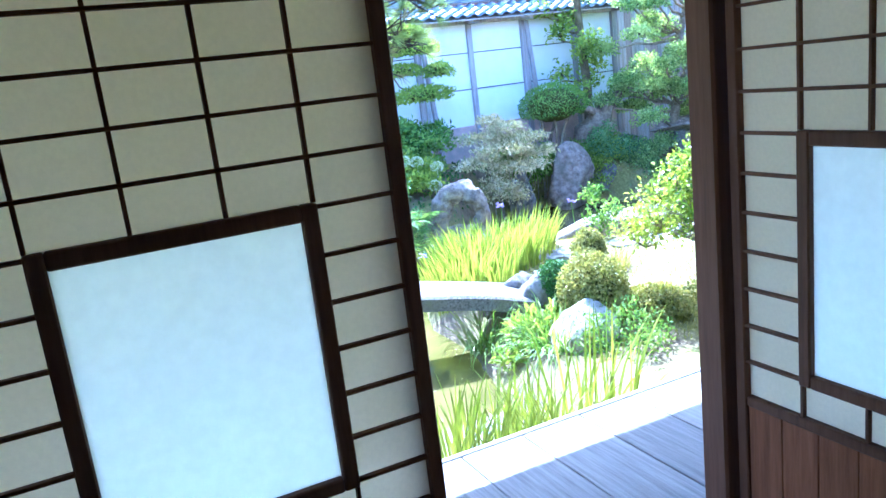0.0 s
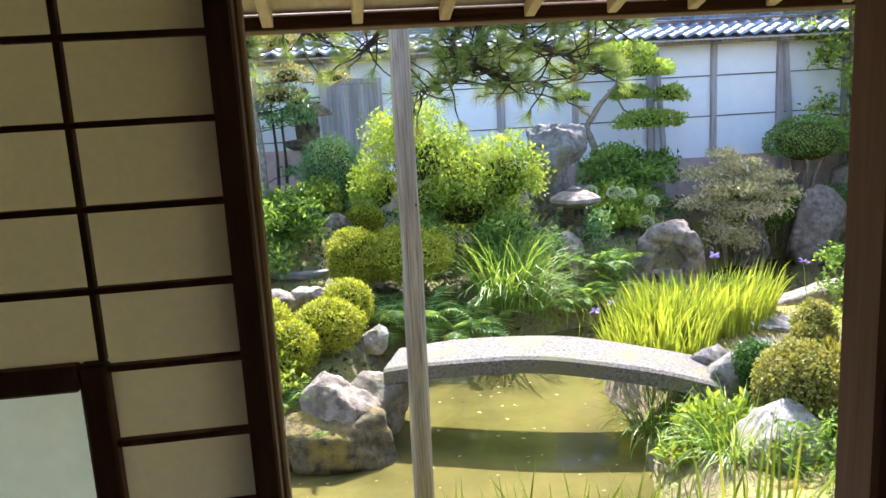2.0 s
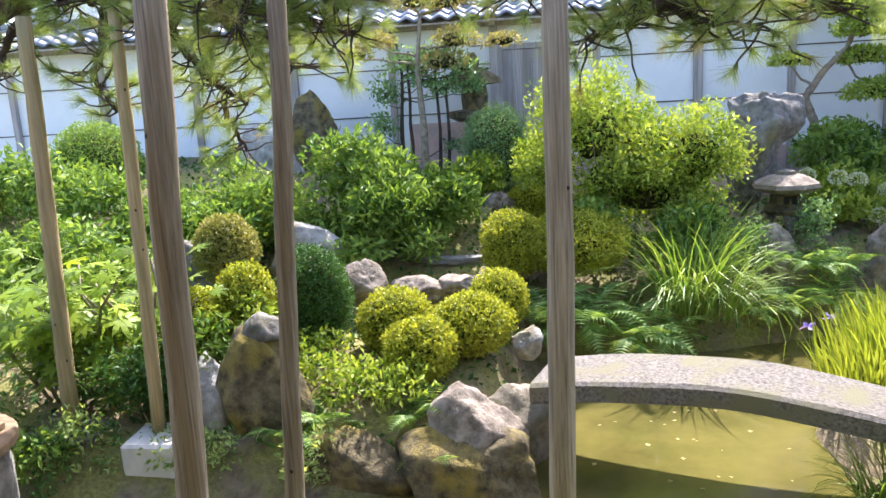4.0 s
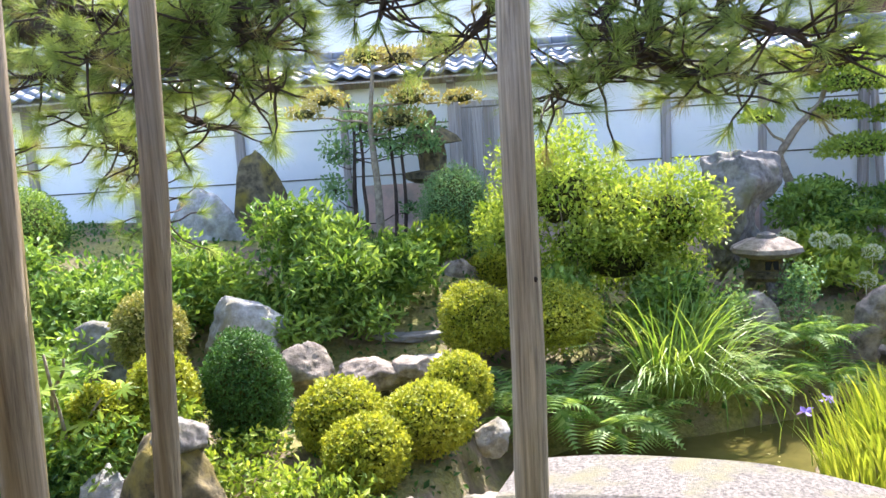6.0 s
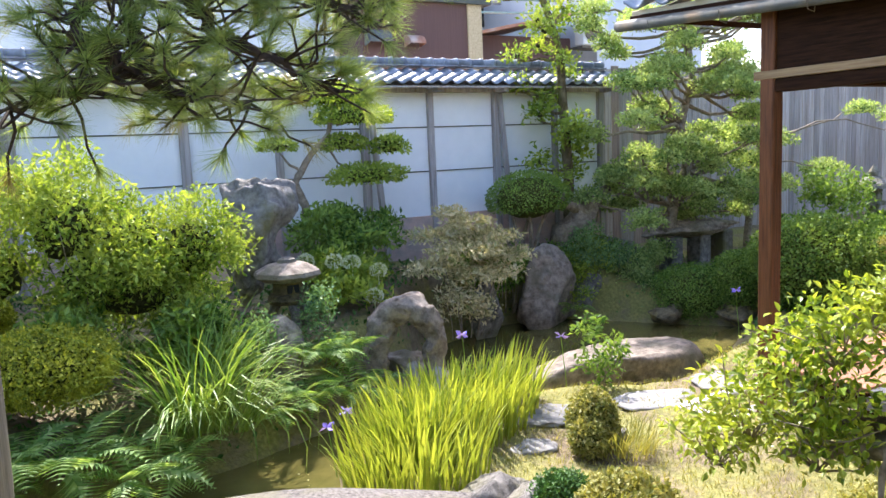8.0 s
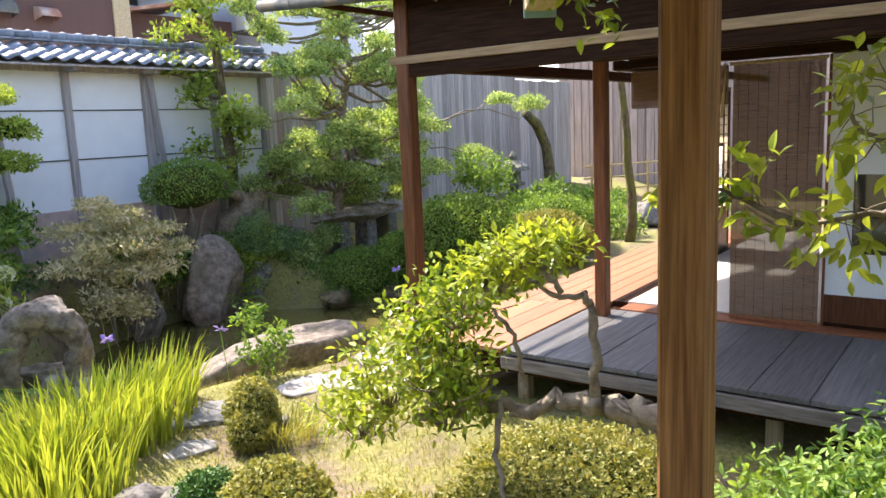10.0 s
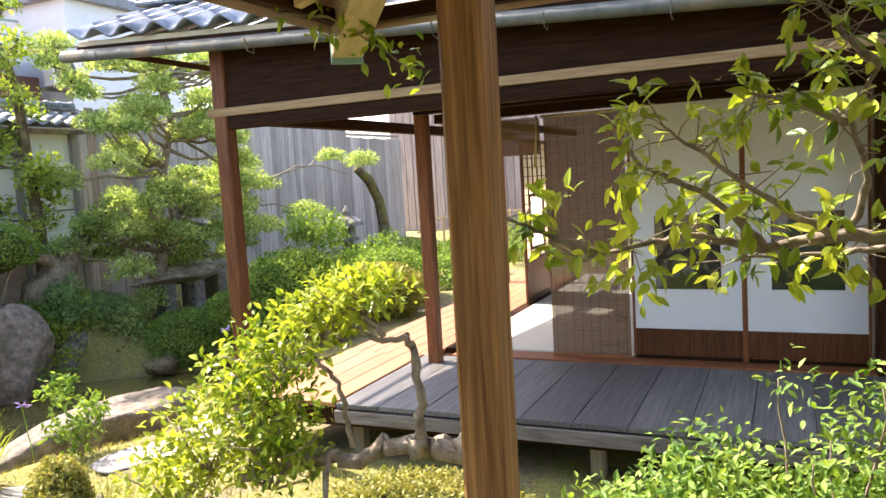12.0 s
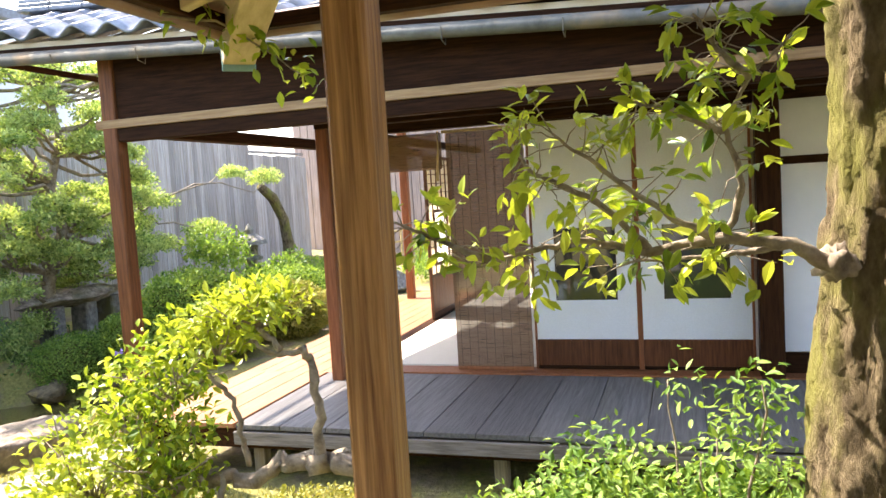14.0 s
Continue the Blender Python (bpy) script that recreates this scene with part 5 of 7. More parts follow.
YEL = "round clipped shrub with yellow-green new leaves"
for x, y, z, w, hh, leaf, lab, sd in (
        (-1.21, 5.4, -0.16, 0.56, 0.44, "l_yellow", YEL, 1), (-0.64, 5.4, -0.20, 0.58, 0.44, "l_yellow", YEL, 2), (-0.97, 5.0, -0.24, 0.50, 0.42, "l_yellow", YEL, 3),
        (-0.47, 6.0, -0.18, 0.48, 0.44, "l_yellow", YEL, 4), (-0.36, 6.9, 0.02, 0.56, 0.58, "l_yellow", YEL, 5), (-1.89, 5.6, -0.18, 0.58, 0.78, "l_box", "round clipped dark grey-green shrub", 6),
        (-2.85, 6.3, 0.18, 0.54, 0.58, "l_azalea", "round clipped olive shrub behind the log posts", 7), (-2.30, 5.25, -0.05, 0.46, 0.60, "l_yellow", YEL, 25), (-2.62, 5.05, -0.15, 0.42, 0.58, "l_yellow", YEL, 26), (0.22, 7.0, 0.0, 0.95, 0.56, "l_yellow", "low clipped yellow-green hedge mound", 8),
        (8.10, 8.05, -0.74, 1.30, 0.76, "l_green", "broad clipped green shrub by the water", 10),
        (8.35, 7.5, -0.60, 0.80, 0.85, "l_green", "clipped green shrub by the water", 11), (3.62, 5.0, -0.50, 0.36, 0.44, "l_azalea", "small clipped olive shrub in the lawn", 12),
        (3.48, 4.88, -0.48, 0.26, 0.28, "l_azalea", "small clipped olive shrub in the lawn", 13), (2.42, 3.85, -0.36, 0.36, 0.40, "l_box", "small dark round clipped shrub beside a rock", 14),
        (2.50, 3.45, -0.42, 0.58, 0.56, "l_azalea", "round clipped shrub with pale twiggy patches", 15), (-0.55, 9.0, 0.5, 0.85, 1.0, "l_grey", "rounded blue-green shrub before the wall", 16),
        (-5.3, 8.6, 0.5, 1.05, 1.1, "l_green", "rounded green shrub before the wall", 17), (-0.2, 8.5, 0.2, 0.5, 0.45, "l_yellow", "small yellow-green clipped mound", 18), (-1.45, 8.4, 0.2, 0.55, 0.6, "l_green", "small green clipped mound", 19),
        (3.55, 2.45, -0.55, 1.35, 0.62, "l_azalea", "wide low azalea with pale olive leaves", 20), (2.95, 3.2, -0.5, 0.6, 0.32, "l_azalea", "low azalea with pale olive leaves", 21)):
    clipped(x, y, z, w, hh, leaf, lab, sd, 0.024 if leaf in ("l_grey", "l_box") else 0.032)
bush(6.34, 9.4, 0.1, [(0, 0, 0.90, 0.59, 0.5, 0.36)], "l_green", 0.036, "dome-shaped clipped shrub on bare stems", 5200, "clipped_shrub", 0.04, 9, 0.05, 0.55, 0.9, (0.88, 1.04), True, 4, low=-0.5)
clipped(8.75, 6.75, -0.5, 1.55, 1.22, "l_green", "large smooth clipped green dome by the corridor", 22, 0.05, 1.1)
clipped(10.2, 6.3, -0.5, 1.3, 0.85, "l_azalea", "clipped olive-green dome by the corridor", 23, 0.05, 0.9)
def loose(x, y, z, lobes, leaf, size, label, count, seed, width=0.42, name="shrub", stems=7, near=False):
    """An unclipped leafy shrub: its lobes break up into small clumps."""
    rs = np.random.RandomState(seed + 900)
    clumps = []
    for b in lobes:
        if b[5] < 0.15:
            clumps.append(b)
            continue
        for k in range(8):
            u = unit(rs.randn(3) * np.array((1, 1, 0.8)) + np.array((0, -0.2, 0.25)))
            g = rs.uniform(0.34, 0.55)
            clumps.append((*(np.array(b[:3]) + u * np.array(b[3:]) * rs.uniform(0.5, 0.85)), b[3] * g, b[4] * g, b[5] * g))
    whole, lobes, count = lobes, clumps, int(count * 1.3)
    t = bush(x, y, z, lobes, leaf, size, label, count, name, seed=seed, rough=0.16, lift=0.55, width=width, shell=(0.4, 1.12), stems=stems, heart=False, near=near, thick=0.008)
    # dark balls within the lobes paint in the shade of the shrub's depth
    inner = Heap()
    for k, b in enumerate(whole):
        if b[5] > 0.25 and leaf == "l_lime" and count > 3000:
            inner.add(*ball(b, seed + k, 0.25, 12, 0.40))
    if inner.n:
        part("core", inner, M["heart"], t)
    return t


loose(0.95, 7.8, 0.1, [(-0.45, 0, 1.12, 0.62, 0.55, 0.62), (0.50, -0.05, 0.85, 0.55, 0.5, 0.52), (-0.95, 0.1, 0.75, 0.35, 0.4, 0.4), (0.05, -0.05, 0.5, 0.8, 0.5, 0.42), (0.0, -0.1, 0.95, 0.5, 0.45, 0.5), (-0.3, -0.2, 0.7, 0.6, 0.4, 0.4)], "l_lime", 0.060, "large loose shrub with bright lime-green young leaves", 16000, 31)
loose(0.9, 7.4, -0.1, [(-0.5, 0, 0.35, 0.55, 0.35, 0.38), (0.45, 0, 0.35, 0.6, 0.35, 0.36)], "l_green", 0.085, "dark green leafy shrub below the lime-green one", 3520, 32)
loose(-2.05, 7.5, -0.05, [(0, 0, 0.72, 0.75, 0.55, 0.65), (-0.75, 0.1, 0.6, 0.55, 0.5, 0.55), (0.7, -0.1, 0.45, 0.5, 0.45, 0.42), (0.1, -0.3, 0.3, 0.75, 0.4, 0.35), (0.2, 0.3, 1.0, 0.5, 0.4, 0.4), (-1.1, -0.1, 0.35, 0.6, 0.4, 0.4), (0.9, 0.2, 0.6, 0.5, 0.4, 0.4)], "l_green", 0.10, "big loose green shrub with long leaves", 14000, 33, 0.34)
loose(-3.3, 7.2, 0.0, [(0, 0, 0.4, 0.7, 0.5, 0.45), (-0.8, 0.1, 0.4, 0.6, 0.5, 0.4)], "l_green", 0.09, "loose dark green ground shrub", 3840, 34)
loose(-0.8, 8.6, 0.1, [(0, 0, 0.55, 0.42, 0.35, 0.35)], "l_lime", 0.10, "bright green leafy shrub before the wall door", 900, 35)
loose(3.54, 9.2, 0.15, [(0, 0, 0.68, 0.62, 0.45, 0.36), (-0.1, -0.2, 0.4, 0.5, 0.35, 0.35)], "l_green", 0.085, "dark green broad-leaved shrub below the trained tree", 3840, 36)
loose(3.05, 8.5, 0.0, [(0, 0, 0.38, 0.48, 0.35, 0.28), (0.2, -0.15, 0.2, 0.4, 0.3, 0.24)], "l_lime", 0.10, "yellow-green hydrangea bush with pale flower heads", 1200, 37)
loose(4.84, 8.7, -0.15, [(0.05, 0, 0.98, 0.30, 0.3, 0.07), (-0.3, 0.1, 0.85, 0.40, 0.3, 0.07), (0.35, 0, 0.78, 0.42, 0.35, 0.08), (-0.1, -0.2, 0.68, 0.50, 0.35, 0.08), (0.5, -0.1, 0.55, 0.40, 0.3, 0.08), (-0.45, -0.1, 0.5, 0.38, 0.3, 0.08), (0.1, -0.25, 0.38, 0.50, 0.35, 0.10), (-0.15, 0.1, 1.12, 0.2, 0.2, 0.05)], "l_tan", 0.075, "airy shrub with pale cream-pink leaves", 4200, 38, 0.36)
loose(4.62, 8.35, -0.45, [(0, 0, 0.3, 0.38, 0.3, 0.28)], "l_tan", 0.06, "low pale-leaved shrub over the water", 900, 39)
loose(5.7, 9.2, -0.2, [(0, 0, 0.35, 0.5, 0.3, 0.3), (1.1, 0.1, 0.35, 0.5, 0.35, 0.36), (1.75, 0.05, 0.3, 0.45, 0.35, 0.4)], "l_green", 0.06, "loose green ground shrubs at the water's edge", 4800, 40)
loose(5.75, 9.25, -0.45, [(0, 0, 0.45, 0.45, 0.35, 0.42), (-0.3, 0.2, 0.7, 0.35, 0.3, 0.3)], "l_green", 0.07, "leafy green shrub between standing rocks", 2200, 56)
loose(6.85, 8.95, -0.55, [(0, 0, 0.35, 0.4, 0.3, 0.32), (0.45, 0.1, 0.5, 0.35, 0.3, 0.36)], "l_lime", 0.06, "yellow-green leafy shrub beside the tan rock", 1900, 57)
loose(7.75, 8.75, -0.55, [(0, 0, 0.4, 0.45, 0.35, 0.38), (0.35, 0.1, 0.65, 0.3, 0.3, 0.3)], "l_niwaki", 0.06, "grey-green leafy shrub at the water's edge", 2200, 58)
loose(7.5, 9.0, -0.3, [(0, 0, 0.45, 0.5, 0.4, 0.42), (-0.5, 0.1, 0.6, 0.35, 0.3, 0.35)], "l_grey", 0.05, "small-leaved grey-green shrub beside the bench", 2600, 41)
loose(4.55, 5.95, -0.5, [(0, 0, 0.28, 0.26, 0.2, 0.24), (-0.12, 0, 0.55, 0.14, 0.14, 0.2)], "l_green", 0.07, "young leafy sapling beside the flat stone", 420, 42)
loose(1.85, 3.62, -0.68, [(0, 0, 0.22, 0.45, 0.30, 0.20), (0.35, 0.0, 0.26, 0.3, 0.25, 0.18)], "l_lime", 0.085, "low yellow-green leafy plant at the bridge's foot", 900, 43)
loose(2.35, 2.85, -0.62, [(0, 0, 0.25, 0.35, 0.35, 0.28), (-0.15, 0.3, 0.15, 0.3, 0.3, 0.2)], "l_green", 0.045, "small dark-leaved creeper over the boulder", 1500, 44)
def fatsia(x, y, z, n, seed):
    """A fatsia: canes that fan out, each leaf a hand of seven pointed lobes on a long stalk."""
    rng = np.random.RandomState(seed)
    t = thing("fatsia", "fatsia with large hand-shaped yellow-green leaves", "shrub", pose(x, y, z))
    leaves, stalks = Heap(), Heap()
    canes = [bend((rng.uniform(-0.15, 0.15), rng.uniform(-0.1, 0.1), -0.05), (rng.uniform(-0.65, 0.55), rng.uniform(-0.35, 0.3), rng.uniform(0.6, 1.15)), 7, -0.04, 0.08, seed + k) for k in range(9)]
    for k, c in enumerate(canes):
        part("cane", Heap().add(*tube(c, np.linspace(0.016, 0.008, 7), 7, 0.06, k)), M["twig"], t, smooth=True)
    for k in range(n):
        c = canes[k % 9]
        a = c[rng.randint(3, 7)]
        d = unit(np.array((rng.randn(), rng.randn() - 0.3, rng.uniform(-0.25, 0.7))))
        b = a + d * rng.uniform(0.10, 0.30)
        stalks.add(*tube(bend(a, b, 4, 0.01, 0.06, k), [0.005, 0.004, 0.004, 0.003], 4))
        up = unit(np.array((rng.uniform(-0.5, 0.5), rng.uniform(-0.8, 0.2), 1.0)))
        fwd = unit(d - up * (d @ up))
        side = np.cross(up, fwd)
        L = rng.uniform(0.10, 0.19)
        v, f = [b], []
        for q in range(7):
            mid = -2.1 + 4.2 * q / 6
            reach = L * (1.0 - 0.09 * abs(q - 3))
            for da, r, drop in ((-0.33, 0.36, 0.0), (-0.20, 0.66, 0.03), (0.0, 1.0, 0.16), (0.20, 0.66, 0.03), (0.33, 0.36, 0.0)):
                v.append(b + (fwd * math.cos(mid + da) + side * math.sin(mid + da)) * reach * r - up * reach * drop)
            o = 1 + 5 * q
            f += [(0, o, o + 4), (o, o + 1, o + 3, o + 4), (o + 1, o + 2, o + 3)]
        leaves.add(v, f)
    part("leaves", leaves, M["l_fatsia"], t)
    part("leaf_stalks", stalks, M["l_fatsia"], t, smooth=True)


fatsia(-3.55, 4.85, -0.35, 120, 45)
fatsia(-2.95, 5.05, -0.35, 60, 47)
loose(-4.6, 7.6, 0.1, [(0, 0, 0.5, 0.9, 0.6, 0.5), (1.1, 0.2, 0.55, 0.7, 0.5, 0.5), (-1.2, 0.1, 0.6, 0.9, 0.5, 0.6), (-2.4, 0.2, 0.7, 0.9, 0.5, 0.7)], "l_green", 0.09, "bank of loose green shrubs before the wall", 7000, 70)
loose(-6.2, 5.4, -0.3, [(0, 0, 0.6, 0.9, 0.6, 0.65), (1.2, -0.3, 0.4, 0.7, 0.5, 0.45)], "l_green", 0.08, "dark leafy shrub beside the pine's foot", 4200, 71)
loose(-3.9, 4.05, -0.75, [(0, 0, 0.42, 0.55, 0.25, 0.42), (-0.8, 0.0, 0.5, 0.6, 0.3, 0.5), (0.5, 0.1, 0.25, 0.3, 0.2, 0.25)], "l_box", 0.05, "dark creeping plants hanging over the pond wall", 3600, 72)
loose(-2.6, 4.62, -0.6, [(0, 0, 0.4, 0.38, 0.2, 0.3), (-0.35, 0, 0.5, 0.35, 0.2, 0.3)], "l_box", 0.055, "dark glossy ground shrub behind the props", 1600, 73)
loose(-3.2, 4.75, -0.5, [(0, 0, 0.4, 0.7, 0.35, 0.38), (0.75, 0.1, 0.4, 0.4, 0.35, 0.36)], "l_green", 0.07, "dark ground shrub under the fatsia", 1800, 46)
loose(-1.3, 4.75, -0.45, [(0, 0, 0.22, 0.4, 0.3, 0.24), (-0.5, 0.3, 0.3, 0.35, 0.3, 0.24)], "l_lime", 0.06, "low yellow-green shrub between mossy rocks", 1500, 47)
loose(-2.6, 4.95, -0.35, [(0, 0, 0.35, 0.35, 0.3, 0.36), (0.3, 0.1, 0.55, 0.25, 0.25, 0.2)], "l_lime", 0.06, "loose yellow-green shrub behind the log posts", 1500, 48)
loose(2.3, 7.55, -0.4, [(0.3, 0, 0.45, 0.35, 0.3, 0.4), (-0.45, 0, 0.4, 0.3, 0.3, 0.35)], "l_grey", 0.05, "fine-leaved shrub below the lantern", 2000, 49)
loose(3.65, 0.90, -0.45, [(0, 0, 0.43, 0.62, 0.64, 0.46), (0.1, 0.5, 0.26, 0.58, 0.5, 0.42), (0.15, -0.4, 0.36, 0.5, 0.45, 0.46), (0.2, 0, 0.18, 0.7, 0.8, 0.4)], "l_green", 0.055, "leafy green shrub beside the veranda", 8000, 50, 0.45, near=True)
loose(3.50, 0.60, 0.10, [(0, 0.05, 0.50, 0.28, 0.26, 0.30), (0.05, -0.18, 0.44, 0.26, 0.2, 0.28)], "l_green", 0.05, "sparse upright shoots above the shrub", 240, 51, 0.42, stems=4, near=True)
loose(-3.0, 5.6, -0.3, [(0, 0, 0.35, 0.55, 0.35, 0.36), (-0.8, 0.2, 0.4, 0.5, 0.4, 0.4)], "l_green", 0.07, "leafy dark shrub behind the log props", 2600, 59)
loose(-4.4, 6.2, -0.2, [(0, 0, 0.45, 0.8, 0.5, 0.5), (-1.2, 0.2, 0.5, 0.7, 0.5, 0.5), (0.9, 0.3, 0.35, 0.5, 0.4, 0.36)], "l_green", 0.09, "loose dark green shrubs under the pine", 4200, 60)
loose(-2.35, 4.28, -0.66, [(0, 0, 0.2, 0.4, 0.2, 0.2), (-0.75, 0, 0.22, 0.35, 0.2, 0.22), (0.85, 0.02, 0.16, 0.3, 0.18, 0.18)], "l_niwaki", 0.05, "low creeping plants over the pond's edge", 1800, 61)
loose(-4.1, 4.2, -0.5, [(0, 0, 0.35, 0.5, 0.35, 0.4), (0.55, -0.15, 0.2, 0.35, 0.3, 0.25)], "l_green", 0.06, "dark low shrub at the pond's far corner", 1600, 53)
clipped(11.6, 6.9, -0.5, 1.6, 0.9, "l_green", "clipped green mound beyond the corridor", 24, 0.06, 0.8)
loose(12.8, 6.6, -0.45, [(0, 0, 0.3, 0.9, 0.6, 0.35), (1.5, 0.6, 0.4, 0.8, 0.6, 0.45), (-1.0, 1.2, 0.4, 0.8, 0.6, 0.5)], "l_green", 0.09, "dark ground shrubs beyond the corridor", 3000, 54)
loose(16.5, 6.2, -0.45, [(0, 0, 0.3, 0.9, 0.6, 0.35), (1.5, 0.2, 0.5, 0.8, 0.6, 0.55)], "l_green", 0.10, "dark shrubs at the garden's far end", 2000, 55)
loose(13.2, 8.2, -0.4, [(0, 0, 0.5, 0.8, 0.5, 0.45), (-1.4, 0.2, 1.0, 0.75, 0.5, 0.75), (1.9, 0.4, 0.45, 0.7, 0.5, 0.4)], "l_green", 0.10, "dark shrubs along the far fence", 2600, 52)

for k, (x, y, z, s, n) in enumerate(((0.30, 6.35, -0.30, 0.62, 16), (0.62, 6.2, -0.40, 0.58, 15), (-0.02, 6.4, -0.22, 0.55, 14), (0.95, 6.3, -0.45, 0.48, 12), (2.2, 7.05, -0.38, 0.50, 13), (2.6, 7.1, -0.42, 0.48, 13), (1.9, 6.95, -0.45, 0.44, 12), (2.95, 7.2, -0.45, 0.42, 11), (2.45, 7.3, -0.1, 0.46, 12), (2.1, 7.35, -0.05, 0.4, 11), (2.8, 7.4, -0.1, 0.42, 11),
                                     (-0.9, 4.55, -0.35, 0.36, 10), (-1.5, 4.5, -0.38, 0.38, 10), (-0.75, 4.25, -0.5, 0.30, 9), (-1.75, 4.4, -0.4, 0.32, 9), (-3.6, 4.1, -0.5, 0.36, 10), (-0.1, 6.35, -0.35, 0.4, 10), (6.5, 8.8, -0.5, 0.34, 9))):
    fern(x, y, z, s, n, 100 + k)


def clump(x, y, z, n, spread, height, width, lean, leaf, label, seed, name="sedge_clump", category="grass", curl=0.5, area=None, kind=""):
    h = blades(n, spread, height, width, lean, np.random.RandomState(seed), 5, curl, area)
    return tagged(part(name, h, M[leaf], at=pose(x, y, z)), label, category, kind="stuff")


clump(1.15, 6.65, -0.30, 250, 0.20, 1.10, 0.013, 0.95, "l_sedge", "large arching sedge clump on the pond bank", 1, curl=0.8)
clump(1.45, 6.65, -0.35, 170, 0.18, 1.0, 0.012, 1.15, "l_sedge", "arching sedge clump on the pond bank", 2, curl=0.9)
clump(1.95, 3.25, -0.55, 260, 0.16, 0.55, 0.010, 1.0, "l_sedge", "drooping grass tuft beside the white rock", 3, curl=0.9)
clump(1.70, 3.98, -0.62, 170, 0.16, 0.46, 0.009, 1.35, "l_sedge", "thin grass tuft leaning over the water", 4, curl=0.6)
clump(3.7, 4.75, -0.46, 240, 0.22, 0.26, 0.007, 0.8, "l_grass", "tuft of fine grass in the lawn", 5)
rngp = np.random.RandomState(9)


def iris_bed(cx, cy, rx, ry, turn, n, height, seed, label):
    rng = np.random.RandomState(seed)
    a, r = rng.uniform(0, 2 * np.pi, n), np.sqrt(rng.uniform(0, 1, n))
    ca, sa = math.cos(radians(turn)), math.sin(radians(turn))
    px, py = rx * r * np.cos(a), ry * r * np.sin(a)
    foot = np.stack([px * ca - py * sa, px * sa + py * ca, 0 * px], 1)
    foot[:, 2] = np.maximum(land(foot[:, 0] + cx, foot[:, 1] + cy), -0.70)
    return clump(cx, cy, 0, n, 0, height, 0.019, 0.42, "l_iris", label, seed, "iris_bed", "iris", 0.62, foot, "stuff")


iris_bed(2.86, 5.76, 1.05, 0.46, 22, 1050, 0.54, 21, "dense bed of bright yellow-green iris leaves at the water")
iris_bed(2.25, 5.15, 0.45, 0.50, 0, 380, 0.52, 22, "bed of yellow-green iris leaves beside the bridge")
iris_bed(0.35, 2.15, 0.85, 0.40, 0, 420, 0.62, 23, "bed of tall green iris leaves before the veranda")
iris_bed(1.25, 2.05, 0.4, 0.35, 0, 130, 0.66, 24, "bed of tall green iris leaves before the veranda")


def iris_flower(x, y, z0, z1, seed):
    rng = np.random.RandomState(seed)
    t = thing("iris_flower", "violet iris flower on a thin green stem", "flower", group="iris flowers round the pond")
    p = bend((x + 0.05, y, z0), (x, y, z1), 6, 0, 0.02, seed)
    part("stalk", Heap().add(*tube(p, [0.004] * 6, 5)), M["l_sedge"], t)
    u = unit(np.stack([np.cos(np.arange(6) * 1.047), np.sin(np.arange(6) * 1.047), np.array([0.5, -0.2] * 3)], 1))
    for k in range(6):
        part("petal", Heap().add(*leaf_cloud(np.array([[x, y, z1]]), u[k:k + 1], 0.07, 0.65, rng, 3.0, 0.3)), M["flower"], t)


for k, (x, y, z0, z1) in enumerate(((1.92, 5.9, -0.62, -0.23), (3.5, 6.6, -0.62, 0.06), (4.18, 6.05, -0.5, 0.05), (2.2, 6.2, -0.62, -0.25), (6.9, 6.4, -0.5, 0.05))):
    iris_flower(x, y, z0, z1, k)
for k, (x, y, z) in enumerate(((3.22, 8.35, 0.56), (2.72, 8.4, 0.62), (3.5, 8.3, 0.45), (3.35, 8.1, 0.22), (3.0, 8.3, 0.6))):
    p, o = dome_points(260, (0, 0, 0, 0.085, 0.085, 0.075), rngp, (0.9, 1.0), 0.05, k)
    tagged(part("hydrangea_head", Heap().add(*leaf_cloud(p, o, 0.022, 0.9, rngp, 1.0, 0.5)).add(*tube([(0, 0, 0), (0.02, 0.03, -0.35)], [0.005, 0.006], 5)), M["hydrangea"], at=pose(x, y, z)), "pale greenish-white hydrangea flower head", "flower", "hydrangea heads")


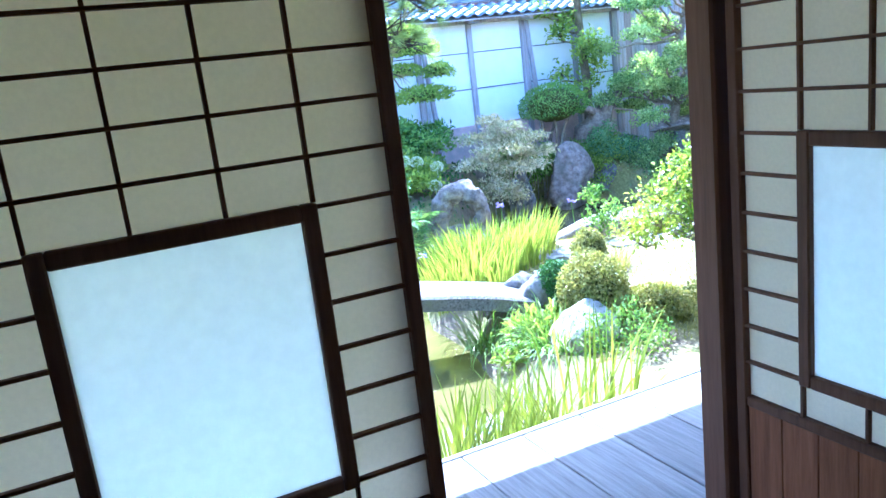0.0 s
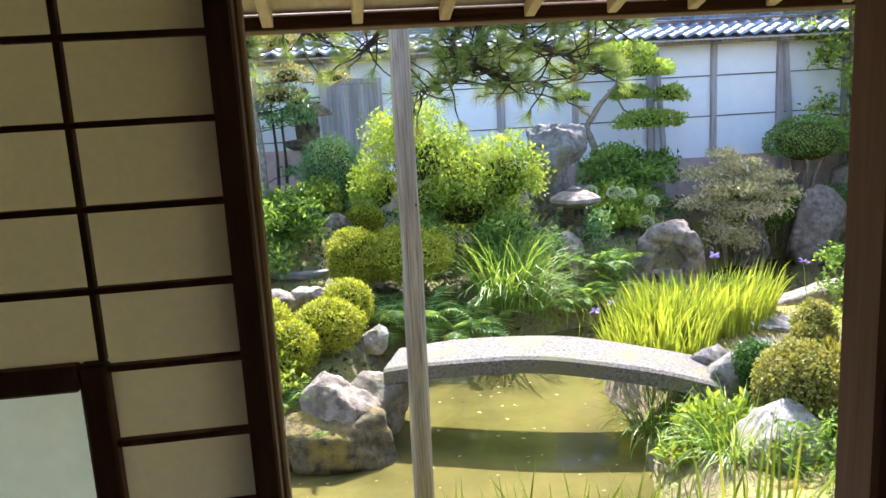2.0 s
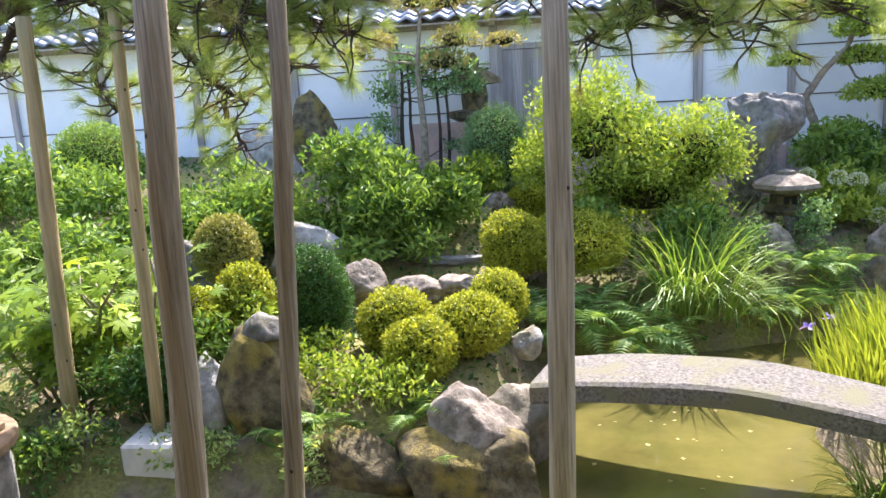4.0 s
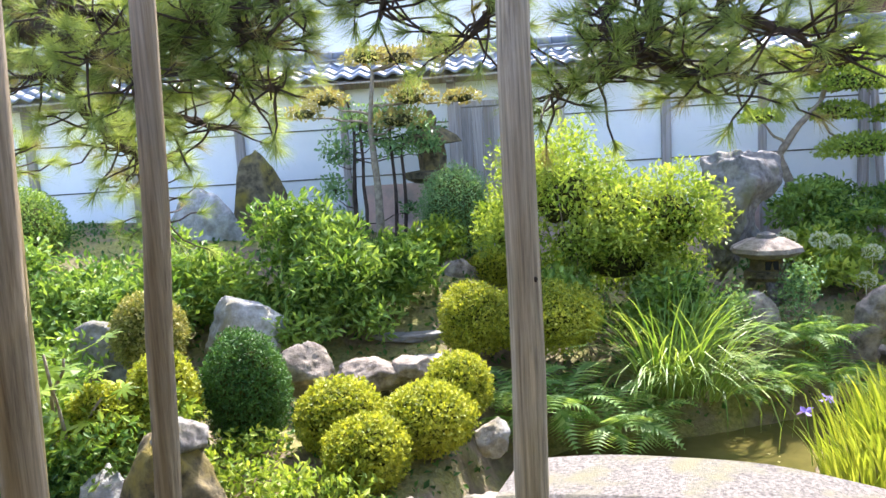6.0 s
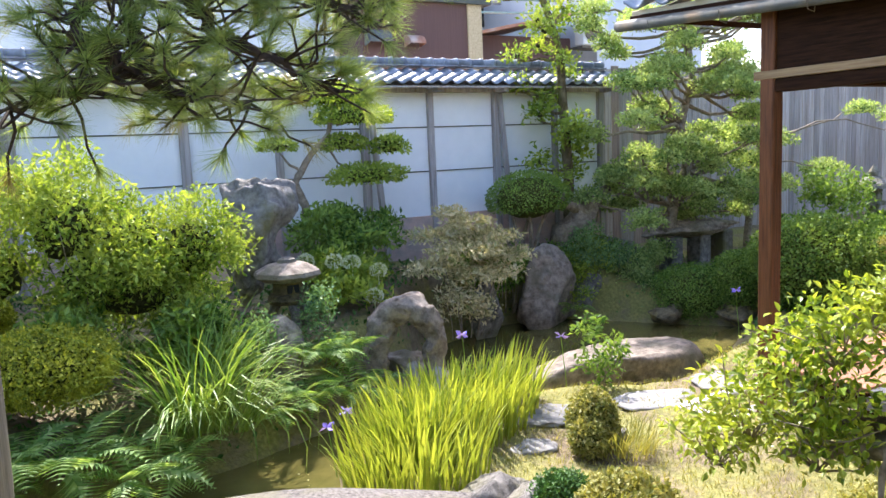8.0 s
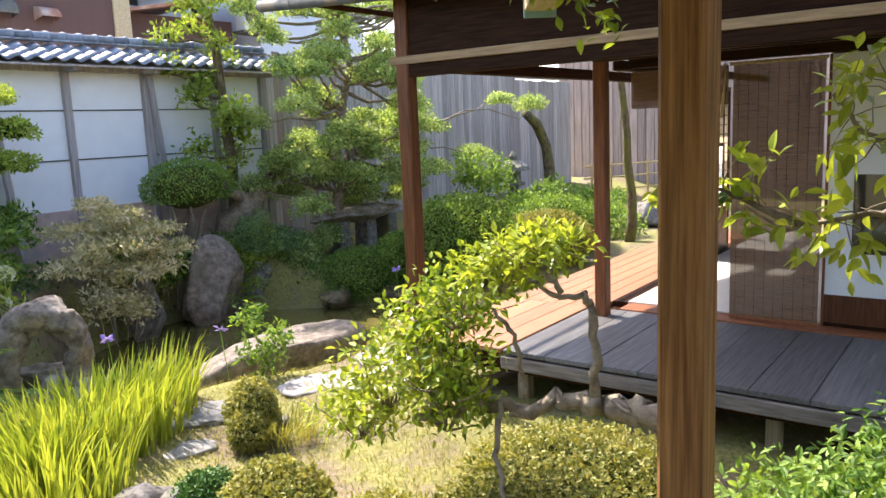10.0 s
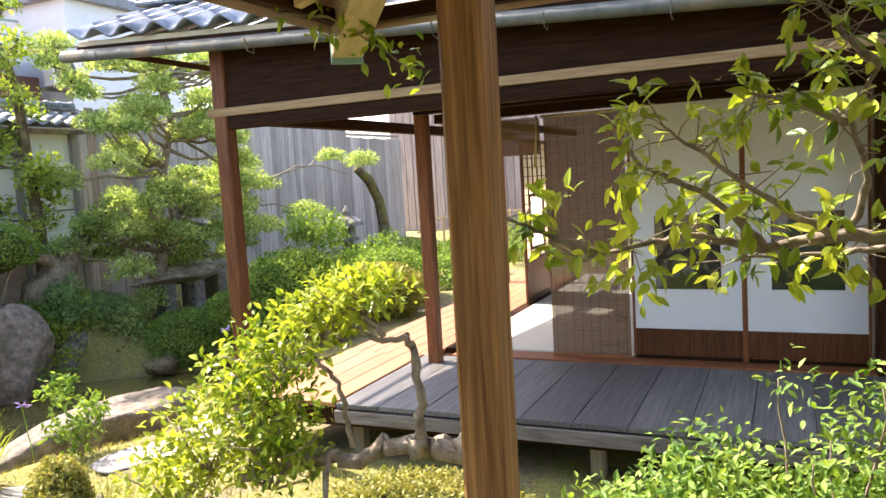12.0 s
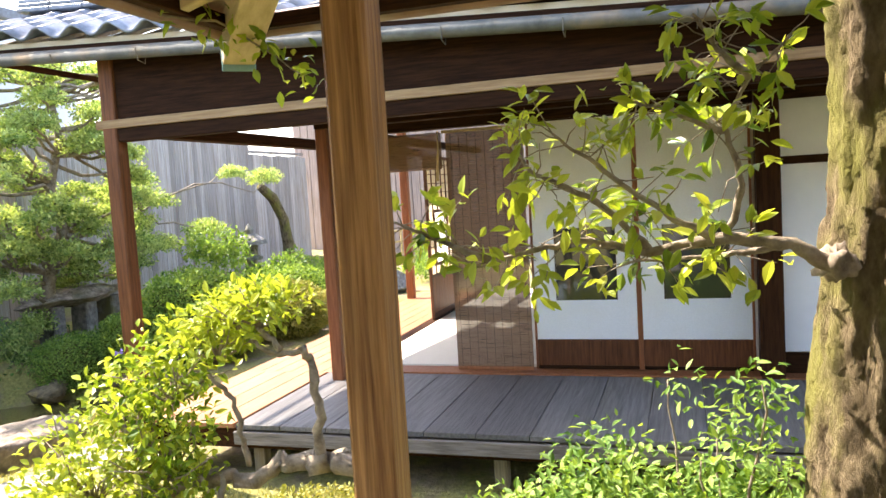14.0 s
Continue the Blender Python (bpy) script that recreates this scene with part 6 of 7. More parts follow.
# ---- trained trees ----
def pad_tree(name, label, x, y, z, trunk, pads, leaf, size, dense, seed, wood="twig", r=0.06, rough=0.12):
    """A trained tree: a winding trunk, limbs out to flat pads of leaves; all relative to the foot."""
    rng = np.random.RandomState(seed)
    t = thing(name, label, "tree", pose(x, y, z))
    tp = np.array(trunk, float)
    s = np.linspace(0, len(tp) - 1, 5 * len(tp))
    fine = np.stack([np.interp(s, range(len(tp)), tp[:, k]) for k in range(3)], 1)
    part("trunk", Heap().add(*tube(fine, np.linspace(r, r * 0.35, len(fine)), 10, 0.06, seed)), M[wood], t, smooth=True)
    for k, b in enumerate(pads):
        c = np.array(b[:3])
        near = fine[np.argmin(np.linalg.norm(fine - (c - np.array((0, 0, 0.15))), axis=1))]
        part("limb", Heap().add(*tube(bend(near, c - np.array((0, 0, b[5] * 0.4)), 7, 0.03, 0.10, seed + k), np.linspace(r * 0.30, r * 0.13, 7), 7, 0.06, k)), M[wood], t, smooth=True)
        area = (b[3] * b[4] + b[3] * b[5] + b[4] * b[5]) * 4.2
        p, o = dome_points(int(dense * area / (size * size * 0.3)), b, rng, (0.72, 1.06) if rough < 0.15 else (0.3, 1.08), rough, seed + k, -0.55)
        # the small dark ball paints shade into the middle of each pad
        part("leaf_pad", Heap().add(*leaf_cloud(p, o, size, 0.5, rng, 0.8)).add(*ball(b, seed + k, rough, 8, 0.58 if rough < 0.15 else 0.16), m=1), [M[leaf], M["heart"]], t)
    return t


pad_tree("trained_tree", "trained tree with flat clipped yellow-green pads on a curved trunk", 3.11, 9.4, 0.2, [(0, 0, 0), (0.02, 0, 0.9), (-0.10, 0, 1.2), (0.10, 0, 1.5), (0.35, 0.0, 1.75), (0.45, 0, 2.15)],
         [(0.45, 0, 2.18, 0.42, 0.32, 0.15), (0.66, -0.05, 1.95, 0.50, 0.35, 0.14), (0.55, 0.05, 1.63, 0.30, 0.28, 0.12), (1.14, 0, 1.58, 0.24, 0.22, 0.13), (0.80, -0.05, 1.24, 0.50, 0.34, 0.14), (-0.28, 0, 1.63, 0.22, 0.2, 0.08)], "l_lime", 0.05, 1.3, 61)
pads = []
rngn = np.random.RandomState(12)
for k in range(86):
    zz = rngn.uniform(0.5, 3.7)
    pads.append((rngn.uniform(-1.65, 1.5) * (1.1 - 0.08 * zz), rngn.uniform(-0.7, 0.6), zz, rngn.uniform(0.20, 0.36), rngn.uniform(0.2, 0.32), rngn.uniform(0.12, 0.20)))
pad_tree("trained_evergreen", "broad trained evergreen with many cloud-like leaf pads", 8.85, 8.95, 0.0, [(-0.3, 0.1, 0), (-0.2, 0, 0.7), (0.1, 0, 1.3), (-0.05, 0, 1.9), (0.2, 0, 2.6), (0.1, 0, 3.3)], pads, "l_niwaki", 0.058, 1.15, 62, "twig", 0.10, 0.22)
pad_tree("trained_evergreen", "trained evergreen with a few loose leaf pads by the fence", 10.6, 9.2, -0.1, [(0, 0, 0), (0.1, 0, 0.9), (0.3, 0, 1.7), (0.2, 0, 2.2)],
         [(0.1, 0, 2.1, 0.5, 0.35, 0.2), (0.55, 0, 1.75, 0.5, 0.35, 0.18), (0.1, 0, 1.4, 0.45, 0.3, 0.2), (0.7, 0, 1.0, 0.4, 0.3, 0.2), (0.0, 0, 0.8, 0.4, 0.3, 0.2), (2.6, -0.3, 2.2, 0.35, 0.25, 0.14), (3.4, -0.5, 2.1, 0.45, 0.3, 0.2), (2.0, 0, 1.2, 0.5, 0.3, 0.16)], "l_niwaki", 0.055, 1.1, 63, rough=0.22)
# tall slender leafy tree
tall = []
for k in range(24):
    zz = 0.6 + 3.2 * k / 23
    tall.append((-0.75 * (zz / 3.6) ** 2 * (k % 3 == 0) + rngn.uniform(-0.42, 0.42) - 0.25 * zz / 3.6, rngn.uniform(-0.3, 0.3), zz, rngn.uniform(0.16, 0.30), rngn.uniform(0.16, 0.28), rngn.uniform(0.14, 0.24)))
pad_tree("tall_tree", "tall slender tree with loose bright green leaves", 7.32, 9.75, 0.3, [(0, 0, 0), (0.02, 0, 1.0), (-0.05, 0, 2.0), (-0.1, 0, 2.8), (-0.4, 0, 3.5), (-0.8, 0, 4.2)], tall, "l_lime", 0.085, 0.5, 64, "bark_grey", 0.09, 0.45)
# thin tree and holly at the rear left
pad_tree("thin_pine", "thin trained pine with small brownish pads before the wall", -1.45, 9.2, 0.3, [(0, 0, 0), (0.02, 0, 1.0), (-0.02, 0, 1.7), (0.05, 0, 2.3)],
         [(-0.5, 0, 2.02, 0.24, 0.2, 0.10), (-0.75, 0, 1.88, 0.2, 0.18, 0.09), (0.0, 0, 2.45, 0.28, 0.22, 0.11), (0.35, 0, 2.42, 0.26, 0.2, 0.1), (0.85, 0, 2.5, 0.32, 0.22, 0.14), (0.45, 0, 2.0, 0.26, 0.2, 0.14), (1.0, 0, 1.95, 0.24, 0.18, 0.08), (0.3, 0, 1.75, 0.28, 0.2, 0.12)], "l_pine_dry", 0.06, 0.8, 65, "twig", 0.055)
pad_tree("holly_tree", "narrow dark glossy-leaved tree with several thin stems against the wall", -1.72, 9.3, 0.3, [(0, 0, 0), (0.0, 0, 1.0), (0.05, 0, 1.6), (0.0, 0, 2.0)],
         [(-0.22, 0, 1.0, 0.17, 0.14, 0.20), (-0.16, 0, 1.4, 0.20, 0.16, 0.22), (0.05, 0.05, 1.75, 0.24, 0.18, 0.20), (0.45, 0, 1.80, 0.28, 0.2, 0.20), (0.78, 0, 1.65, 0.22, 0.18, 0.18), (0.55, 0, 1.45, 0.26, 0.18, 0.16), (0.28, 0, 1.55, 0.18, 0.16, 0.18), (-0.15, 0, 0.6, 0.14, 0.12, 0.22), (0.62, 0, 0.75, 0.10, 0.1, 0.10), (0.9, -0.05, 1.45, 0.16, 0.14, 0.14)], "l_grey", 0.062, 0.8, 66, "bark", 0.03, 0.4)
holly = bpy.data.objects["holly_tree"]
for dx, top in ((0.40, 1.75), (0.52, 1.6), (0.14, 1.9)):
    part("trunk", Heap().add(*tube(bend((dx, 0, -0.05), (dx * 1.2 - 0.03, 0, top), 8, 0, 0.03, int(dx * 100)), np.linspace(0.028, 0.014, 8), 7, 0.05, 2)), M["bark"], holly, smooth=True)


# ---- the big pine over the pond ----
def pine():
    rng = np.random.RandomState(77)
    t = thing("pine_tree", "old pine with dark winding limbs over the pond", "tree")
    wood, fresh, dry = Heap(), Heap(), Heap()
    limbs = [
        [(-5.2, 5.6, -0.1), (-5.0, 5.5, 1.2), (-4.4, 5.2, 2.2), (-3.4, 4.9, 2.55), (-2.4, 4.6, 2.45), (-1.7, 4.4, 2.35), (-1.1, 4.25, 2.55), (-0.4, 4.2, 2.85), (0.3, 4.1, 2.95), (0.9, 4.0, 2.8), (1.35, 3.95, 2.55)],
    ]
    main = np.array(limbs[0])
    s = np.linspace(0, len(main) - 1, 60)
    line = np.stack([np.interp(s, range(len(main)), main[:, k]) for k in range(3)], 1)
    line[1:-1] += rng.randn(58, 3) * 0.025
    part("trunk", Heap().add(*tube(line, np.concatenate([np.linspace(0.19, 0.10, 20), np.linspace(0.085, 0.035, 40)]), 12, 0.10, 2)), M["bark"], t, smooth=True)
    sub = [
        (48, [(0.45, 4.05, 2.55), (0.52, 3.98, 2.25), (0.50, 3.95, 2.05), (0.62, 3.9, 1.98), (0.95, 3.9, 1.93)]), (50, [(0.62, 4.0, 2.6), (0.75, 3.95, 2.35), (0.82, 3.95, 2.22), (1.05, 3.95, 2.12), (1.35, 3.95, 1.98)]),
        (47, [(0.42, 4.0, 2.5), (0.36, 3.95, 2.2), (0.52, 3.95, 2.06), (0.35, 3.92, 1.98), (0.12, 3.9, 1.92)]), (44, [(0.05, 4.1, 2.6), (-0.08, 4.1, 2.35), (-0.2, 4.1, 2.2)]),
        (40, [(-0.5, 4.2, 2.5), (-0.6, 4.2, 2.35)]), (52, [(0.95, 3.95, 2.6), (1.2, 3.9, 2.4), (1.5, 3.9, 2.25)]), (54, [(1.2, 3.9, 2.5), (1.45, 3.85, 2.5)]), (30, [(-1.5, 4.3, 2.2), (-1.35, 4.2, 2.1), (-1.1, 4.2, 2.05)]),
        (28, [(-1.9, 4.4, 2.2), (-1.8, 4.5, 2.0), (-1.5, 4.5, 1.9)]), (25, [(-2.3, 4.6, 2.2), (-2.2, 4.8, 1.9), (-2.0, 4.9, 1.7)]), (22, [(-2.8, 4.7, 2.3), (-3.0, 4.8, 1.95), (-2.9, 4.9, 1.7)]), (18, [(-3.6, 4.9, 2.2), (-3.8, 5.0, 1.95)]),
        (26, [(-2.3, 5.1, 2.0), (-2.35, 5.5, 1.6), (-2.3, 5.6, 1.35)]), (34, [(-1.2, 4.3, 2.7), (-1.0, 4.3, 2.9)]), (20, [(-3.2, 4.9, 2.75), (-2.9, 4.9, 2.95)]), (38, [(-0.8, 4.3, 2.75), (-0.5, 4.4, 3.0)]), (45, [(0.2, 4.2, 3.1), (0.5, 4.2, 3.15)]), (16, [(-4.2, 5.1, 2.6), (-4.6, 5.0, 2.3)])]
    tips, dirs = [], []
    for i in range(17, 60, 1):
        d = np.array((rng.uniform(-0.3, 0.3), rng.uniform(-0.35, 0.25), rng.choice((-1, 1)) * rng.uniform(0.12, 0.3)))
        sub.append((i, [line[i] + d * 0.6, line[i] + d + np.array((rng.uniform(-0.2, 0.2), rng.uniform(-0.2, 0.1), 0.02))]))
    for k, (i, pts) in enumerate(sub):
        pts = np.array([line[i], *pts])
        s = np.linspace(0, len(pts) - 1, 6 * len(pts))
        fine = np.stack([np.interp(s, range(len(pts)), pts[:, q]) for q in range(3)], 1)
        fine[1:-1] += np.cumsum(rng.randn(len(fine) - 2, 3) * 0.008, 0) * np.sin(np.linspace(0, np.pi, len(fine) - 2))[:, None] + rng.randn(len(fine) - 2, 3) * 0.008
        part("limb", Heap().add(*tube(fine, np.linspace(0.038, 0.012, len(fine)), 8, 0.14, k)), M["bark"], t, smooth=True)
        for j in range(len(fine) // 3, len(fine)):
            for q in range(2 + (j % 2) + (j > len(fine) - 4)):
                out = unit(rng.randn(3) * np.array((1, 0.8, 0.5)) + np.array((0, 0, 0.10)))
                tip = fine[j] + out * rng.uniform(0.12, 0.36)
                wood.add(*tube(bend(fine[j], tip, 4, 0.01, 0.15, k * 100 + j * 5 + q), [0.007, 0.006, 0.005, 0.004], 5))
                tips.append(tip), dirs.append(out)
    tips, dirs = np.array(tips), np.array(dirs)
    pick = rng.uniform(0, 1, len(tips)) < 0.88
    fresh.add(*needles(tips[pick], dirs[pick], 95, 0.135, rng, 0.0014))
    dry.add(*needles(tips[~pick], dirs[~pick], 60, 0.12, rng, 0.0013))
    part("fine_branching", wood, M["bark"], t, smooth=True)
    part("needles", fresh, M["l_pine"], t)
    part("old_needles", dry, M["l_pine_dry"], t, "browned old needles")
    # hanging brown cluster
    bt = np.array([(-0.02, 3.95, 2.35)] * 3) + rng.randn(3, 3) * 0.015
    part("dead_tuft", Heap().add(*needles(bt, np.array([(0, 0, -1.0)] * 3), 60, 0.12, rng, 0.0015, 0.35)), M["l_pine_dry"], t, "hanging dead needle cluster")


pine()


# ---- trees of the court ----
def holly_olive():
    """A trained tree: a thick gnarled limb lies along the ground, stems rise to a sloping crown."""
    rng = np.random.RandomState(31)
    t = thing("holly_olive_tree", "low trained holly-leaved tree with a thick gnarled pale limb", "tree")
    limb = np.array([(3.05, 1.62, -0.5), (3.12, 1.72, 0.2), (3.15, 1.85, 0.48), (3.2, 2.05, 0.46), (3.22, 2.2, 0.44), (3.2, 2.45, 0.40), (3.1, 2.75, 0.36), (3.0, 3.0, 0.30)])
    s = np.linspace(0, len(limb) - 1, 46)
    line = np.stack([np.interp(s, range(len(limb)), limb[:, k]) for k in range(3)], 1)
    line[1:-1] += rng.randn(44, 3) * 0.016
    part("trunk", Heap().add(*tube(line, np.linspace(0.055, 0.018, 46) * (1 + 0.28 * rng.rand(46)), 12, 0.14, 3)), M["twig"], t, smooth=True)
    for k, pts in enumerate(([(3.2, 2.17, 0.45), (3.19, 2.15, 0.66), (3.22, 2.19, 0.88), (3.2, 2.22, 0.93), (3.19, 2.34, 0.90), (3.2, 2.45, 0.96)], [(3.19, 2.32, 0.93), (3.2, 2.42, 1.03), (3.2, 2.52, 1.02)], [(3.18, 2.5, 0.42), (3.15, 2.52, 0.7), (3.12, 2.62, 0.85)],
                             [(3.12, 2.6, 0.4), (3.0, 2.55, 0.2), (2.85, 2.4, -0.02), (2.7, 2.2, -0.2)], [(3.05, 2.9, 0.34), (3.05, 3.0, 0.6), (3.1, 3.05, 0.75)])):
        p = np.array(pts, float)
        q = np.linspace(0, len(p) - 1, 5 * len(p))
        fine = np.stack([np.interp(q, range(len(p)), p[:, c]) for c in range(3)], 1) + rng.randn(5 * len(p), 3) * 0.006
        part("limb", Heap().add(*tube(fine, np.linspace(0.024 if k < 1 else 0.014, 0.008, len(fine)), 9, 0.10, k)), M["twig"], t, smooth=True)
    lobes = [(3.2, 2.40, 1.12, 0.20, 0.22, 0.10), (3.2, 2.62, 1.02, 0.22, 0.22, 0.14), (3.18, 2.85, 0.86, 0.25, 0.26, 0.18), (3.15, 3.05, 0.68, 0.28, 0.28, 0.22), (3.05, 3.2, 0.48, 0.28, 0.28, 0.22), (3.1, 2.85, 0.58, 0.25, 0.28, 0.2), (2.95, 3.3, 0.30, 0.25, 0.25, 0.16), (3.05, 2.85, 0.38, 0.2, 0.25, 0.14)]
    crown, twigs = Heap(), Heap()
    for k, b in enumerate(lobes):
        p, o = dome_points(480, b, rng, (0.25, 1.1), 0.2, k, -0.9)
        crown.add(*oval_leaves(p, o, 0.050, 0.52, rng, 0.7, 1.0, 0.45, -0.1))
        for j in range(16):
            twigs.add(*tube(bend(np.array(b[:3]) - np.array((0, 0, b[5])), p[j], 4, 0, 0.15, j), [0.006, 0.005, 0.004, 0.002], 4))
    part("leaves", crown, M["l_camellia"], t)
    part("fine_branching", twigs, M["twig"], t, smooth=True)


holly_olive()


def bark_tree():
    rng = np.random.RandomState(41)
    t = thing("bark_tree", "tree with thick lichen-grey furrowed bark and a leafy low branch", "tree")
    n = 200
    zz = np.linspace(-0.5, 3.8, n)
    line = np.stack([3.29 + 0.03 * np.sin(zz * 2), -0.005 + 0.03 * np.sin(zz * 1.7 + 1), zz], 1)
    seg = 96
    r = 0.258 + 0.02 * np.sin(zz * 3.0) + 0.12 * np.exp(-(zz + 0.5) * 3)
    a = np.arange(seg) * 2 * np.pi / seg
    v = []
    for k in range(n):
        for q in a:
            f = noise.fractal(Vector((math.cos(q) * 4.2, math.sin(q) * 4.2, zz[k] * 3.0)), 1.0, 2.0, 5)
            g = noise.fractal(Vector((math.cos(q) * 13, math.sin(q) * 13, zz[k] * 9.0)), 1.0, 2.0, 4)
            rr = r[k] * (1 + 0.13 * f - 0.05 * max(0.0, 0.35 - abs(g)) / 0.35)
            v.append((line[k, 0] + rr * math.cos(q), line[k, 1] + rr * math.sin(q), zz[k]))
    f = [(i * seg + j, i * seg + (j + 1) % seg, (i + 1) * seg + (j + 1) % seg, (i + 1) * seg + j) for i in range(n - 1) for j in range(seg)]
    part("trunk", Heap().add(v, f), M["bark_grey"], t, smooth=True)
    part("burl", Heap().add(*ball((3.144, 0.23, 1.232, 0.06, 0.055, 0.05), 3, 0.6, 16, 1.0)), M["twig"], t, smooth=True)
    tips = []
    main = [[(3.13, 0.25, 1.232), (3.077, 0.383, 1.312), (3.051, 0.569, 1.338), (3.024, 0.809, 1.298), (2.971, 1.035, 1.352), (2.918, 1.207, 1.325), (2.851, 1.393, 1.272)],
            [(3.051, 0.569, 1.338), (2.997, 0.516, 1.511), (2.997, 0.569, 1.697), (2.971, 0.49, 1.83), (2.918, 0.383, 1.936)], [(3.051, 0.596, 1.332), (2.918, 0.755, 1.431), (2.811, 0.942, 1.591), (2.785, 1.074, 1.697)], [(3.024, 0.809, 1.312), (2.918, 0.968, 1.485), (2.891, 1.167, 1.591), (2.851, 1.234, 1.697)],
            [(2.997, 0.569, 1.671), (2.891, 0.729, 1.75), (2.851, 0.835, 1.777)], [(3.077, 0.397, 1.298), (3.117, 0.596, 1.272), (3.077, 0.902, 1.259)], [(2.851, 1.3, 1.298), (2.891, 1.5, 1.378), (2.851, 1.633, 1.445)], [(2.971, 0.49, 1.83), (2.891, 0.596, 1.936), (2.851, 0.649, 2.016)]]
    for k, pts in enumerate(main):
        p = np.array(pts, float)
        q = np.linspace(0, len(p) - 1, 5 * len(p))
        fine = np.stack([np.interp(q, range(len(p)), p[:, c]) for c in range(3)], 1) + rng.randn(5 * len(p), 3) * 0.003
        part("branch", Heap().add(*tube(fine, np.linspace(0.028 if k == 0 else 0.013, 0.004, len(fine)), 8, 0.10, k)), M["twig"], t, smooth=True)
        for j in range(int(len(fine) * 0.3), len(fine)):
            for _ in range(1 + j % 2):
                tips.append((fine[j], fine[j] + unit(rng.randn(3) * np.array((0.8, 1, 0.8)) + np.array((-0.2, 0.2, 0.2))) * rng.uniform(0.06, 0.18)))
    tw, lv = Heap(), Heap()
    for k, (a0, b0) in enumerate(tips):
        tw.add(*tube(bend(a0, b0, 4, 0, 0.12, k), [0.0028, 0.0024, 0.002, 0.0015], 4))
        for _ in range(4):
            p = b0 + rng.randn(3) * 0.02
            lv.add(*oval_leaves(p[None], unit(b0 - a0)[None], 0.076, 0.46, rng, 0.8, 0.9, 0.35, 0.3))
    part("fine_branching", tw, M["twig"], t, smooth=True)
    part("leaves", lv, M["l_camellia"], t)
    # a thin spray that hangs across from above
    sp = thing("hanging_spray", "thin leafy spray hanging from the eave corner", "branch")
    line = bend((2.55, 2.31, 2.17), (2.98, 1.98, 1.98), 9, -0.05, 0.06, 3)
    part("stem", Heap().add(*tube(line, np.linspace(0.006, 0.002, 9), 6)), M["twig"], sp)
    lv = Heap()
    for k in range(85):
        c = line[rng.randint(1, 9)] + rng.randn(3) * 0.045
        lv.add(*oval_leaves(c[None], unit(rng.randn(3))[None], 0.06, 0.5, rng, 0.6, 0.9, 0.3, 0.2))
    part("leaves", lv, M["l_camellia"], sp)


bark_tree()

# ---- houses beyond the wall ----
nb = thing("brown_house", "neighbouring house clad in brown sheet metal with two vents", "house")
part("wall", boxed(5.62, 8.0, 13.0, 16, 0, 4.30), M["brownwall"], nb)
part("roof_edge", boxed(5.55, 8.2, 12.9, 16, 4.30, 4.42), M["metal"], nb)
part("corner_board", boxed(7.72, 8.02, 12.96, 13.0, 0, 4.5), M["pale_wood"], nb)
for vx, w in ((5.85, 0.42), (6.55, 0.30)):
    a = np.linspace(0, np.pi / 2, 7)
    prof = [(12.98 - 0.26 * math.sin(q), 3.55 + 0.22 * math.cos(q) * w / 0.4) for q in a]
    v = [(vx + sx * w / 2, yy, zz) for sx in (-1, 1) for yy, zz in prof] + [(vx - w / 2, 12.98, 3.5), (vx + w / 2, 12.98, 3.5)]
    f = [(i, i + 1, 8 + i, 7 + i) for i in range(6)] + [tuple(range(7)) + (14,), tuple(range(7, 14)) + (15,)]
    part("vent_hood", Heap().add(v, f), M["copper" if w < 0.4 else "metal"], nb, "weathered metal vent hood")
wh = thing("pale_house", "tall pale rendered house behind the garden wall", "house")
part("wall", boxed(-9.5, 5.5, 14, 18, 0, 5.5), M["bluewhite"], wh)
part("corner_trim", boxed(5.5, 5.6, 13.95, 14.1, 0, 5.5), M["pale_wood"], wh)
rh = thing("red_roof_house", "house with a reddish metal roof and dark walls", "house")
part("wall", boxed(8.3, 11.2, 14.3, 17, 0, 4.0), M["brownwall"], rh)
v, f = box(8.2, 11.3, 13.6, 17, 4.0, 4.06)
v = np.array(v)
v[:, 2] += 0.20 * (v[:, 0] - 8.9)
part("roof", Heap().add(v, f), M["copper"], rh)
part("gutter_end", boxed(8.15, 8.3, 13.55, 17, 3.75, 4.0), M["offwhite"], rh)
w2 = thing("white_house", "white rendered house with windows behind the wall", "house")
part("wall", boxed(11.7, 15, 14, 19, 0, 5.6), M["bluewhite"], w2)
part("roof", boxed(11.5, 15.2, 13.8, 19.2, 5.6, 5.8), M["tile"], w2)
bk = thing("rear_house", "tiled house with a balcony further back", "house")
part("wall", boxed(7.6, 13, 18.5, 23, 0, 6.2), M["bluewhite"], bk)
part("window", boxed(10.4, 12.2, 18.44, 18.5, 4.9, 5.9), M["glass"], bk)
v, f = box(6.8, 11.0, 16.6, 20, 5.1, 5.2)
v = np.array(v)
v[:, 2] += 0.35 * (v[:, 1] - 16.6)
part("roof", Heap().add(v, f), M["tile"], bk)
for k in range(5):
    part("balcony_rail", Heap().add(*tube([(6.6, 15.2 + 0.02 * k, 4.55 + 0.28 * k), (12.5, 15.4, 4.75 + 0.3 * k)], [0.025, 0.025], 6)), M["verdigris"], bk)
ac = thing("air_conditioner", "off-white outdoor air conditioner unit on the house wall", "air conditioner")
acb = part("casing", boxed(10.9, 11.6, 13.5, 13.8, 3.75, 4.35, c=0.02), M["offwhite"], ac)
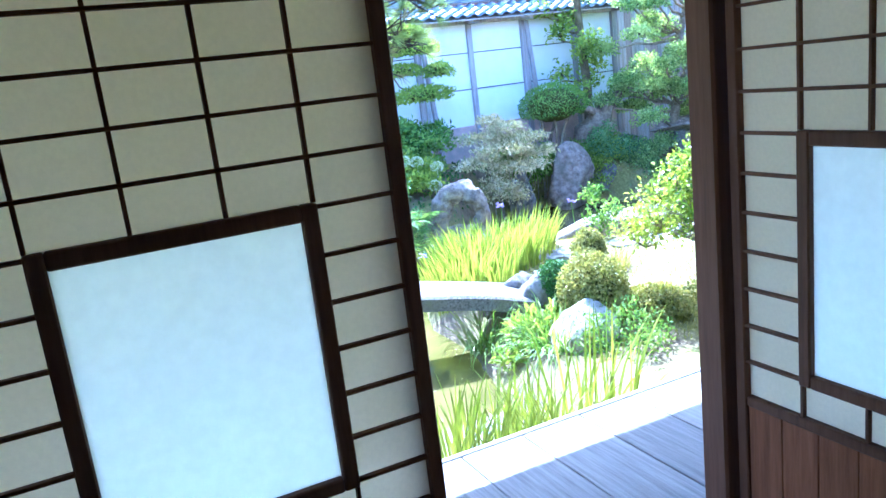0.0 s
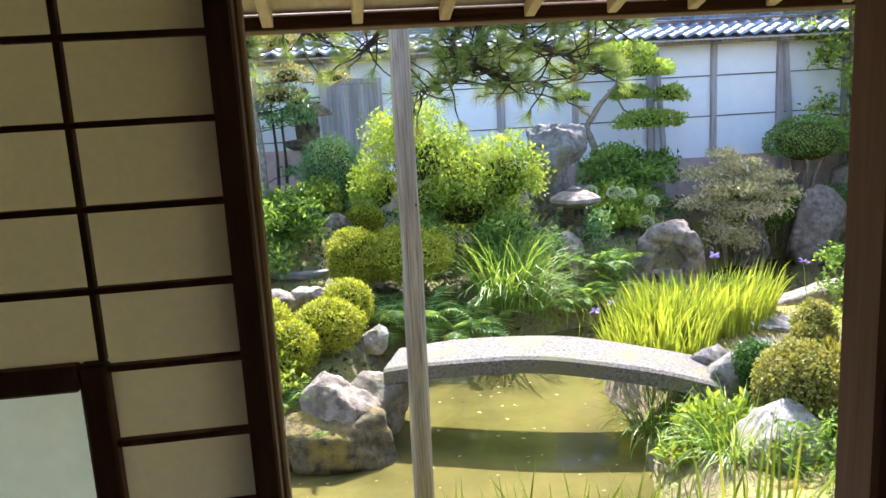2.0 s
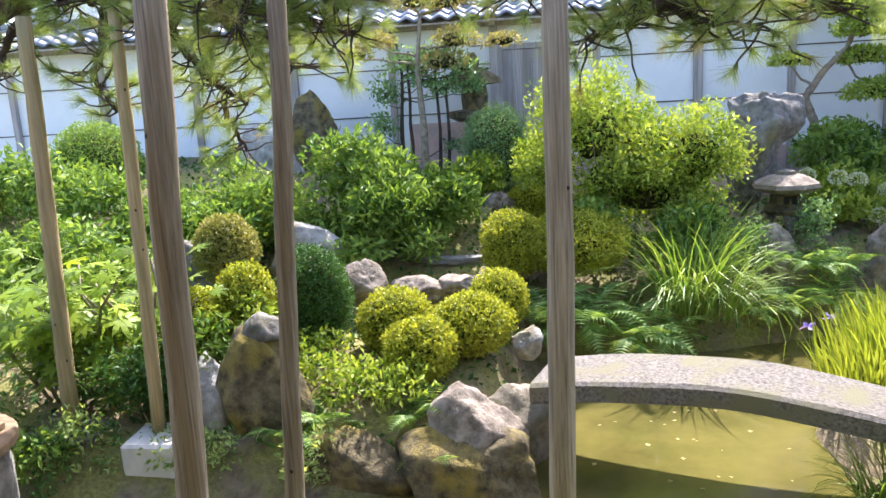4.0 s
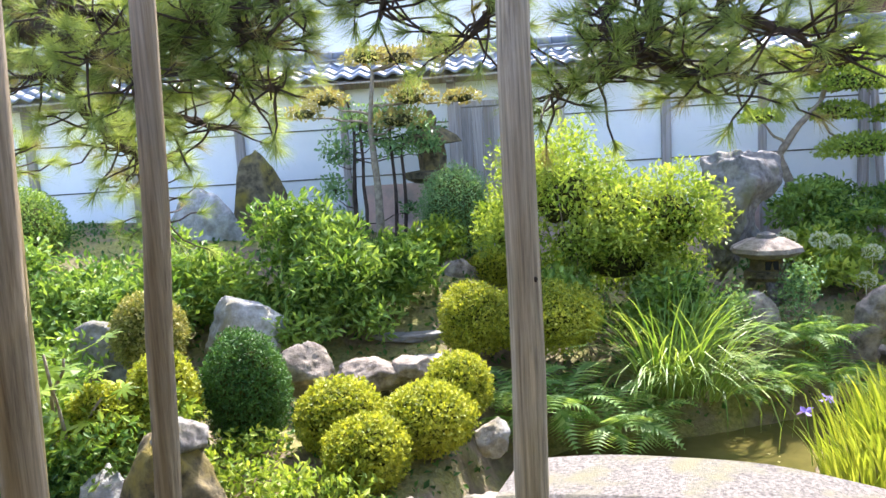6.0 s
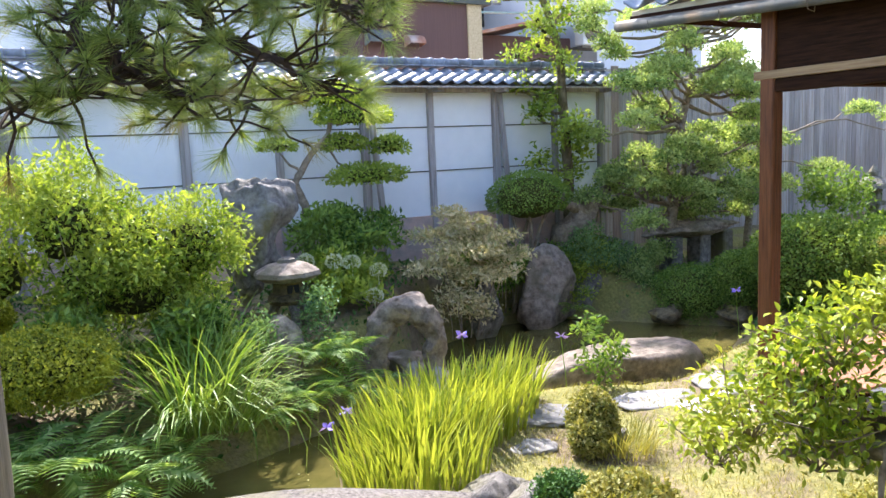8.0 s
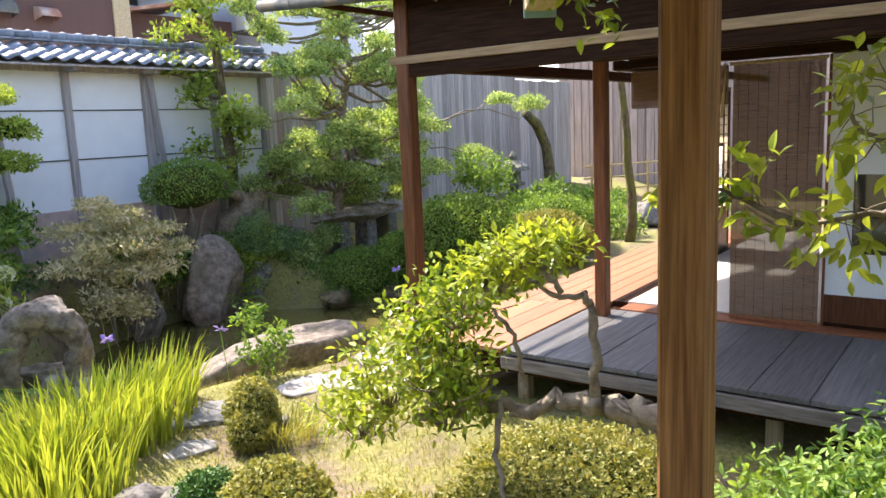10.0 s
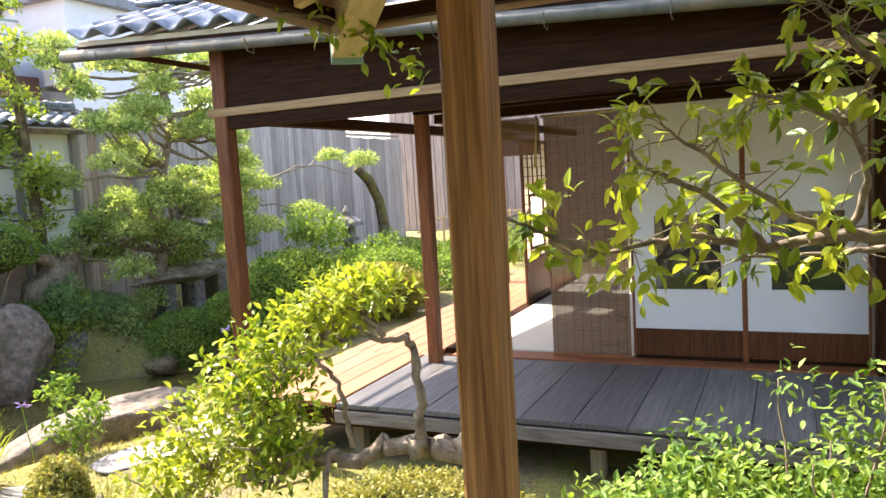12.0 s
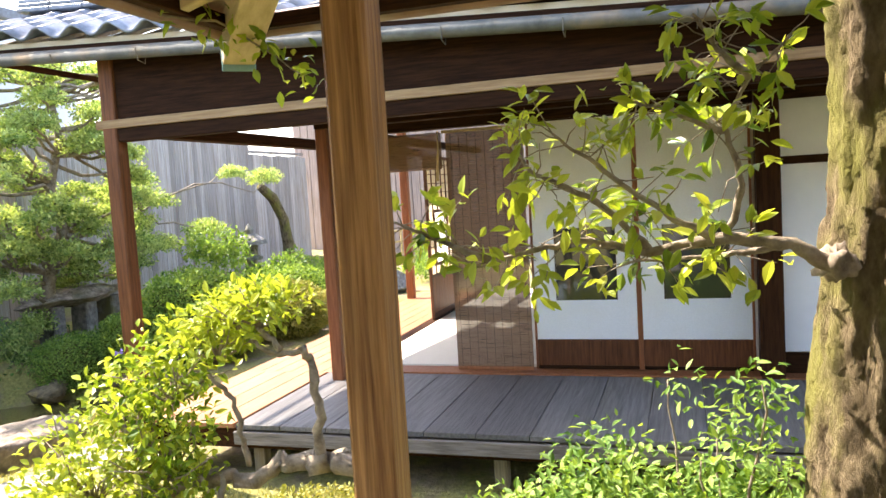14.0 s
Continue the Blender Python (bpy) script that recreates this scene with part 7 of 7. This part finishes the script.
part("fan_grille", Heap().add(*ring([(0.24, 0), (0.24, 0.02), (0.05, 0.03)], 20)), M["metal"], acb, at=pose(11.15, 13.49, 4.05, 90, 0, 0))
part("bracket", boxed(10.9, 11.6, 13.55, 14.0, 3.70, 3.745), M["metal"], ac)
line_pts = [(6.2, 15.0, 5.05), (8.0, 15.0, 5.05)]
tagged(part("washing_line", Heap().add(*tube(line_pts, [0.012, 0.012], 5)), M["metal"]), "thin washing line behind the brown house", "washing line")
for k, (cx, mt) in enumerate(((6.3, "cloth_blue"), (6.55, "cloth"), (6.8, "cloth_blue"), (7.0, "cloth"))):
    v = [(cx + 0.20 * i / 4, 15.0 + 0.03 * math.sin(i * 1.9 + k), z) for z in (4.45, 5.05) for i in range(5)]
    tagged(part("hung_cloth", Heap().add(v, [(i, i + 1, i + 6, i + 5) for i in range(4)]), M[mt], smooth=True), "cloth hung out to dry on a line", "laundry", "laundry on the line")

# ---- far end of the garden ----
arch = tagged(part("curved_trunk", Heap().add(*tube([(16.0, 9.4, -0.3), (16.05, 9.4, 0.5), (15.9, 9.4, 1.1), (15.5, 9.4, 1.6), (15.0, 9.4, 1.85)], [0.13, 0.13, 0.12, 0.11, 0.09], 10, 0.05, 2)), M["bark_grey"], smooth=True), "grey trunk bent like an arch by the fence", "tree trunk")
bf2 = thing("bamboo_fence", "low lattice fence of thin bamboo poles", "fence")
for k in range(9):
    part("upright", Heap().add(*tube([(16.6 + 0.5 * k, 8.6 - 0.25 * k, -0.5), (16.6 + 0.5 * k, 8.6 - 0.25 * k, 0.65)], [0.028, 0.028], 6)), M["bamboo"], bf2)
for z in (0.0, 0.3, 0.58):
    part("rail", Heap().add(*tube([(16.4, 8.7, z), (21.0, 6.4, z)], [0.022, 0.022], 6)), M["bamboo"], bf2)
rock(14.6, 6.4, -0.5, 1.1, 0.8, 0.62, 90, "rock", "large rounded grey rock beyond the corridor")
house = thing("far_board_house", "board-clad house beyond the garden's far end", "house")
part("wall", boxed(21.5, 22, -4, 12, -0.5, 5.5), M["black"], house)
cl = boxed(21.46, 21.499, 0.004, 0.236, -0.5, 5.5).mesh("cladding_board", M["pink_v"])
for k in range(64):
    part("cladding_board", cl, None, house, at=pose(0, -4 + 0.25 * k, 0))
part("roof", boxed(21, 22.5, -4.3, 12.3, 5.5, 5.7), M["tile"], house)
slim = tagged(part("slim_trunk", Heap().add(*tube(bend((12.4, 5.9, -0.5), (12.1, 6.0, 2.8), 8, 0, 0.03, 2), np.linspace(0.09, 0.05, 8), 8, 0.05, 3)), M["bark_grey"], smooth=True), "slim grey tree trunk beyond the corridor", "tree trunk")

# ---- turf ----
n = 16000
px, py = rngp.uniform(2.2, 7.2, n), rngp.uniform(2.6, 6.4, n)
g = pond_gap(px, py)
keep = (g > 0.05) & ~((px > 4.95) & (py < 4.6))
foot = np.stack([px, py, land(px, py)], 1)[keep]
tagged(part("lawn_grass", blades(0, 0, 0.055, 0.006, 0.8, rngp, 2, 0.5, foot), M["l_grass"]), "short dry yellow-green turf", "grass", kind="stuff")
n = 22000
px, py = rngp.uniform(-6.5, 9.5, n), rngp.uniform(4.3, 10.0, n)
g = pond_gap(px, py)
keep = (g > 0.02) & ((py > 6.6) | (px < 0.2))
foot = np.stack([px, py, land(px, py)], 1)[keep]
rl = np.random.RandomState(3)
v, f = leaf_cloud(foot, np.tile((0, 0, 1.0), (len(foot), 1)), 0.06, 0.6, rl, 0.6, 0.9)
tagged(part("ground_cover", Heap().add(v, f), M["l_box"]), "low leafy ground cover under the shrubs", "ground cover", kind="stuff")

# ---- floating specks on the pond ----
n = 900
px, py = rngp.uniform(-3.5, 6.5, n), rngp.uniform(1.6, 8.0, n)
keep = pond_gap(px, py) < -0.05
foot = np.stack([px, py, np.full(n, -0.698)], 1)[keep]
sp_v, sp_f = [], []
for k, p in enumerate(foot):
    a, r = rngp.uniform(0, 6.28), rngp.uniform(0.006, 0.022)
    b = 4 * k
    sp_v += [p + np.array((r * math.cos(a + w), r * m * math.sin(a + w), h)) for w, m, h in ((0, 1, 0), (1.3, 0.6, 0.003), (3.1, 1, 0.001), (4.5, 0.6, 0.004))]
    sp_f.append((b, b + 1, b + 2, b + 3))
tagged(part("floating_leaves", Heap().add(sp_v, sp_f), M["l_pine_dry"]), "small fallen leaves floating on the pond", "fallen leaves", kind="stuff")

# ---- boards of the floors ----
def boards_along_x(parent, x0, x1, y0, y1, z, pitch, mat, thick=0.035):
    n = int(round((y1 - y0) / pitch))
    me = boxed(x0, x1, 0.0015, pitch - 0.003, -thick, 0, c=0.003).mesh("board", M[mat])
    for k in range(n):
        part("board", me, None, parent, at=pose(0, y0 + k * pitch, z))


ver = thing("veranda_boards", "sun-bleached grey veranda boards of the house", "veranda", kind="structure")
me = boxed(0.0015, 0.297, 0.07, 1.04, -0.035, 0, c=0.003).mesh("board", M["floor_y"])
for k in range(26):
    part("board", me, None, ver, at=pose(-6.0 + 0.3 * k, 0, FZ))
me = boxed(0.54, 1.76, 0.0015, 0.297, -0.035, 0, c=0.003).mesh("board", M["floor_y"])
for k in range(16):
    part("board", me, None, ver, at=pose(0, 0.06 - 0.3 * (k + 1), FZ))
part("edge_board", boxed(-6, 1.76, 1.043, 1.075, FZ - 0.11, FZ + 0.004), M["floor_y"], ver)
wv = thing("wing_veranda_boards", "charcoal-grey weathered veranda boards of the wing", "veranda", kind="structure")
boards_along_x(wv, VX - 0.01, DX - 0.195, -2.9, 3.78, -0.012, 0.3508, "floor_x")
cor = thing("corridor_boards", "honey-brown sunlit corridor boards", "veranda", kind="structure")
boards_along_x(cor, VX + 0.0, DX - 0.2, 3.785, 4.60, -0.010, 0.2035, "orange_x")
boards_along_x(cor, DX - 0.195, 11.5, 3.68, 4.60, -0.010, 0.1533, "orange_x")
